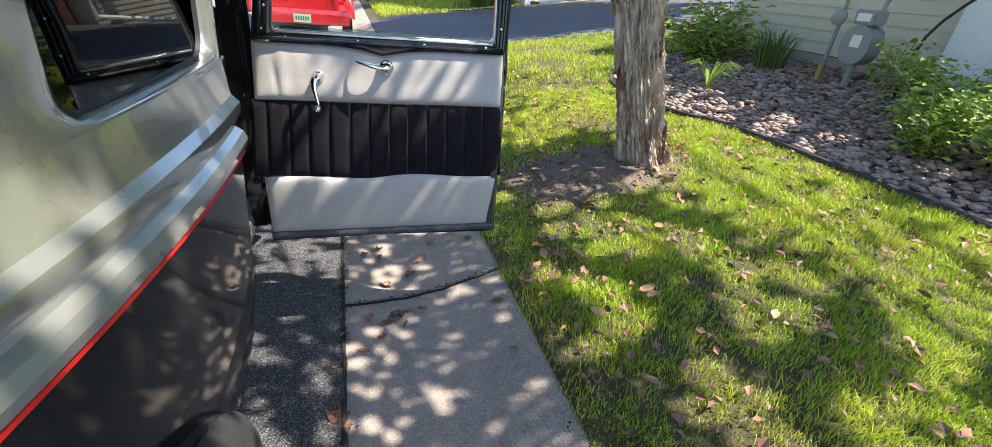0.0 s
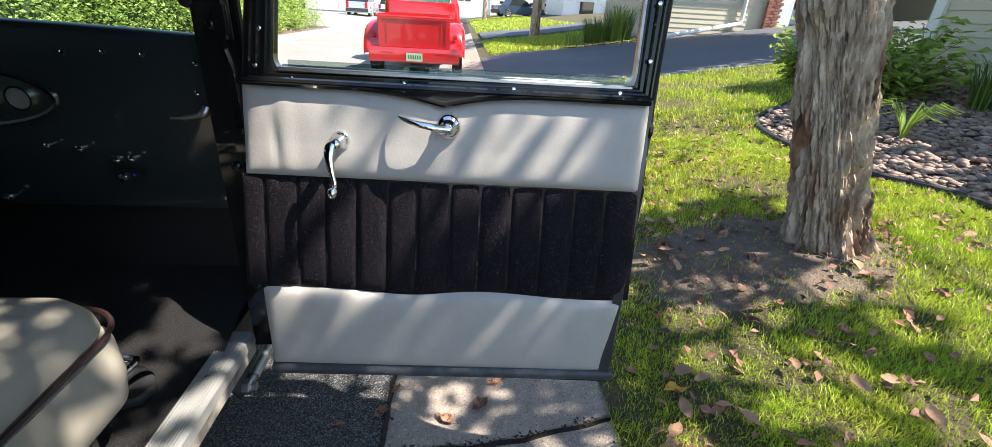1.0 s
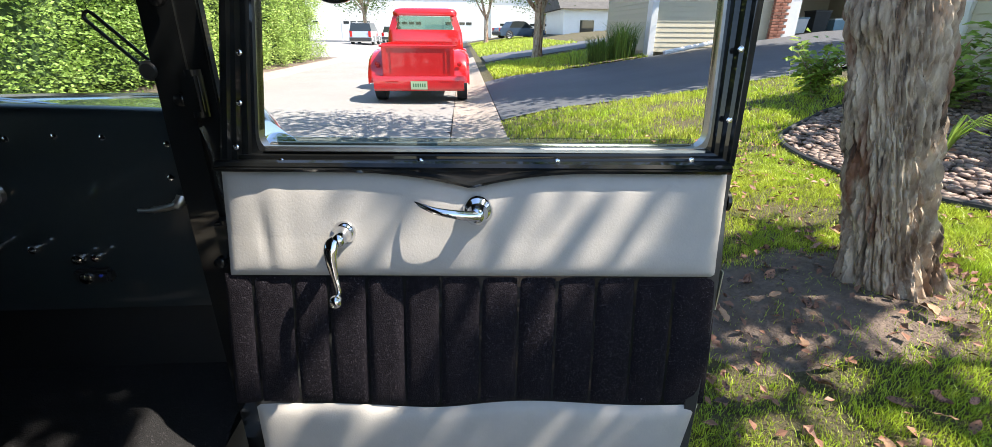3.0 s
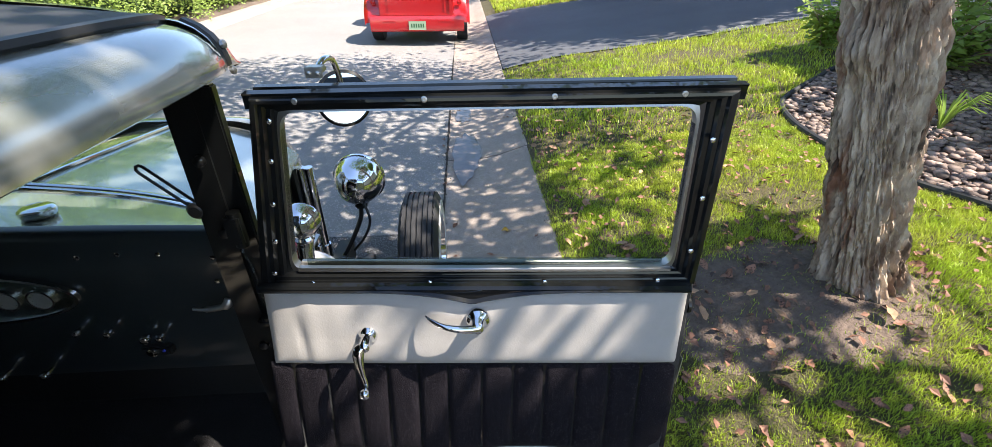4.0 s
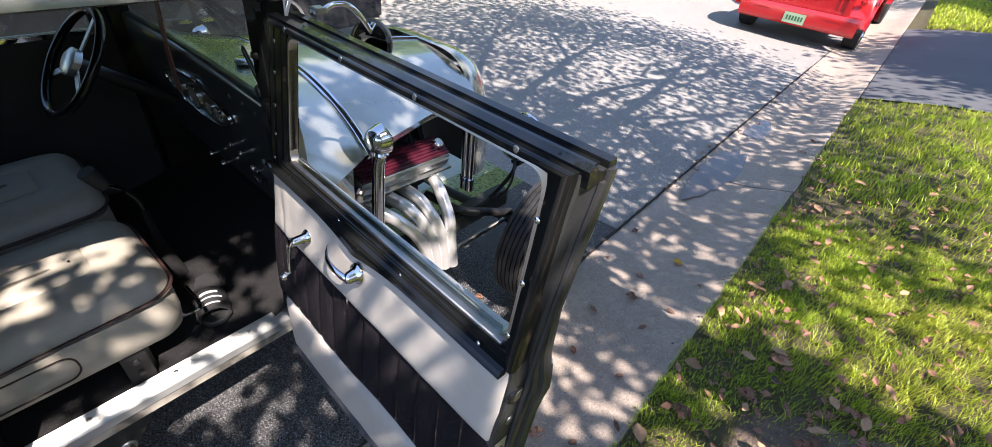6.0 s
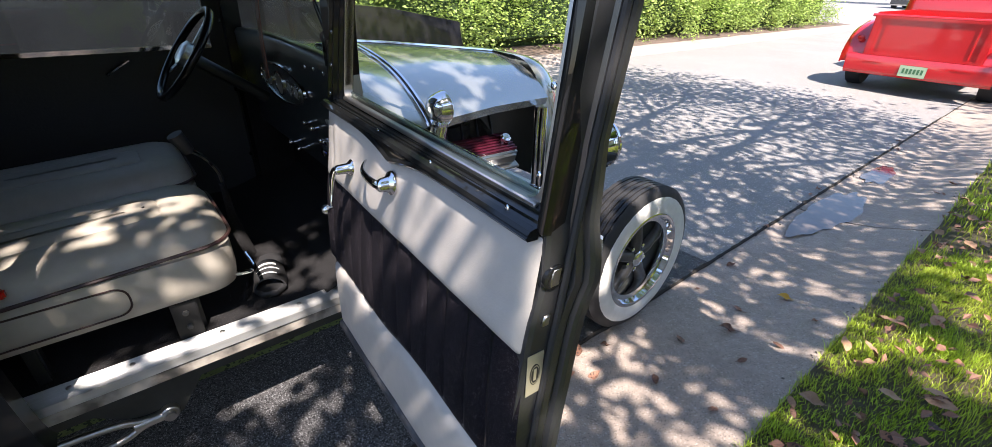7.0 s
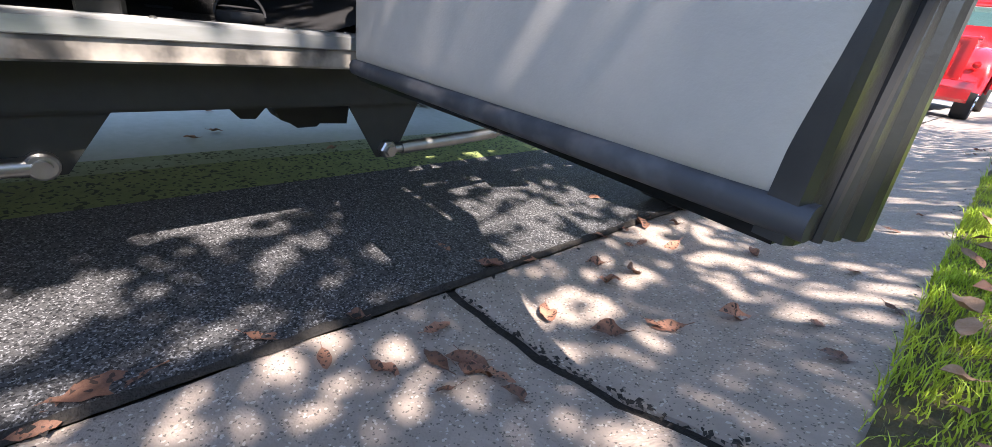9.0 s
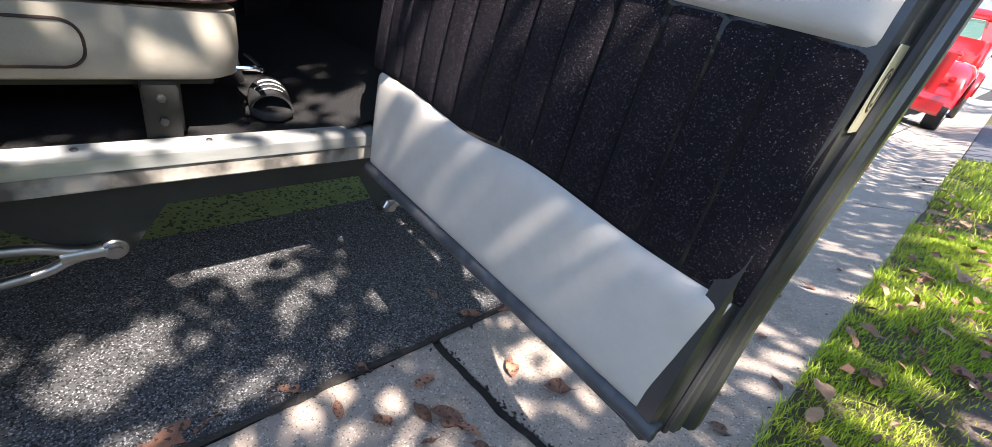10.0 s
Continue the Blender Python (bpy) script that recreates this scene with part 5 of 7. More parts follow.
tube(bm, bend([V(uR(z) + 0.0165, 0.0305 + tuck(z), z) for z in (0.415, 0.6, 0.8, 1.0, 1.2, 1.42)], 3), 0.0055, 8)
part("weather_strip", bm, RUBBER, door)
bm = bmesh.new()
skin(bm, [[V(uL(z) - 0.006, 0.03 + bulge(z) + tuck(z), z), V(uR(z) + 0.030 + bulge(z), 0.068 + bulge(z) + tuck(z), z), V(uR(z) + 0.024, 0.076 + bulge(z) + tuck(z), z), V(uL(z) - 0.006, 0.066 + bulge(z) + tuck(z), z)] for z in zz if z < 1.095])
part("outer_skin", bm, SILVER, door, "silver outer skin")
# bottom edge
bm = bmesh.new()
skin(bm, [[V(u, y, z + 0.020 * u / 0.82) for y, z in ((-0.050, 0.412), (-0.052, 0.404), (-0.046, 0.396), (-0.025, 0.388), (0.012, 0.388), (0.012, 0.41))] for u in (uL(0.38) + 0.002, uR(0.38) + 0.004)])
part("bottom_edge", bm, GLOSS, door)

# window frame: four stepped rails
TL, TR, BR, BL = (0.104, 1.396), (0.779, 1.406), (0.782, 1.112), (0.074, 1.104)
OTL, OTR, OBR, OBL = (0.070, 1.424), (0.832, 1.438), (0.822, 1.088), (0.018, 1.082)
STEP = [(0.0, 0.0), (0.06, -0.010), (0.14, -0.012), (0.30, -0.0125), (0.36, -0.006), (0.50, -0.005), (0.58, 0.004), (0.74, 0.005), (0.80, 0.012), (1.0, 0.014), (1.0, 0.034), (0.0, 0.045)]


def rail(name, a0, a1, b0, b1, label=""):
    """A rail from the outer edge a to the opening's edge b, with steps down towards the opening."""
    r = bmesh.new()
    rings = []
    for a, b in ((a0, b0), (a1, b1)):
        rings.append([V(a[0] + (b[0] - a[0]) * t, y - 0.002, a[1] + (b[1] - a[1]) * t) for t, y in STEP])
    skin(r, rings)
    return part(name, r, GLOSS, door, label, 25)


rail("frame_top", OTL, OTR, TL, TR, "stepped black top rail")
rail("frame_side", OBL, OTL, BL, TL)
rail("frame_side", OTR, OBR, TR, BR)
rail("frame_bottom", OBR, OBL, BR, BL)
# channel above the top rail
bm = bmesh.new()
skin(bm, [[V(u, y, z + dz) for y, dz in ((-0.002, 0.0), (-0.004, 0.004), (0.012, 0.006), (0.016, -0.004), (0.036, -0.006), (0.038, 0.004), (0.052, 0.005), (0.054, -0.006), (0.05, -0.02), (0.0, -0.02))] for u, z in ((OTL[0] - 0.012, OTL[1]), (0.45, 1.432), (OTR[0] + 0.012, OTR[1] + 0.001))])
part("drip_channel", bm, GLOSS, door, "black channel on top of the frame", 25)
for u, z in ((0.143, 1.429), (0.343, 1.432), (0.544, 1.436), (0.744, 1.440)):
    bm = bmesh.new()
    lathe(bm, [(0.0052, 0), (0.005, 0.0012), (0.003, 0.002), (0.0015, 0.0016)], axis((u, -0.0130, z - 0.009), (0, -1, 0)), 12)
    part("frame_screw", bm, RAWSTEEL, door, "domed chrome screw")
for u, z in ((0.118, 1.094), (0.332, 1.095), (0.543, 1.096), (0.750, 1.099), (0.098, 1.39), (0.088, 1.325), (0.076, 1.25), (0.066, 1.18), (0.052, 1.115), (0.800, 1.36), (0.802, 1.26), (0.80, 1.16)):
    s_ = bmesh.new()
    lathe(s_, [(0.0046, 0.0), (0.0046, 0.0012), (0.003, 0.0024), (0.0014, 0.0024), (0.0012, 0.0012)], axis((u, -0.0145, z), (0, -1, 0)), 12)
    part("screw", s_, CHROME, door)
# window opening lip and the lowered pane
bm = bmesh.new()
edge = [TL, TR, BR, BL]
ctr = (sum(p[0] for p in edge) / 4, sum(p[1] for p in edge) / 4)
rr = []
for (x0, z0), (x1, z1), (x2, z2) in zip([edge[-1]] + edge[:-1], edge, edge[1:] + edge[:1]):
    p0, p1, p2 = V(x0, 0, z0), V(x1, 0, z1), V(x2, 0, z2)
    a, b = p1 + (p0 - p1).normalized() * 0.03, p1 + (p2 - p1).normalized() * 0.03
    rr += [(a * (1 - t) ** 2 + p1 * 2 * t * (1 - t) + b * t * t) for t in [k / 6 for k in range(7)]]
big = [V(ctr[0] + (p.x - ctr[0]) * 1.03, 0, ctr[1] + (p.z - ctr[1]) * 1.05) for p in rr]
skin(bm, [[p + V(0, 0.012, 0) for p in big], [p + V(0, 0.010, 0) for p in rr], [p + V(0, 0.020, 0) for p in rr], [p + V(0, 0.030, 0) for p in rr], [p + V(0, 0.034, 0) for p in big]], True, False)
part("opening_lip", bm, RAWSTEEL, door, "bright metal lip round the opening")
bm = bmesh.new()
box(bm, (0.10, 0.018, 1.08), (0.765, 0.0225, 1.124), 0.0012, 1)
gl = part("window_pane", bm, glass("door_glass", (0.62, 0.68, 0.66)), door, "wound-down window pane showing its top edge")
gl.visible_shadow = False
bm = bmesh.new()
box(bm, (0.085, 0.004, 1.103), (0.78, 0.017, 1.112), 0.002, 1)
box(bm, (0.085, 0.024, 1.103), (0.78, 0.034, 1.114), 0.002, 1)
part("glass_channel", bm, RAWSTEEL, door, "grey felt-lined glass channel")

# garnish moulding with its centre point


def swoop(u):
    """Lower edge of the garnish: a shallow point in the middle."""
    d = abs(u - 0.41)
    return 1.0795 - 0.024 * max(0.0, 1 - d / 0.20) ** 2.2


bm = bmesh.new()
us = [0.020 + 0.79 * k / 80 for k in range(81)]
prof = lambda u: [(swoop(u), -0.010), (swoop(u) + 0.001, -0.026), (swoop(u) + 0.006, -0.030), (swoop(u) + 0.010, -0.024), (swoop(u) * 0.35 + 1.090 * 0.65, -0.024), (1.089, -0.028), (1.094, -0.024), (1.096, -0.016), (1.090, -0.008)]
skin(bm, [[V(u, y, z) for z, y in prof(u)] for u in us])
part("garnish_moulding", bm, GLOSS, door, "black garnish moulding with a centre point", 30)


def upholstery(name, material, u0, u1, zb, zt, puff, label, nu=60, nz=30, wrinkle=0.0015, seed=0, parent=None, base=-0.014):
    b = bmesh.new()

    def fn(s, t):
        z0, z1 = zb(s), zt(s)
        z = z0 + (z1 - z0) * t
        u = u0(z) + (u1(z) - u0(z)) * s
        e = min(s * (u1(z) - u0(z)), (1 - s) * (u1(z) - u0(z)), t * (z1 - z0), (1 - t) * (z1 - z0))
        roll = 1 - math.exp(-e / 0.008)
        n = base * (0.25 + 0.75 * roll) - puff * (1 - (2 * t - 1) ** 4) * (1 - abs(2 * s - 1) ** 6)
        n -= wrinkle * (wob((u * 9, z * 3.5, seed), 1.0) + 0.5 * wob((u * 24, z * 7, seed + 5), 1.0)) * roll
        if seed == 1:
            n += 0.004 * math.exp(-((u - 0.078 + (z - 1.0) * 0.06) / 0.008) ** 2) * roll * math.exp(-((t - 0.35) / 0.28) ** 2)
            n -= 0.0025 * math.exp(-((u - 0.10) / 0.020) ** 2) * roll
        return V(u, n + tuck(z), z)

    sheet(b, nu, nz, fn)
    return part(name, b, material, parent or door, label, 70)


wave = lambda s: 0.646 + 0.0025 * math.sin(s * 13) + 0.006 * math.exp(-((s - 0.62) / 0.2) ** 2) - 0.006 * math.exp(-((s - 0.42) / 0.10) ** 2)
upholstery("upper_panel", BEIGE, uL, uR, lambda s: 0.904, lambda s: swoop(0.02 + 0.79 * s) + 0.002, 0.006, "beige leatherette upper door panel", 110, 40, 0.0022, 1)
upholstery("lower_panel_trim", BEIGE, lambda z: uL(z) + 0.004, lambda z: uR(z) + float(np.interp(z, [0.44, 0.50, 0.58, 0.646], [-0.004, -0.002, 0.005, 0.013])), lambda s: 0.432 + 0.012 * s, lambda s: wave(s), 0.006, "beige leatherette lower door panel", 90, 34, 0.0016, 2)
cuts = [-0.001, 0.045, 0.112, 0.170, 0.234, 0.297, 0.357, 0.425, 0.488, 0.552, 0.618, 0.684, 0.748, 0.821]
for i, (a, b) in enumerate(zip(cuts, cuts[1:])):
    sp = lambda c: (lambda z, c=c: c + (0.905 - z) * (-0.085 * (1 - c / 0.82) + 0.05 * (c / 0.82)))
    s0, s1_ = a / 0.82, b / 0.82
    upholstery("pleat", TWEED, sp(a), sp(b), lambda s, s0=s0, s1_=s1_: wave(s0 + (s1_ - s0) * s) + 0.001, lambda s: 0.906, 0.004 + 0.001 * (i % 3 == 1), "black tweed pleat", 10, 20, 0.001, 10 + i, None, -0.008)
bm = bmesh.new()
skin(bm, [[V(u, -0.010 + tuck(0.42) - r * math.cos(a) * 0.7, 0.421 + 0.016 * u / 0.82 + r * math.sin(a)) for r in (0.0145,) for a in [math.pi * k / 5 - math.pi / 2 for k in range(6)]] + [V(u, -0.002 + tuck(0.42), 0.436 + 0.016 * u / 0.82), V(u, -0.002 + tuck(0.42), 0.406 + 0.016 * u / 0.82)] for u in [uL(0.38) + 0.004 + 0.818 * k / 40 for k in range(41)]])
part("bottom_binding", bm, SCUFFED, door, "scuffed black vinyl binding along the bottom")

# handle and window crank
bm = bmesh.new()
lathe(bm, [(0.0235, 0), (0.0235, 0.003), (0.021, 0.007), (0.0165, 0.010), (0.0145, 0.0125), (0.0125, 0.024), (0.009, 0.029), (0.003, 0.031)], axis((0.420, -0.022, 1.021), (0, -1, 0)), 36)
grip = bend([(0.424, -0.046, 1.021), (0.408, -0.052, 1.023), (0.385, -0.056, 1.027), (0.358, -0.054, 1.031), (0.336, -0.044, 1.035), (0.322, -0.033, 1.037)], 8)
rings = []
for k, q in enumerate(grip):
    v = k / (len(grip) - 1)
    hh, dd = 0.0068 * (1 - v) ** 0.7 + 0.0020, 0.0052 * (1 - v) ** 0.6 + 0.0016
    rings.append([q + V(0, dd * math.cos(a), hh * math.sin(a)) for a in [2 * math.pi * j / 16 for j in range(16)]])
skin(bm, rings)
part("door_handle", bm, CHROME, door, "curved chrome inner door handle", 60)
bm = bmesh.new()
lathe(bm, [(0.0185, 0), (0.0185, 0.003), (0.014, 0.007), (0.0115, 0.012), (0.0105, 0.034), (0.007, 0.039)], axis((0.208, -0.020, 0.984), (0, -1, 0)), 28)
arm = bend([(0.206, -0.050, 0.992), (0.199, -0.056, 0.982), (0.197, -0.060, 0.962), (0.201, -0.062, 0.935), (0.206, -0.063, 0.912), (0.205, -0.063, 0.900)], 7)
rings = []
for k, q in enumerate(arm):
    v = k / (len(arm) - 1)
    w = float(np.interp(v, (0, 0.12, 0.3, 0.65, 0.9, 1.0), (0.004, 0.0105, 0.0115, 0.0055, 0.0048, 0.004)))
    rings.append([q + V(w * math.cos(a), 0.55 * w * math.sin(a), 0) for a in [2 * math.pi * j / 16 for j in range(16)]])
skin(bm, rings)
lathe(bm, [(0.004, 0), (0.0045, 0.006), (0.009, 0.009), (0.0105, 0.014), (0.0095, 0.020), (0.005, 0.0235)], axis((0.205, -0.060, 0.899), (0, -1, -0.1)), 24)
part("window_crank", bm, CHROME, door, "chrome window crank with a round knob", 60)

# latch plate, striker and maker's label on the free edge
bm = bmesh.new()
uE = lambda z: uR(z) + 0.012
lathe(bm, [(0.0175, -0.004), (0.0175, 0.0015), (0.0150, 0.0035), (0.0125, 0.0035), (0.0115, 0.0015), (0.0115, -0.002)], axis((uE(1.03), 0.014, 1.028), (1, 0, 0)), 28)
part("latch_boss", bm, GLOSS, door, "rounded black boss round the latch")
bm = bmesh.new()
box(bm, (uE(1.03) - 0.002, 0.0065, 1.016), (uE(1.03) + 0.0042, 0.0215, 1.042), 0.0015, 1)
part("latch_bolt", bm, RAWSTEEL, door, "worn steel latch")
bm = bmesh.new()
box(bm, (uE(0.95) - 0.002, 0.008, 0.955), (uE(0.95) + 0.003, 0.020, 0.972), 0.002, 1)
part("striker", bm, RAWSTEEL, door)
E2 = Matrix.Translation((uR(0.876) + 0.0128, 0.013 + tuck(0.876), 0.876)) @ pose(0, 0, 0, 90, 0, 90)
bm = bmesh.new()
box(bm, (-0.0140, -0.037, 0), (0.0140, 0.037, 0.0012), 0, 1, E2)
part("maker_label", bm, PAPER, door, "gold foil maker's label with a dark oval")
bm = bmesh.new()
skin(bm, [[E2 @ V(0.0090 * math.cos(a), 0.019 * math.sin(a), h) for a in [2 * math.pi * k / 24 for k in range(24)]] for h in (0.0012, 0.0018)])
part("oval_mark", bm, BLACK_INK, door)
bm = bmesh.new()
skin(bm, [[E2 @ V(r * 0.0078 * math.cos(a), r * 0.0168 * math.sin(a), 0.0021) for a in [2 * math.pi * k / 24 for k in range(24)]] for r in (1.0, 0.90)], True, False)
box(bm, (-0.0024, -0.0105, 0.0018), (0.0024, 0.0105, 0.0022), 0, 1, E2)
part("oval_line", bm, PAPER, door)
# swan-neck mirror clamped to the frame
bm = bmesh.new()
box(bm, (0.147, 0.040, 1.449), (0.175, 0.062, 1.459), 0.002)
box(bm, (0.147, 0.038, 1.442), (0.175, 0.041, 1.459), 0.001)
for u in (0.154, 0.168):
    lathe(bm, [(0.004, 0), (0.004, 0.003), (0.002, 0.004)], axis((u, 0.038, 1.450), (0, -1, 0)), 8)
part("mirror_clamp", bm, RAWSTEEL, door, "steel mirror clamp on the frame")
bm = bmesh.new()
tube(bm, bend([(0.16, 0.06, 1.452), (0.165, 0.085, 1.462), (0.168, 0.12, 1.452), (0.163, 0.165, 1.40)], 5), 0.0055, 10)
part("mirror_arm", bm, CHROME, door)
MM = axis((0.163, 0.168, 1.375), (0.35, -1, 0.10))
bm = bmesh.new()
lathe(bm, [(0.004, -0.030), (0.03, -0.026), (0.046, -0.012), (0.052, 0.0), (0.052, 0.008), (0.047, 0.011), (0.045, 0.006)], MM, 36)
part("mirror_housing", bm, GLOSS, door, "round black mirror housing")
bm = bmesh.new()
lathe(bm, [(0.046, 0.006), (0.046, 0.008)], MM, 36)
part("mirror_glass", bm, mat("mirror_silver", (0.85, 0.86, 0.86), None, 0.02, metal=1.0, bump=0), door)

# the upright parts follow the door's lean
for o in door.children:
    if o.name.split(".")[0] in ("frame_top", "frame_side", "frame_bottom", "drip_channel", "frame_screw", "screw", "opening_lip", "window_pane", "glass_channel", "garnish_moulding", "door_handle", "window_crank", "latch_boss", "latch_bolt", "striker", "mirror_clamp", "mirror_arm", "mirror_housing", "mirror_glass"):
        for v in o.data.vertices:
            v.co.y += tuck(v.co.z)

# sandal on the floor
sandal = thing("sandal", "black slide sandal with white lettering bars, lying on the carpet", "sandal", pose(-0.575, 1.535, 0.468, 0, 0, -14))
bm = bmesh.new()
foot = [(0.0, 0.035), (0.05, 0.042), (0.10, 0.045), (0.16, 0.050), (0.21, 0.045), (0.24, 0.02), (0.24, -0.02), (0.21, -0.045), (0.16, -0.046), (0.10, -0.040), (0.05, -0.038), (0.0, -0.03), (-0.012, 0.0)]
skin(bm, [[V(x - 0.12, y, z) for x, y in foot] for z in (0.0, 0.022)])
bmesh.ops.bevel(bm, geom=list(bm.edges), offset=0.004, segments=1, affect="EDGES")
part("sole", bm, RUBBER, sandal)
bm = bmesh.new()
skin(bm, [[V(x, r * math.cos(a), 0.015 + h * math.sin(a)) for a in [math.pi * k / 12 for k in range(13)]] for x, r, h in ((0.00, 0.047, 0.056), (0.095, 0.047, 0.044), (0.095, 0.043, 0.039), (0.00, 0.043, 0.051))], False, False)
part("strap", bm, RUBBER, sandal)
bm = bmesh.new()
for i, (x, w) in enumerate(((0.022, 0.55), (0.045, 0.75), (0.070, 0.55))):
    skin(bm, [[V(x + d, 0.0485 * math.cos(a), 0.0165 + (0.0575 - 0.126 * (x + d)) * math.sin(a)) for a in [math.pi / 2 - w + 2 * w * k / 8 for k in range(9)]] for d in (0.0, 0.010 if i == 0 else 0.006)], False, False)
part("print", bm, WHITE, sandal, "white printed bars")

# ---- trees, hedge and planting ----
rng = np.random.default_rng(7)


def leaf_cloud(points, size, spread=0.35, flat=0.5, shape=((0, 0), (0.30, 0.45), (0, 1.0), (-0.30, 0.45))):
    """Small pointed leaves at the points, turned at random: vertices and faces."""
    pts = np.asarray(points, float)
    n = len(pts)
    a = rng.uniform(0, 2 * np.pi, n)
    d = np.stack([np.cos(a), np.sin(a), rng.normal(-0.15, spread, n)], 1)
    d /= np.linalg.norm(d, axis=1)[:, None]
    nrm = np.stack([rng.normal(0, flat, n), rng.normal(0, flat, n), np.ones(n)], 1)
    s = np.cross(d, nrm)
    s /= np.linalg.norm(s, axis=1)[:, None]
    k = size * rng.uniform(0.65, 1.25, n)
    vs = np.empty((n, len(shape), 3))
    up = np.cross(s, d)
    for i, (u, v) in enumerate(shape):
        vs[:, i] = pts + (s * u + d * v + up * (0.12 if abs(u) > 0.1 else 0.0)) * k[:, None]
    m = len(shape)
    faces = np.arange(n * m).reshape(n, m)
    return vs.reshape(-1, 3).tolist(), faces.tolist()


def clumps(centre, radii, n, per, r):
    """Points gathered in clumps near the shell of an uneven crown."""
    out = []
    while len(out) < n * per:
        p = rng.normal(0, 1, 3)
        p /= np.linalg.norm(p)
        q = p * rng.uniform(0.35, 1.0) ** 0.5 * (1 + 0.22 * wob(p * 2.1, 1.0, 3))
        c = np.array(centre) + q * np.array(radii)
        out += (c + rng.normal(0, r, (per, 3))).tolist()
    return out


def limb(bm, a, b, r0, r1, sag=0.1, n=8):
    a, b = Vector(a), Vector(b)
    mid = (a + b) / 2 + V(rng.normal(0, sag), rng.normal(0, sag), abs(rng.normal(0, sag)))
    line = bend([a, mid, b], 5)
    tube(bm, line, [r0 + (r1 - r0) * k / (len(line) - 1) for k in range(len(line))], n)


def tree(name, x, y, z, r, h, crown, radii, n, per, size, label, fine=False, clump=0.28, lean=0.0, extra=(), points=None, gaps=None, stout=0.45):
    t = thing(name, label, "tree", Matrix.Translation((x, y, z)))
    bm = bmesh.new()
    nu, nv = (280, 420) if fine else (24, 20)

    def bark(u, v):
        a = 2 * math.pi * u
        zz = -0.15 + (h + 0.15) * (v ** 1.5 if fine else v)
        rr = r * (1.0 - 0.10 * max(0, zz) / h) * (1 + 0.45 * math.exp(-max(0, zz) / 0.10) * (0.75 + 0.45 * math.sin(3 * a + 1) * math.sin(2 * a)))
        p = V(math.cos(a), math.sin(a), 0)
        if fine:
            w = a + 0.05 * wob((math.cos(a), math.sin(a), zz * 1.5), 1.7)
            d2 = noise.voronoi(V(math.cos(w) * 13, math.sin(w) * 13, zz * 16))[0]
            ds = noise.voronoi(V(math.cos(w) * 6.0, math.sin(w) * 6.0, zz * 3.4 + 0.2 * math.sin(3 * w)))[0]
            plate = min(1.0, (ds[1] - ds[0]) * 2.6)
            fib = wob((math.cos(w) * 15, math.sin(w) * 15, zz * 11), 1.0) + 0.6 * wob((math.cos(w) * 34, math.sin(w) * 34, zz * 7), 1.0)
            rr += -0.026 + 0.024 * plate + 0.011 * min(1.0, (d2[1] - d2[0]) * 2.2) + 0.006 * fib + 0.006 * wob((math.cos(w) * 60, math.sin(w) * 60, zz * 30), 1.0) + 0.02 * wob((math.cos(a), math.sin(a), zz * 0.9), 1.6)
            knot = math.exp(-((zz - 0.98) / 0.07) ** 2) * math.exp(-((math.atan2(math.sin(a - 3.55), math.cos(a - 3.55))) / 0.42) ** 2)
            rr += 0.045 * knot
        else:
            rr += 0.02 * wob((math.cos(a) * 4, math.sin(a) * 4, zz * 2), 1.0)
        return p * rr + V(lean * zz + 0.05 * (zz / h) ** 2, 0.02 * zz / h, zz)

    g = sheet(bm, nu, nv, bark)
    part("trunk", bm, BARK, t, "deeply furrowed grey-brown bark" if fine else "", 60)
    o = V(0.05 + lean * h, 0.02, h)
    bm = bmesh.new()
    c = Vector(crown) - V(x, y, z)
    for k in range(9):
        a = 2 * math.pi * k / 9 + rng.uniform(-0.3, 0.3)
        e = c + V(math.cos(a) * radii[0] * 0.6, math.sin(a) * radii[1] * 0.6, rng.uniform(-0.3, 0.5) * radii[2])
        s0 = rng.uniform(0.7, 1.0)
        limb(bm, V(o.x * s0, o.y * s0, o.z * s0), e, r * stout, 0.02 * stout / 0.45, 0.25)
        for q in range(3):
            f = e + V(*rng.normal(0, 0.5, 3)) * radii[0] * 0.4
            limb(bm, o + (e - o) * rng.uniform(0.5, 0.9), f, 0.078 * stout, 0.018 * stout, 0.15, 6)
    part("branch", bm, BARK, t)
    pts = clumps(c, radii, n, per, clump) if points is None else (np.asarray(points) - np.array((x, y, z))).tolist()
    for c2, r2, n2, p2, k2 in extra:
        pts += clumps(Vector(c2) - V(x, y, z), r2, n2, p2, k2)
    vs, fs = leaf_cloud(np.array(pts), size)
    if gaps is not None:
        # leaves that would close a gap are left out
        q = np.array(vs).reshape(-1, 4, 3)
        inner = np.concatenate([q.mean(1, keepdims=True), q * 0.65 + q.mean(1, keepdims=True) * 0.35], 1) + np.array((x, y, z))
        keep = ~gaps(inner[..., 0] - inner[..., 2] * SUN.x / SUN.z, inner[..., 1] - inner[..., 2] * SUN.y / SUN.z).any(1)
        vs = q[keep].reshape(-1, 3).tolist()
        fs = np.arange(len(vs)).reshape(-1, 4).tolist()
    me = bpy.data.meshes.new("crown")
    me.from_pydata(vs, [], fs)
    me.materials.append(LEAF)
    ob = new("crown", me)
    ob.parent = t
    return t


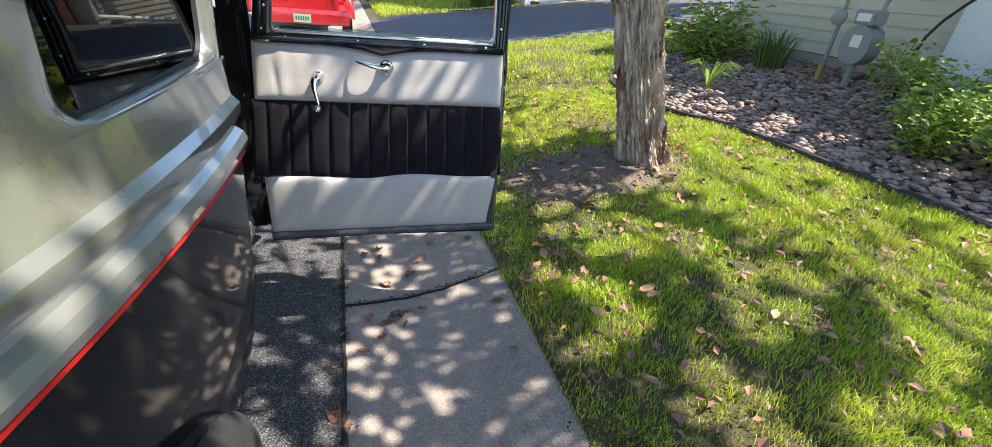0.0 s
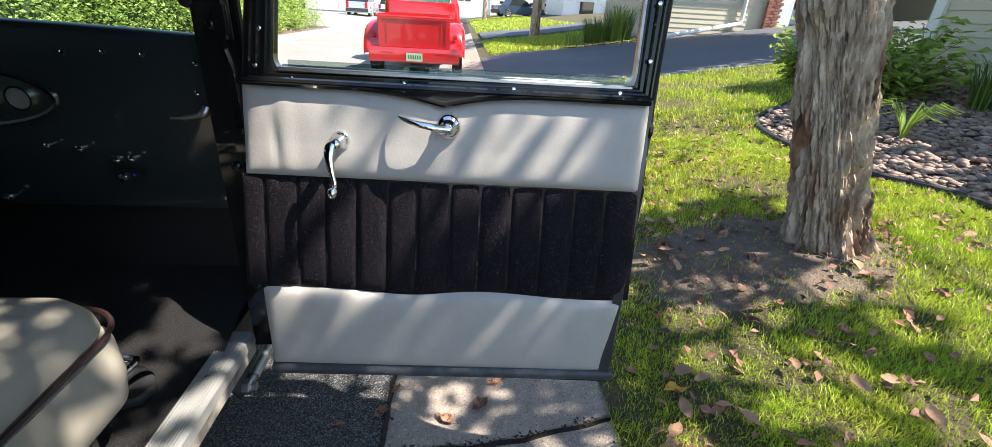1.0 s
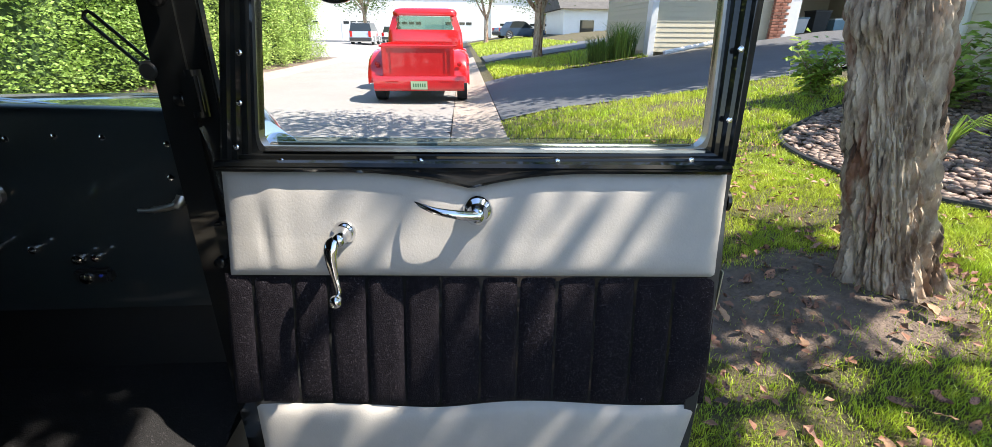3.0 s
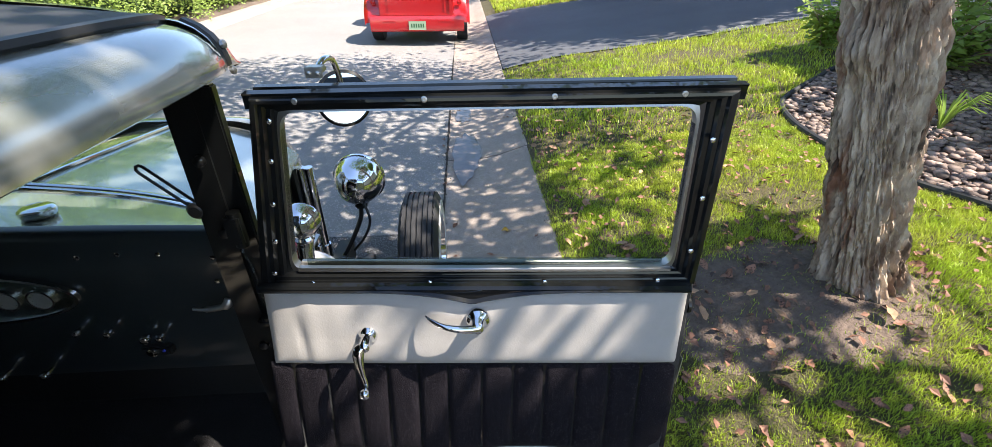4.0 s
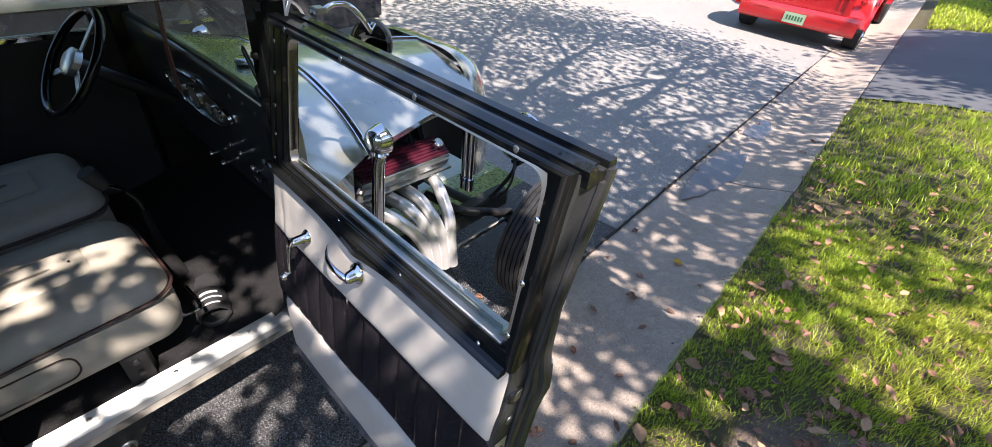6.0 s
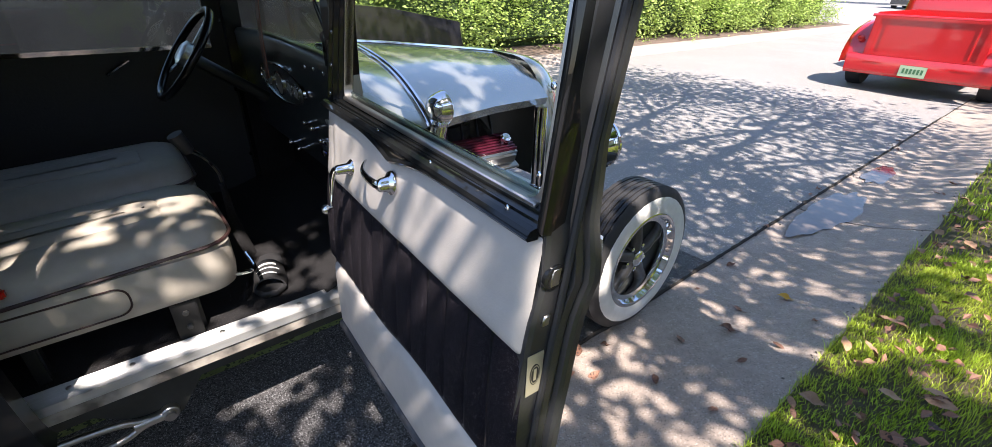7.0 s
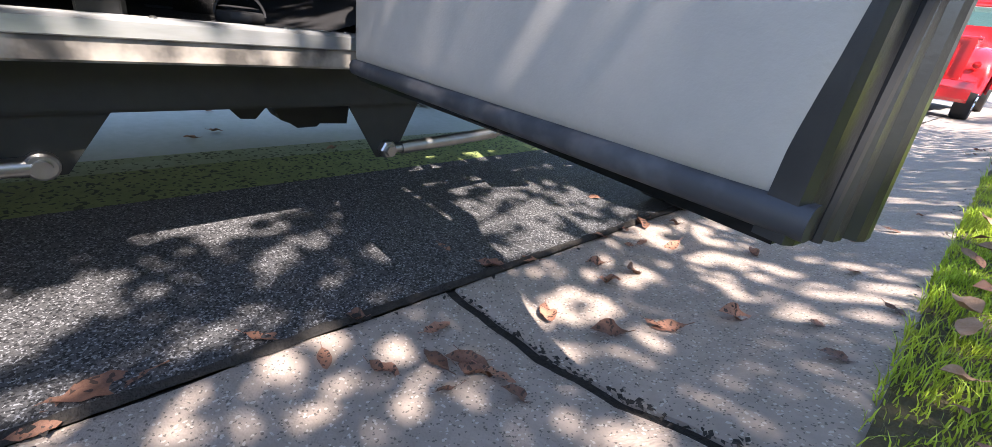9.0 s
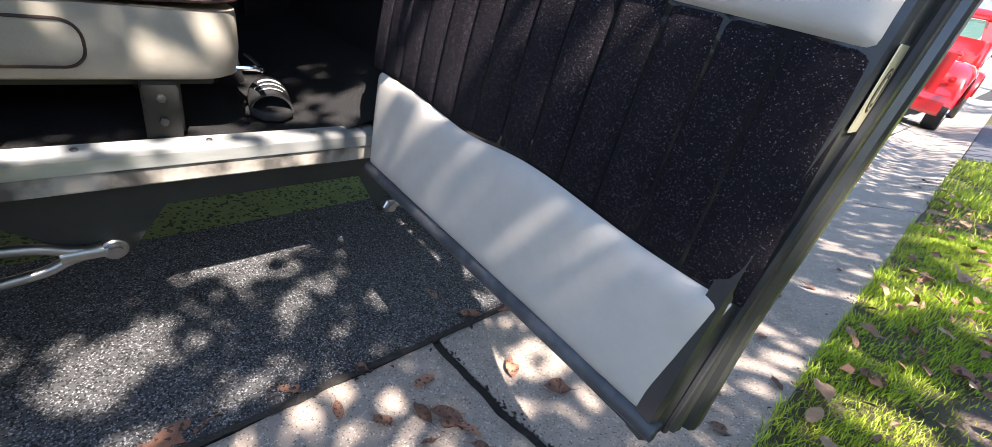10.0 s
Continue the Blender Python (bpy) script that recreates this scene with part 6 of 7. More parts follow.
tree("tree", 1.885, 2.575, 0.33, 0.150, 3.3, (1.9, 4.7, 5.6), (3.1, 3.3, 1.7), 680, 22, 0.10, "mature leaning tree with furrowed bark on the lawn", True, lean=-0.305, extra=(((-0.6, 4.9, 5.9), (2.3, 2.8, 0.9), 230, 18, 0.3),))

# unseen tall tree's gaps, set to place light: x0, x1, y0, y1, open share
OPEN = ((-1.4, -0.90, 1.70, 2.0, 0.08), (-0.62, -0.30, 0.5, 1.68, 0.44), (-0.30, -0.06, 0.5, 1.68, 0.10), (-0.06, 0.68, -0.5, 2.1, 0.08), (-0.06, 0.68, 2.1, 5.2, 0.18),
        (-1.30, -0.86, 1.0, 1.60, 0.14), (-1.16, -0.68, 1.50, 1.72, 0.30), (-1.30, -0.62, -1.3, 1.0, 0.15), (-0.66, -0.06, 1.88, 2.5, 0.52),
        (-1.4, -0.66, 1.88, 2.6, 0.42), (0.68, 1.45, 2.0, 3.25, 0.20), (0.68, 1.7, 3.25, 5.2, 0.78), (0.68, 1.7, -1.0, 5.2, 0.50), (2.50, 3.2, -1.0, 5.2, 0.30), (1.7, 2.50, -1.0, 5.2, 0.88))
# the same over the open door, whose plane runs aslant
OPEN_DOOR = ((-0.69, -0.36, 1.73, 1.79, 0.22), (-0.36, 0.42, 1.66, 1.79, 0.004), (-0.86, -0.36, 1.79, 1.855, 0.82), (-0.36, 0.19, 1.79, 1.855, 0.04), (-0.93, -0.46, 1.855, 1.93, 0.975), (-0.46, 0.07, 1.855, 1.93, 0.34))
CELL, GX0, GY0 = 0.006, -2.4, -1.3
gap_map = np.zeros((920, 1100), bool)
gi, gj = np.meshgrid(np.arange(-20, 21), np.arange(-20, 21), indexing="ij")
for k in range(18000):
    gx, gy = rng.uniform(-2.3, 3.0), rng.uniform(-1.2, 5.2)
    aslant = gy + 0.061 * (gx + 0.6)
    share = next((o[4] for o in OPEN_DOOR if o[0] <= gx < o[1] and o[2] <= aslant < o[3]), next((o[4] for o in OPEN if o[0] <= gx < o[1] and o[2] <= gy < o[3]), 0.22))
    lawn = gx > 0.68
    r = rng.uniform(0.045, 0.085) if lawn else rng.uniform(0.015, 0.032)
    patch = wob((gx, gy, 3), 2.6 if lawn else 4.2) + 0.5 * wob((gx, gy, 8), 6.0 if lawn else 9.0)
    push = min(1.0, max(0.0, 0.5 + 2.2 * patch)) * 2.0 if share < 0.75 else 1.0
    if rng.uniform() < -math.log(1 - share) / (3.1416 * r * r) / (18000 / 33.9) * push:
        ci, cj = int((gx - GX0) / CELL), int((gy - GY0) / CELL)
        st = rng.uniform(0.7, 1.4)
        hit = (gi * CELL * st) ** 2 + (gj * CELL / st) ** 2 < r * r
        ok = (ci + gi >= 0) & (ci + gi < 920) & (cj + gj >= 0) & (cj + gj < 1100) & hit
        gap_map[(ci + gi)[ok], (cj + gj)[ok]] = True


def crown_gaps(a, b):
    i, j = ((a - GX0) / CELL).astype(int), ((b - GY0) / CELL).astype(int)
    inside = (i >= 0) & (i < 920) & (j >= 0) & (j < 1100)
    return inside & gap_map[np.clip(i, 0, 919), np.clip(j, 0, 1099)]


# crown laid out along the sun's slant, above the ground it has to shade
pz_ = rng.uniform(4.2, 4.85, 130000)
crown_pts = np.stack([rng.uniform(-2.35, 3.05, 130000) + pz_ * SUN.x / SUN.z, rng.uniform(-1.25, 5.25, 130000) + pz_ * SUN.y / SUN.z, pz_], 1)
edge_ = ((crown_pts[:, 0] - 3.65) / 2.9) ** 4 + ((crown_pts[:, 1] - 1.25) / 3.5) ** 4 < 1 + rng.normal(0, 0.12, 130000)
tree("tree", 4.3, -2.6, 0.66, 0.12, 3.4, (3.65, 1.25, 4.5), (2.6, 3.2, 0.3), 0, 0, 0.062, "tall leafy tree, unseen behind the viewer by the house, shaped to cast dappled shade", points=crown_pts[edge_], gaps=crown_gaps, stout=0.2)
# added out of view to block the sun over the driveway
tree("tree", 10.6, 9.2, 1.4, 0.2, 4.2, (8.0, 9.0, 7.4), (3.0, 2.4, 1.5), 1000, 30, 0.16, "unseen dense tree added behind the house to shade the driveway", clump=0.3)
tree("tree", 2.75, 18.3, 0.43, 0.17, 1.7, (2.75, 18.3, 4.4), (2.6, 2.6, 1.8), 340, 20, 0.14, "small tree beside the second driveway")
tree("tree", 2.15, 44.0, 0.38, 0.19, 2.2, (2.15, 44.0, 5.2), (2.4, 2.4, 1.6), 220, 20, 0.18, "small tree further along the street")

# grass: upright blades
def blades(name, n, xr, yr, h, w, keep, label):
    x = rng.uniform(*xr, n)
    y = rng.uniform(*yr, n)
    ok = np.array([keep(a, b) for a, b in zip(x, y)]) > rng.uniform(0, 1, n)
    x, y = x[ok], y[ok]
    n = len(x)
    z = np.interp(x, GX, GZ)
    tuft = np.array([noise.noise(Vector((a * 1.7, b * 1.7, 0))) for a, b in zip(x, y)])
    fine = np.array([noise.noise(Vector((a * 8, b * 8, 3))) for a, b in zip(x, y)])
    hh = h * rng.uniform(0.45, 1.15, n) * (1 + 0.55 * tuft + 0.7 * fine)
    a = rng.uniform(0, 2 * np.pi, n)
    lean = rng.uniform(0.15, 1.1, n) * hh
    b = rng.uniform(0, 2 * np.pi, n)
    dx, dy = np.cos(a) * w / 2, np.sin(a) * w / 2
    lx, ly = np.cos(b) * lean, np.sin(b) * lean
    vs = np.empty((n, 5, 3))
    vs[:, 0] = np.stack([x - dx, y - dy, z - 0.005], 1)
    vs[:, 1] = np.stack([x + dx, y + dy, z - 0.005], 1)
    vs[:, 2] = np.stack([x + dx * 0.8 + lx * 0.35, y + dy * 0.8 + ly * 0.35, z + hh * 0.6], 1)
    vs[:, 3] = np.stack([x - dx * 0.8 + lx * 0.35, y - dy * 0.8 + ly * 0.35, z + hh * 0.6], 1)
    vs[:, 4] = np.stack([x + lx, y + ly, z + hh], 1)
    f = np.arange(n * 5).reshape(n, 5)
    faces = f[:, [0, 1, 2, 3]].tolist() + f[:, [3, 2, 4]].tolist()
    return raw(name, vs.reshape(-1, 3).tolist(), faces, GRASS, label, "grass", "stuff")


def bed_x(y):
    """The lawn side of the stone bed."""
    return float(np.interp(y, (-4, 1.1, 2.85, 3.1, 3.7, 4.3, 4.8, 5.2, 5.4, 5.65), (2.92, 2.87, 2.83, 2.70, 2.58, 2.61, 2.85, 3.4, 3.75, 5.3)))


def turf_keep(x, y):
    d = math.hypot((x - 1.50) / 1.0, (y - 2.48) / 0.72)
    k = 0.12 + 0.88 * min(1, max(0, (d - 0.42) / 0.35))
    k *= min(1, max(0.12, 0.68 + 0.9 * wob((x, y, 0), 1.4))) * min(1, max(0.25, 0.75 + 1.3 * wob((x, y, 4), 7.0)))
    if y < 5.65 and x > bed_x(y) - 0.03:
        return 0
    return k * min(1.0, 0.55 + max(0.0, x - 0.64 + 0.10 * wob((x, y, 9), 3.0)) * 3.2)


blades("grass", 440000, (0.635, 3.05), (0.1, 4.4), 0.031, 0.0027, turf_keep, "mown green lawn grass, thin under the tree")
blades("grass", 60000, (0.64, 4.9), (4.4, 7.55), 0.055, 0.006, turf_keep, "mown green lawn grass towards the driveway")
blades("grass", 12000, (0.9, 4.8), (13.0, 18.4), 0.08, 0.018, lambda x, y: 0.9, "lawn grass beyond the driveway")
blades("grass", 9000, (0.9, 5.5), (23.6, 50), 0.10, 0.04, lambda x, y: 0.9, "lawn grass far along the street")

# bare soil round the trunk, and a film of water in the gutter
bm = bmesh.new()


def soil_pt(u, v):
    a, r = 2 * math.pi * u, v
    k = 1 + 0.22 * wob((math.cos(a), math.sin(a), 2), 1.6)
    x, y = 1.52 + 0.66 * r * k * math.cos(a), 2.50 + 0.42 * r * k * math.sin(a)
    return V(x, y, gz(x) + 0.016 * (1 - r ** 4) - 0.004 + 0.010 * wob((x * 6, y * 6, 0), 1))


sheet(bm, 60, 14, soil_pt)
solo("bare_soil", bm, SOIL, "bare trodden soil round the trunk", "ground", "structure")
WATER = mat("shallow_water", (0.15, 0.125, 0.11), (0.09, 0.075, 0.065), 0.05, scale=8, coarse=3, bump=0.05, bscale=14, depth=0.002, spec=0.4)
for px_, py_, rx_, ry_, zp in ((0.12, 4.90, 0.13, 0.52, 0.0120), (0.10, 6.05, 0.09, 0.30, 0.0045)):
    bm = bmesh.new()

    def pool(u, v):
        a = 2 * math.pi * u
        k = v * (1 + 0.45 * wob((math.cos(a) * 1.3, math.sin(a) * 1.3, py_), 1.7))
        return V(px_ + rx_ * k * math.cos(a), py_ + ry_ * k * math.sin(a), zp)

    sheet(bm, 48, 6, pool)
    solo("puddle", bm, WATER, "shallow puddle in the gutter reflecting blue sky", "puddle", group="puddles")

# stone bed, its edging and shrubs
bm = bmesh.new()
line = bend([(bed_x(y), y, gz(bed_x(y)) + 0.02) for y in (-3, -1, 0, 0.8, 1.6, 2.4, 2.9, 3.2, 3.6, 4.0, 4.4, 4.8, 5.2, 5.4, 5.5, 5.64)], 4)
tube(bm, line, 0.024, 8)
solo("bed_edging", bm, RUBBER, "black plastic edging tube round the stone bed", "edging", "structure")
bm = bmesh.new()


def bed_pt(u, v):
    y = -4 + 9.64 * v
    x = bed_x(y) + (4.915 - bed_x(y)) * u
    return V(x, y, gz(x) + 0.008 + 0.006 * wob((x * 5, y * 5, 0), 1))


sheet(bm, 24, 120, bed_pt)
solo("stone_bed", bm, SOIL, "bare soil under the river stones", "ground", "structure")
ico = bmesh.new()
bmesh.ops.create_icosphere(ico, subdivisions=1, radius=1.0)
iv = np.array([v.co[:] for v in ico.verts])
fi = np.array([[v.index for v in f.verts] for f in ico.faces])
ico.free()
px, py = rng.uniform(2.55, 4.89, 12500), rng.uniform(0.3, 5.6, 12500)
ok = np.array([a > bed_x(b) + 0.03 for a, b in zip(px, py)])
px, py = px[ok], py[ok]
n = len(px)
sz = rng.uniform(0.014, 0.036, n)
ang = rng.uniform(0, 6.28, n)
sq = rng.uniform(0.35, 0.65, n)
el = rng.uniform(0.9, 1.5, n)
vv = iv[None] * (1 + rng.normal(0, 0.10, (n, len(iv), 1))) * np.stack([sz * el, sz, sz * sq], 1)[:, None]
ca, sa = np.cos(ang)[:, None], np.sin(ang)[:, None]
vv = np.stack([vv[..., 0] * ca - vv[..., 1] * sa, vv[..., 0] * sa + vv[..., 1] * ca, vv[..., 2]], -1)
pz = np.interp(px, GX, GZ) + 0.010 + rng.uniform(0, 0.022, n)
vv += np.stack([px, py, pz], 1)[:, None]
ff = (fi[None] + (np.arange(n) * len(iv))[:, None, None]).reshape(-1, 3)
raw("river_stones", vv.reshape(-1, 3).tolist(), ff.tolist(), STONE, "brown and grey river stones filling the bed", "stones", "stuff", True)


def shrub(x, y, r, h, n, size, label, material=SHRUB, stems=14, low=0.6):
    s = thing("shrub", label, "shrub", Matrix.Translation((x, y, gz(x))), "bed shrubs")
    bm = bmesh.new()
    pts = []
    for k in range(stems):
        a, q = rng.uniform(0, 6.28), rng.uniform(0.3, 1) * r
        e = V(math.cos(a) * q, math.sin(a) * q, h * rng.uniform(low, 1.0))
        line = bend([V(0, 0, -0.02), V(e.x * 0.35, e.y * 0.35, e.z * 0.55), e], 5)
        tube(bm, line, 0.005, 5)
        for _ in range(n // stems):
            p = line[int(rng.integers(2 if low < 0.5 else 3, len(line)))]
            pts.append([p.x + rng.normal(0, 0.05), p.y + rng.normal(0, 0.05), p.z + rng.normal(0, 0.05)])
    part("stem", bm, BARK, s)
    vs, fs = leaf_cloud(pts, size, 0.3, 0.5)
    me = bpy.data.meshes.new("foliage")
    me.from_pydata(vs, [], fs)
    me.materials.append(material)
    ob = new("foliage", me)
    ob.parent = s
    return s


shrub(4.15, 4.9, 0.54, 0.62, 1300, 0.11, "bright green leafy shrub by the stone bed", stems=34, low=0.22)
shrub(4.50, 5.05, 0.34, 0.62, 380, 0.10, "thin dark green shrub by the house wall", stems=16, low=0.3)
shrub(3.95, 6.0, 0.40, 0.6, 500, 0.10, "green shrub beside the house corner")
shrub(3.85, 2.25, 0.44, 0.50, 1300, 0.055, "low variegated shrub over the stones")
shrub(3.42, 1.92, 0.40, 0.42, 1300, 0.055, "low variegated shrub over the stones")
shrub(3.48, 1.42, 0.42, 0.46, 1300, 0.055, "low variegated shrub over the stones")
shrub(4.25, 1.7, 0.5, 0.55, 1000, 0.06, "low variegated shrub over the stones")
shrub(4.30, 2.92, 0.16, 0.50, 160, 0.07, "small leafy sapling beside the gas meter")


def upright(x, y, n, h, r, label, w=0.012, material=LEAF):
    """A stand of upright grass blades that bend over at their tips."""
    s = thing("ornamental_grass", label, "plant", Matrix.Translation((x, y, gz(x))))
    vs, fs = [], []
    for k in range(n):
        a, q = rng.uniform(0, 6.28), r * rng.uniform() ** 0.6
        o = V(q * math.cos(a), q * math.sin(a), 0)
        b = a + rng.normal(0, 0.6)
        d, l = V(math.cos(b), math.sin(b), 0), h * rng.uniform(0.6, 1.1)
        sd = V(-d.y, d.x, 0) * w / 2
        for p, z, t in ((0, 0, 1), (0.07, 0.5, 0.9), (0.20, 0.86, 0.7), (0.42, 1.0, 0.15)):
            c = o + d * p * l + V(0, 0, z * l)
            vs += [(c - sd * t)[:], (c + sd * t)[:]]
        i = len(vs) - 8
        fs += [(i + j, i + j + 1, i + j + 3, i + j + 2) for j in (0, 2, 4)]
    me = bpy.data.meshes.new("blade")
    me.from_pydata(vs, [], fs)
    me.materials.append(material)
    ob = new("blade", me)
    ob.parent = s
    return s


def spiky(x, y, n, h, label, w=0.02):
    s = thing("spiky_plant", label, "plant", Matrix.Translation((x, y, gz(x))))
    bm = bmesh.new()
    for k in range(n):
        a = rng.uniform(0, 6.28)
        l = h * rng.uniform(0.7, 1.1)
        d = V(math.cos(a), math.sin(a), 0)
        sd = V(-d.y, d.x, 0) * w / 2
        pts = [(0, 0), (0.18, 0.55), (0.42, 0.85), (0.75, 0.75)]
        rows = [[d * p * l - sd * (1 - i / 3.4), d * p * l + V(0, 0, 0), d * p * l + sd * (1 - i / 3.4)] for i, (p, q) in enumerate(pts)]
        rows = [[v + V(0, 0, q * l - (0.004 if j == 1 else 0)) for j, v in enumerate(r)] for r, (p, q) in zip(rows, pts)]
        skin(bm, rows, False, False)
    part("blade", bm, SHRUB, s)
    return s


upright(4.42, 4.25, 150, 0.40, 0.16, "dark green clump of fine grass in the stones", 0.010)
spiky(3.32, 3.82, 30, 0.34, "clump of bright green strap leaves in the stones")
bm = bmesh.new()
sheet(bm, 16, 12, lambda u, v: V(2.8 + 2.0 * u, 13.03 + 1.5 * v, gz(2.8 + 2.0 * u) + 0.03 + 0.02 * wob((u * 8, v * 8, 0), 1)))
solo("mulch_bed", bm, SOIL, "dark mulch bed at the house corner", "ground", "structure")
upright(3.1, 13.55, 90, 0.42, 0.22, "small strap-leaved clump beside the driveway", 0.02, SHRUB)
upright(3.7, 13.6, 380, 0.62, 0.36, "dark green mound of grass in the mulch bed")
upright(4.2, 13.45, 420, 0.85, 0.34, "tall ornamental grass against the house")

# gas meter
meter = thing("gas_meter", "grey gas meter with pipes on the siding wall", "meter", Matrix.Translation((4.36, 3.30, gz(4.36) - 0.03)))
bm = bmesh.new()
skin(bm, [[V(d, y, 0.42 + z) for y, z in rounded(-0.13, 0.13, -0.16, 0.16, 0.12, 6)] for d in (-0.08, 0.08)])
bmesh.ops.bevel(bm, geom=[e for e in bm.edges if len(e.link_faces) == 2 and e.calc_face_angle(0) > 1], offset=0.02, segments=2, affect="EDGES")
part("meter_body", bm, METER, meter, "rounded grey meter housing", 50)
bm = bmesh.new()
box(bm, (-0.09, -0.10, 0.58), (0.06, 0.10, 0.70), 0.015)
part("index_box", bm, METER, meter)
bm = bmesh.new()
box(bm, (-0.096, -0.06, 0.61), (-0.089, 0.06, 0.67))
part("index_window", bm, WHITE, meter, "pale index window")
bm = bmesh.new()
box(bm, (-0.086, -0.05, 0.40), (-0.0805, 0.04, 0.50))
part("label_plate", bm, WHITE, meter, "pale label with unreadable marks")
bm = bmesh.new()
tube(bm, [(0.02, 0.30, -0.02), (0.0, 0.28, 0.55), (0.0, 0.28, 0.80), (0.0, 0.10, 0.82)], 0.018, 10)
tube(bm, bend([(0.0, -0.08, 0.58), (0.0, -0.08, 0.80), (0.0, -0.2, 0.86), (0.15, -0.3, 0.86)], 4), 0.018, 10)
lathe(bm, [(0.05, 0), (0.07, 0.02), (0.07, 0.04), (0.04, 0.06)], axis((0, 0.28, 0.62), (-1, 0, 0)), 18)
part("pipe", bm, METER, meter)
bm = bmesh.new()
tube(bm, [(-0.02, 0.28, -0.02), (-0.02, 0.28, 0.22)], 0.022, 10)
part("yellow_sleeve", bm, mat("yellow_sleeve", (0.45, 0.33, 0.09), None, 0.6), meter)
bm = bmesh.new()
tube(bm, [(0.0, 0.0, -0.02), (0.0, 0.0, 0.27)], 0.03, 10)
part("post", bm, METER, meter)
bm = bmesh.new()
tube(bm, bend([(0.4, -0.55, 0.95), (0.05, -0.45, 0.55), (0.06, -0.42, -0.03)], 4), 0.012, 8)
part("conduit", bm, SATIN, meter)

# hedge over the road
hp = []
for k in range(1200):
    y = rng.uniform(2, 23.5)
    c = np.array([-7.2 + rng.normal(0, 0.5), y, 0.0])
    top_ = 4.1 + 0.6 * wob((0, y, 0), 0.6)
    face = rng.uniform(0, 1)
    q = np.array([-6.05 + 0.55 * wob((1, y, 0), 0.9) - 0.5 * face ** 3, y, 0.25 + top_ * rng.uniform(0, 1)]) if rng.uniform() < 0.75 else np.array([rng.uniform(-8, -6.3), y, 0.2 + top_ + rng.normal(0, 0.08)])
    hp += (q + rng.normal(0, (0.12, 0.22, 0.16), (105, 3))).tolist()
vs, fs = leaf_cloud(hp, 0.078, 0.4, 0.8)
hedge = thing("hedge", "tall clipped green hedge along the far side of the street", "hedge")
me = bpy.data.meshes.new("foliage")
me.from_pydata(vs, [], fs)
me.materials.append(HEDGE)
ob = new("foliage", me)
ob.parent = hedge
# dark box behind the leaves; its colour stands in for the inner shade
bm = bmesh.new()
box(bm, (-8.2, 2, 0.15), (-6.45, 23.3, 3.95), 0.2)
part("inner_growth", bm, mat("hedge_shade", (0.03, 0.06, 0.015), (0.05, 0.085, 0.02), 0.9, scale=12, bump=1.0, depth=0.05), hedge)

# ---- vehicles ----
TX, TY = -0.70, 10.16           # red pickup: middle and tailgate


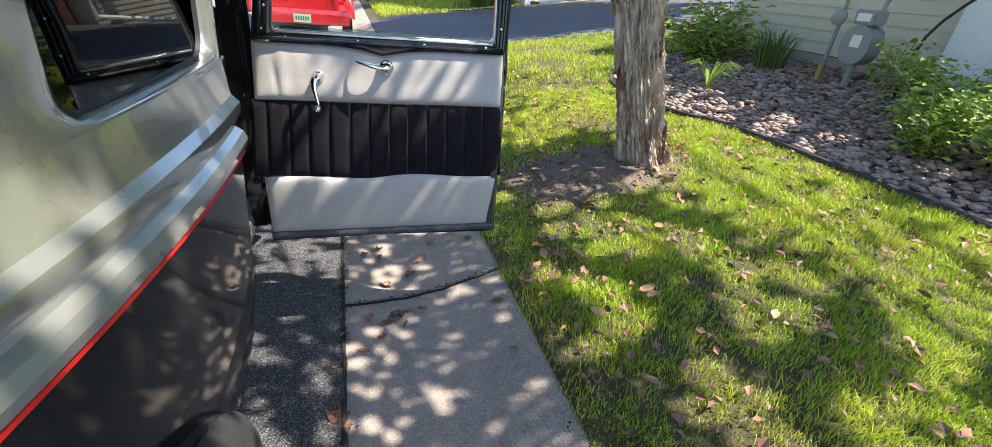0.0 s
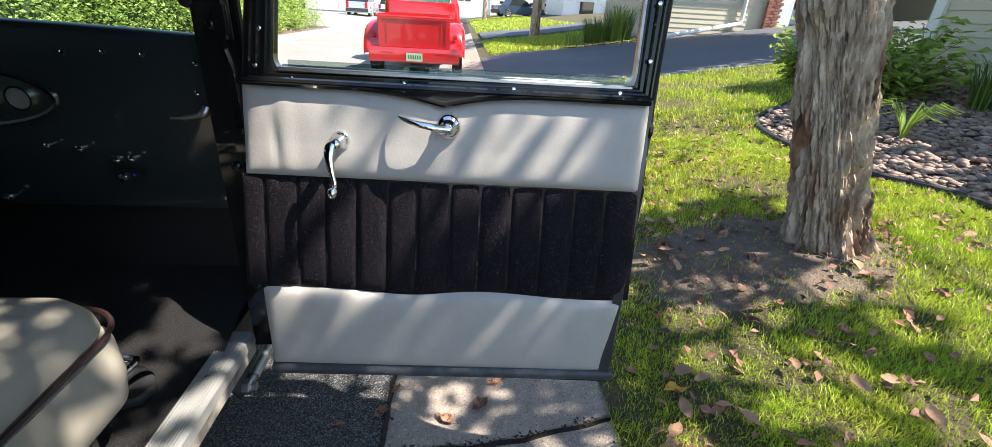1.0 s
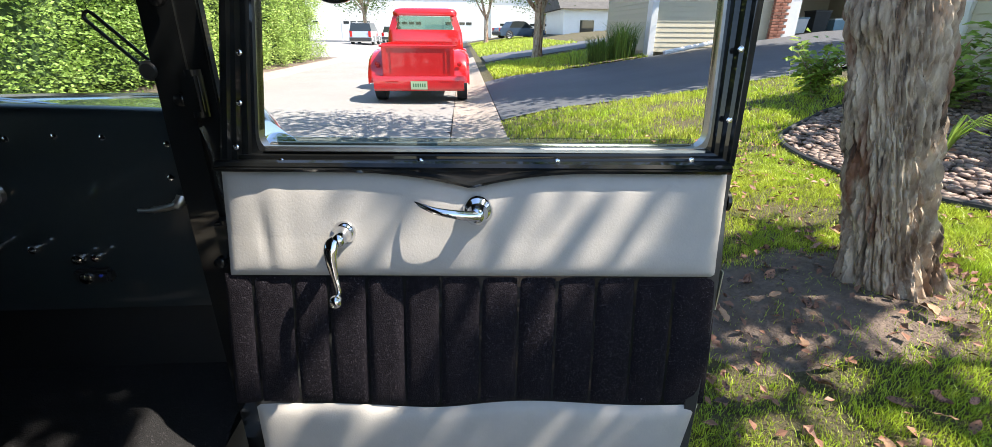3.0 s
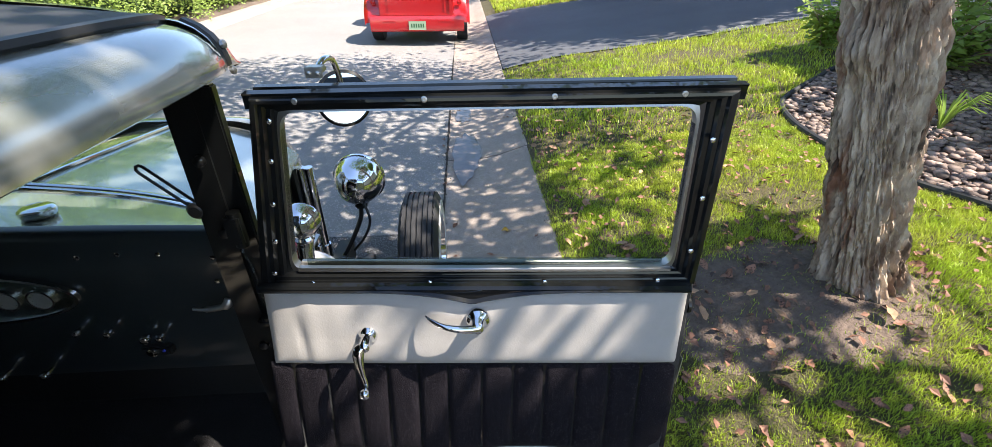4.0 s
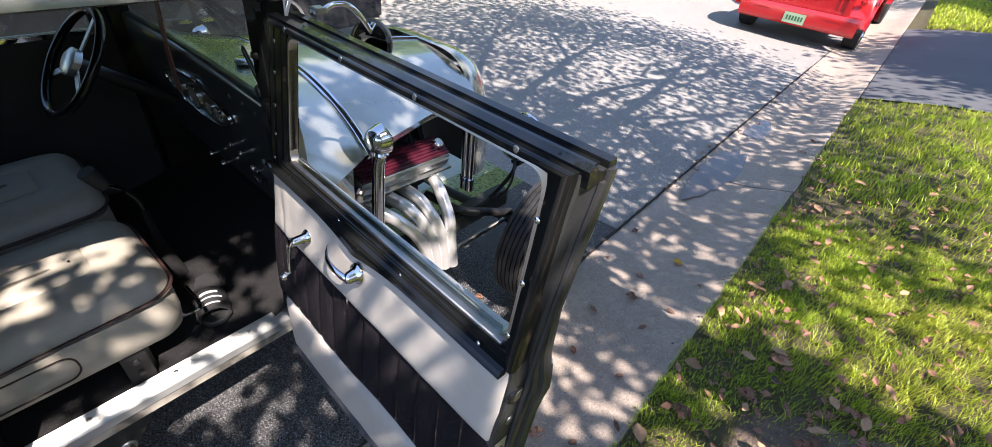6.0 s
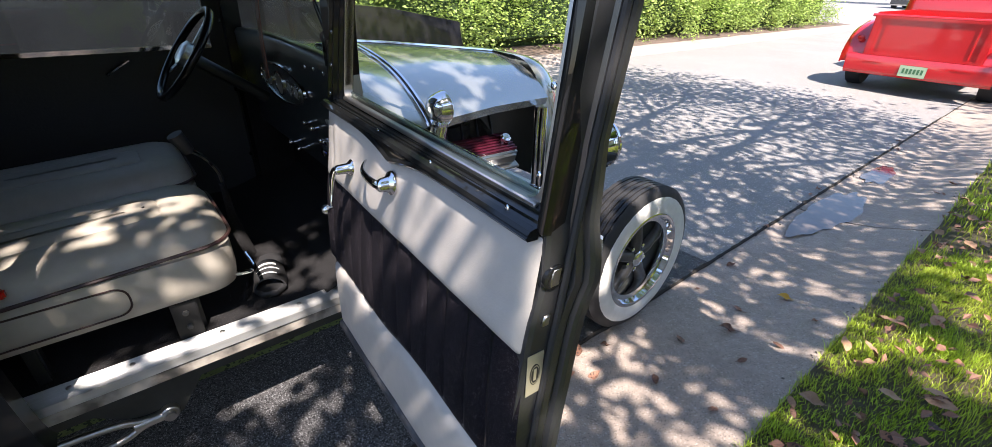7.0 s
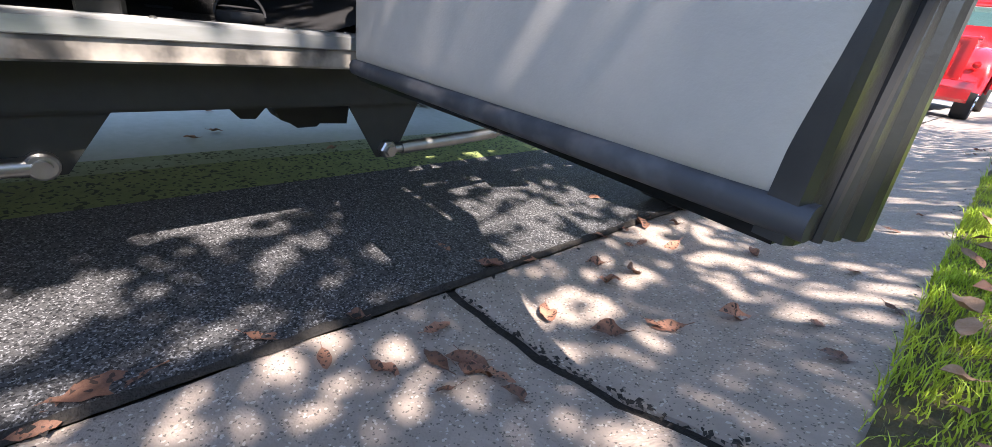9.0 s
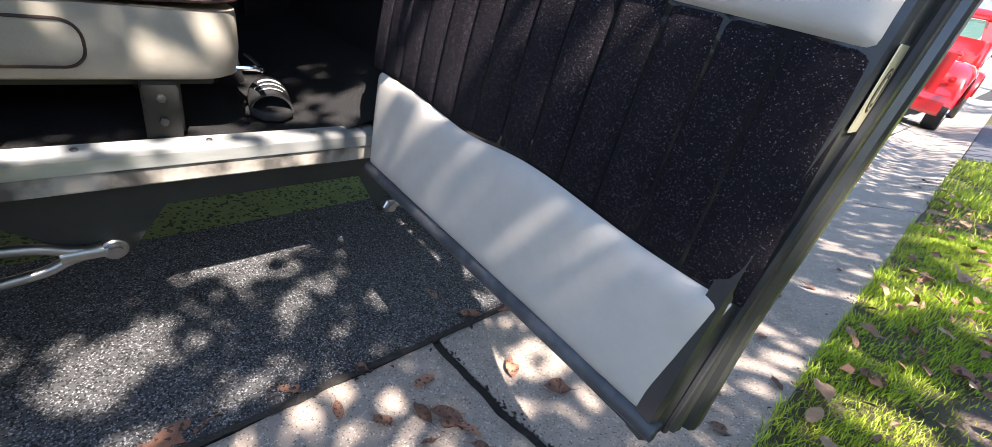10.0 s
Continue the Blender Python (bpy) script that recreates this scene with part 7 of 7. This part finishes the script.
def pickup():
    t = thing("pickup_truck", "glossy red vintage step-side pickup truck parked at the kerb", "truck", Matrix.Translation((TX, TY, 0.0)))
    b = bmesh.new()
    skin(b, [[V(-w, 0.0, z), V(w, 0.0, z), V(w, 0.05, z), V(-w, 0.05, z)] for z, w in ((0.52, 0.62), (1.02, 0.66))])
    for lo, hi in (((-0.66, -0.022, 0.50), (-0.575, 0.012, 1.03)), ((0.575, -0.022, 0.50), (0.66, 0.012, 1.03)), ((-0.575, -0.022, 0.50), (0.575, 0.012, 0.545)), ((-0.575, -0.018, 0.985), (0.575, 0.012, 1.03))):
        box(b, lo, hi, 0.010)
    tube(b, [(-0.70, 0.012, 1.035), (0.70, 0.012, 1.035)], 0.022, 12)
    for sx in (-1, 1):
        skin(b, [[V(sx * (x0 + dx), yy, zz) for dx, zz in ((0, 0.57), (0.016, 0.57), (0.016, 0.96), (0, 0.96))] for x0, yy in ((0.49, -0.012), (0.494, 0.002))])
    part("tailgate", b, RED, t, "red tailgate with an embossed panel")
    b = bmesh.new()
    for s in (-1, 1):
        box(b, (s * 0.64 - 0.02, 0.02, 0.56), (s * 0.64 + 0.02, 2.0, 1.08), 0.01)
    box(b, (-0.64, 0.02, 0.55), (0.64, 2.0, 0.60))
    box(b, (-0.64, 1.97, 0.55), (0.64, 2.0, 1.08))
    part("cargo_bed", b, RED, t)
    for s in (-1, 1):
        b = bmesh.new()
        rings = []
        for k in range(15):
            a = math.pi * k / 14
            y, z = 0.62 - 0.60 * math.cos(a), 0.40 + 0.56 * math.sin(a) ** 0.8
            rings.append([V(s * 0.66, y, z), V(s * 0.74, y, z + 0.012), V(s * 0.86, y, z - 0.015), V(s * 0.935, y, z - 0.07 * math.sin(a) - 0.02), V(s * 0.945, y + 0.0, z - 0.12 * math.sin(a) - 0.04)])
        skin(b, rings, False, False)
        r2 = [[r[-1], V(s * 0.92, r[-1].y, r[-1].z)] for r in rings]
        skin(b, r2, False, False)
        part("rear_fender", b, RED, t, "rounded red rear fender", 60)
        b = bmesh.new()
        lathe(b, [(0.19, -0.10), (0.33, -0.10), (0.345, -0.07), (0.345, 0.07), (0.33, 0.10), (0.20, 0.09), (0.17, 0.02)], axis((s * 0.80, 0.66, 0.34), (s, 0, 0)), 36)
        tw = part("wheel", b, RUBBER, t, "black tyre")
        b = bmesh.new()
        lathe(b, [(0.20, 0.085), (0.19, 0.10), (0.15, 0.04), (0.02, 0.05)], axis((s * 0.80, 0.66, 0.34), (s, 0, 0)), 28)
        part("rim", b, CHROME, tw)
        b = bmesh.new()
        lathe(b, [(0.19, -0.09), (0.33, -0.09), (0.345, -0.07), (0.345, 0.07), (0.33, 0.09), (0.20, 0.09), (0.05, 0.06)], axis((s * 0.80, 3.85, 0.34), (s, 0, 0)), 36)
        part("wheel", b, RUBBER, t, "black tyre")
        b = bmesh.new()
        lathe(b, [(0.045, 0), (0.045, 0.02), (0.02, 0.03)], axis((s * 0.76, 0.05, 0.72), (0, -1, 0)), 16)
        part("tail_lamp", b, LAMP_RED, t)
    b = bmesh.new()
    skin(b, [[V(x, y, z) for y, z in ((0.02, 0.515), (-0.03, 0.505), (-0.05, 0.42), (-0.04, 0.28), (0.0, 0.24), (0.06, 0.26))] for x in (-0.84, -0.80, 0.80, 0.84)])
    part("roll_pan", b, RED, t, "smooth red roll pan below the tailgate")
    for sx in (-1, 1):
        b = bmesh.new()
        box(b, (sx * 0.50 - 0.115, -0.052, 0.405), (sx * 0.50 + 0.115, -0.040, 0.428), 0.004)
        part("slot_lamp", b, LAMP_RED, t, "thin red slot lamp")
    b = bmesh.new()
    box(b, (-0.155, -0.056, 0.27), (0.155, -0.049, 0.42), 0.004)
    pl = part("number_plate", b, PLATE, t, "green number plate with dark bars")
    b = bmesh.new()
    for k in range(6):
        box(b, (-0.115 + 0.042 * k, -0.059, 0.315), (-0.09 + 0.042 * k, -0.0565, 0.38))
    part("plate_bars", b, mat("plate_ink", (0.05, 0.16, 0.07), None, 0.5, bump=0), pl)
    # cab
    b = bmesh.new()
    secs = [(0.55, 0.80, 2.05, 3.35), (0.95, 0.84, 2.02, 3.40), (1.25, 0.82, 2.03, 3.38), (1.32, 0.79, 2.05, 3.32)]
    skin(b, [[V(x, y, z) for x, y in rounded(-w, w, y0, y1, 0.12, 5)] for z, w, y0, y1 in secs])
    part("cab", b, RED, t, "red cab", 60)
    b = bmesh.new()
    skin(b, [[V(x, y, z) for x, y in rounded(-w, w, y0, y1, 0.14, 5)] for z, w, y0, y1 in ((1.60, 0.70, 2.13, 3.0), (1.67, 0.71, 2.12, 3.02), (1.74, 0.66, 2.18, 2.95), (1.77, 0.52, 2.32, 2.8))])
    part("cab_roof", b, RED, t, "rounded red cab roof", 60)
    for s in (-1, 1):
        b = bmesh.new()
        skin(b, [[V(s * x, y, z) for x, y in ((w - 0.15, y0 + 0.0), (w, y0 + 0.06), (w, y0 + 0.14), (w - 0.14, y0 + 0.10))] for z, w, y0 in ((1.30, 0.80, 2.05), (1.60, 0.70, 2.13))])
        part("cab_pillar", b, RED, t)
        b = bmesh.new()
        skin(b, [[V(s * x, y, z) for x, y in ((w - 0.05, y0 - 0.05), (w, y0 - 0.05), (w, y0), (w - 0.05, y0))] for z, w, y0 in ((1.30, 0.79, 3.30), (1.60, 0.70, 3.0))])
        part("cab_pillar", b, RED, t)
    b = bmesh.new()
    skin(b, [[V(x, y, z) for x, z in rounded(-0.62, 0.62, 1.31, 1.59, 0.06, 4)] for y in (2.10, 2.106)])
    o = part("rear_window", b, glass("green_tinted_glass", (0.42, 0.58, 0.53)), t)
    o.visible_shadow = False
    b = bmesh.new()
    skin(b, [[V(x, y, z) for x, y in rounded(-w, w, 3.3, 4.6, 0.2, 5)] for z, w in ((0.55, 0.62), (1.0, 0.60), (1.12, 0.45))])
    for s in (-1, 1):
        skin(b, [[V(s * (0.6 + 0.32 * math.sin(math.pi * q / 8)), 3.85 - 0.6 * math.cos(math.pi * k / 10), 0.42 + 0.5 * math.sin(math.pi * k / 10) * (0.6 + 0.4 * math.cos(math.pi * q / 16))) for q in range(6)] for k in range(11)], False, False)
    part("front_body", b, RED, t, "", 60)
    b = bmesh.new()
    box(b, (-0.6, 0.1, 0.30), (0.6, 4.4, 0.5), 0.02)
    part("chassis", b, UNDER, t)
    b = bmesh.new()
    box(b, (-0.6, 2.5, 0.95), (0.6, 2.65, 1.25), 0.05)
    part("bench_seat", b, DARK, t)
    return t


pickup()


def saloon(x, y, z, turn, paint, length, width, height, label, wagon=True):
    """A parked car: body shell, windows, lamps and wheels."""
    t = thing("parked_car", label, "car", pose(x, y, z, 0, 0, turn), "parked cars")
    hl, hw = length / 2, width / 2
    b = bmesh.new()
    out = [(-hl, 0.35), (-hl + 0.02, 0.75), (-hl + 0.12, 0.62 * height), (0.1 * hl if not wagon else 0.15 * hl, 0.63 * height), (0.62 * hl, 0.58 * height), (0.97 * hl, 0.50 * height), (hl, 0.40), (0.98 * hl, 0.25), (-0.97 * hl, 0.25)]
    skin(b, [[V(a, w, c) for a, c in [(p * k, q) for p, q in out]] for w, k in ((-hw, 0.97), (-hw * 0.92, 1.0), (hw * 0.92, 1.0), (hw, 0.97))])
    part("body", b, paint, t, "", 30)
    b = bmesh.new()
    cab_ = [(-hl + (0.15 if wagon else 0.9), 0.62 * height), (-hl + (0.35 if wagon else 1.3), 0.97 * height), (-0.2 * hl, height), (0.12 * hl, 0.97 * height), (0.45 * hl, 0.62 * height)]
    skin(b, [[V(a, w * k, c) for (a, c), k in zip(cab_, (1, 0.85, 0.84, 0.85, 1))] for w in (-hw * 0.95, hw * 0.95)])
    part("window", b, TINTED, t)
    b = bmesh.new()
    sl = [(-hl + (0.36 if wagon else 1.32), 0.965 * height), (-0.2 * hl, height * 1.0), (0.12 * hl, 0.97 * height)]
    skin(b, [[V(a, w * 0.85, c + d) for a, c in sl] for w in (-hw * 0.97, -hw * 0.5, hw * 0.5, hw * 0.97) for d in (0.02,)], False, False)
    part("roof", b, paint, t)
    for sx in (-0.60, 0.54):
        for s in (-1, 1):
            b = bmesh.new()
            lathe(b, [(0.22, -0.1), (0.34, -0.1), (0.36, -0.06), (0.36, 0.06), (0.34, 0.1), (0.24, 0.09)], axis((sx * hl, s * (hw - 0.09), 0.36), (0, s, 0)), 32)
            w_ = part("wheel", b, RUBBER, t)
            b = bmesh.new()
            lathe(b, [(0.245, 0.085), (0.235, 0.105), (0.215, 0.09), (0.21, 0.03)], axis((sx * hl, s * (hw - 0.09), 0.36), (0, s, 0)), 32)
            W = axis((sx * hl, s * (hw - 0.09), 0.36), (0, s, 0))
            for k in range(5):
                for dd in (-0.18, 0.18):
                    box(b, (0.02, -0.018, 0.088), (0.22, 0.018, 0.108), 0.004, 1, W @ pose(0, 0, 0, 0, 0, 72 * k + 40 * dd))
            part("rim", b, ALLOY, w_)
    for s in (-1, 1):
        b = bmesh.new()
        box(b, (-hl - 0.01, s * hw * 0.80 - 0.1, 0.62), (-hl + 0.06, s * hw * 0.80 + 0.1, 0.62 * height), 0.01)
        part("tail_lamp", b, LAMP_RED, t)
    b = bmesh.new()
    box(b, (-hl - 0.05, -hw * 0.95, 0.32), (-hl + 0.1, hw * 0.95, 0.58), 0.03)
    part("bumper", b, BUMPER, t)
    b = bmesh.new()
    box(b, (hl - 0.08, -hw * 0.95, 0.28), (hl + 0.06, hw * 0.95, 0.52), 0.03)
    part("bumper", b, BUMPER, t)
    return t


saloon(-4.62, 2.15, 0.02, 90, CARBLACK, 4.9, 1.95, 1.85, "black sport utility car parked across the street")
saloon(-8.1, 44.5, 0.22, 90, CARSILVER, 4.6, 1.85, 1.7, "silver sport utility car parked far along the street")
saloon(-6.9, 53.0, 0.2, 90, mat("white_car_paint", (0.7, 0.7, 0.7), None, 0.3, bump=0, coat=1.0), 4.6, 1.8, 1.55, "white car parked far along the street", False)
saloon(5.2, 46.0, 0.75, 20, CARBLUE, 4.5, 1.8, 1.45, "dark blue car on a far driveway", False)

# far houses that close the street
for x, y, w, h in ((-12, 62, 30, 8.0), (14, 68, 20, 8.0), (12, 40, 8, 4.2), (-20, 30, 9, 4.4), (18, 62, 12, 4.5)):
    hs = thing("house", "pale siding house far along the street", "house", Matrix.Translation((x, y, 0.0)), "far houses")
    b = bmesh.new()
    box(b, (-w / 2, 0, 0), (w / 2, 8, h - 1.2))
    part("wall", b, WHITE, hs)
    b = bmesh.new()
    skin(b, [[V(s * (w / 2 + 0.4), yy, zz) for yy, zz in ((-0.5, h - 1.2), (4, h + 1.2), (8.5, h - 1.2))] for s in (-1, 1)])
    part("roof", b, ROOFING, hs)
    if h > 6:
        for k in range(5):
            b = bmesh.new()
            xx = -w / 2 + 0.9 + w / 5 * k
            box(b, (xx, -0.05, 0.2), (xx + 3.6, 0.02, 2.6), 0.02)
            gd = part("garage_door", b, WHITE, hs)
            for q in range(4):
                b = bmesh.new()
                box(b, (xx + 0.25 + 0.82 * q, -0.07, 2.05), (xx + 0.9 + 0.82 * q, -0.045, 2.35), 0.01)
                part("pane", b, TINTED, gd)
    for k in range(int(w // 3) if h < 6 else 0):
        b = bmesh.new()
        xx = -w / 2 + 1.2 + 3 * k
        box(b, (xx, -0.06, 1.0), (xx + 1.3, 0.02, 2.3), 0.02)
        wi = part("window", b, WHITE, hs)
        b = bmesh.new()
        box(b, (xx + 0.1, -0.075, 1.1), (xx + 1.2, -0.055, 2.2))
        part("pane", b, TINTED, wi)
tree("tree", -9.5, 52, 0.3, 0.2, 3.0, (-9.5, 52, 6.0), (3.5, 3.0, 2.8), 320, 18, 0.25, "leafy tree at the end of the street", clump=0.5)
tree("tree", 9.0, 56, 0.8, 0.2, 3.0, (9.0, 56, 6.0), (3.5, 3.0, 2.8), 320, 18, 0.25, "leafy tree at the end of the street", clump=0.5)

# ---- fallen leaves ----
def leaf_mesh(name, curl, w, material):
    b = bmesh.new()

    def fn(u, v):
        x = (v - 0.5)
        half = w * math.sin(math.pi * v) ** 0.8
        y = (2 * u - 1) * half
        return V(y, x, curl * (4 * y * y + 0.5 * x * x) + 0.10 * math.sin(9 * x + 5 * y) * curl + 0.030 * math.sin(17 * x + 4 * (y > 0)) * abs(2 * u - 1))

    sheet(b, 4, 8, fn)
    tube(b, [V(0, -0.5, curl * 0.12), V(0.02, -0.72, curl * 0.3)], 0.012, 4)
    bmesh.ops.remove_doubles(b, verts=b.verts, dist=1e-5)
    return finish(b, name, material, 60)


LM = [leaf_mesh("fallen_leaf", c, w, DRY) for c, w in ((0.25, 0.24), (0.4, 0.20), (0.6, 0.28), (0.15, 0.22), (0.9, 0.24))]
LT = [leaf_mesh("fallen_leaf", c, w, TAN) for c, w in ((0.3, 0.24), (0.5, 0.30), (0.2, 0.27))]
LY = leaf_mesh("fallen_leaf", 0.6, 0.26, YELLOW)


def fallen(x, y, size, mesh, lift=0.004, tilt=12, label="curled reddish-brown fallen leaf", group="fallen leaves"):
    o = tagged(new("fallen_leaf", mesh), label, "leaf", group)
    o.matrix_basis = pose(x, y, gz(x) + lift, rng.normal(0, tilt), rng.normal(0, tilt), rng.uniform(0, 360)) @ Matrix.Diagonal((size, size, size, 1))
    return o


for x, y in ((0.149, 1.641), (0.214, 1.659), (0.17, 1.65), (0.19, 1.63), (0.052, 1.655), (0.096, 1.517), (0.274, 1.65), (0.253, 1.917), (0.122, 1.875), (0.14, 1.865), (0.052, 2.148), (0.129, 2.201), (0.322, 2.02), (0.3, 2.01), (0.388, 2.165), (0.442, 2.925), (-0.077, 1.395), (0.02, 1.452), (-0.206, 1.859), (0.103, 2.448), (0.127, 2.105), (0.123, 1.601), (0.193, 1.571), (0.27, 2.606), (0.575, 2.084), (-0.265, 2.556), (-0.087, 1.122), (-0.07, 1.9), (-0.05, 2), (-0.04, 2.3), (-0.03, 2.5), (0.02, 2.62), (0.2, 2.9), (0.5, 3.1), (0.25, 3.3)):
    fallen(x, y, rng.uniform(0.045, 0.075), LM[int(rng.integers(5))], 0.006)
fallen(-0.088, 1.182, 0.11, LM[3], 0.008, 4, "large orange-brown leaf beside the gutter joint")
fallen(0.301, 3.101, 0.08, LM[2], 0.01, 10, "orange-brown leaf on the concrete")
for k in range(36):
    fallen(rng.uniform(-0.10, 0.05) if k % 2 else rng.uniform(0.5, 0.66), rng.uniform(0.2, 7.5), rng.uniform(0.03, 0.065), LM[int(rng.integers(5))], 0.006)
for k in range(80):
    x = 0.68 + 2.2 * rng.uniform() ** 1.3
    y = rng.uniform(0.3, 4.6)
    fallen(x, y, rng.uniform(0.034, 0.066), LM[int(rng.integers(5))], 0.044, 25, "curled brown leaf fallen on the grass")
for k in range(95):
    x, y = 0.67 + 1.2 * rng.uniform() ** 1.7, rng.uniform(0.9, 5.5)
    fallen(x, y, rng.uniform(0.045, 0.082), LT[k % 3], 0.047, 14, "dry tan leaf fallen on the grass")
for k in range(62):
    a, r = rng.uniform(0, 6.28), rng.uniform(0.22, 0.95)
    fallen(1.7 + r * math.cos(a), 2.45 + 0.7 * r * math.sin(a), rng.uniform(0.045, 0.085), LM[int(rng.integers(5))], 0.02, 20, "curled brown leaf on bare soil round the trunk")
for x, y in ((-1.70, 1.68), (-1.38, 1.635), (-1.31, 1.54), (-1.06, 1.95)):
    fallen(x, y, 0.05, LT[1], 0.012, 10, "pale dry leaf on the asphalt beyond the car")
fallen(0.835, 1.775, 0.085, LY, 0.04, 10, "bright yellow fallen leaf on the grass")
fallen(0.362, 3.53, 0.075, LY, 0.008, 6, "bright yellow fallen leaf on the concrete")

# crumbs of leaf and grit along the gutter joint and the kerb
gp_ = []
for k in range(900):
    y = rng.uniform(0.0, 8.0)
    x = -0.06 + rng.normal(0, 0.022) if k % 3 else rng.uniform(0.60, 0.70)
    if wob((x * 3, y, 6), 2.2) > -0.1:
        gp_.append([x, y, gz(x) + 0.006])
for k in range(120):
    x = rng.uniform(0.0, 0.6)
    gp_.append([x, 1.762 + rng.normal(0, 0.008), gz(x) + 0.004])
vs, fs = leaf_cloud(gp_, 0.013, 0.2, 0.4)
raw("gutter_litter", vs, fs, GRIME, "crumbled dead leaves and grit along the gutter joint", "litter", "stuff")
gp_ = []
for k in range(1300):
    x, y = 0.70 + 2.1 * rng.uniform(), rng.uniform(0.2, 5.0)
    if x < bed_x(y) - 0.05:
        gp_.append([x, y, gz(x) + 0.03])
for k in range(1100):
    y = rng.uniform(1.0, 5.4)
    x = 4.88 - 1.7 * rng.uniform() ** 1.8
    if x > bed_x(y) + 0.05:
        gp_.append([x, y, gz(x) + rng.uniform(0.03, 0.05)])
vs, fs = leaf_cloud(gp_, 0.042, 0.3, 0.5)
raw("leaf_litter", vs, fs, DRY, "small dead leaves scattered over grass and stones", "litter", "stuff")
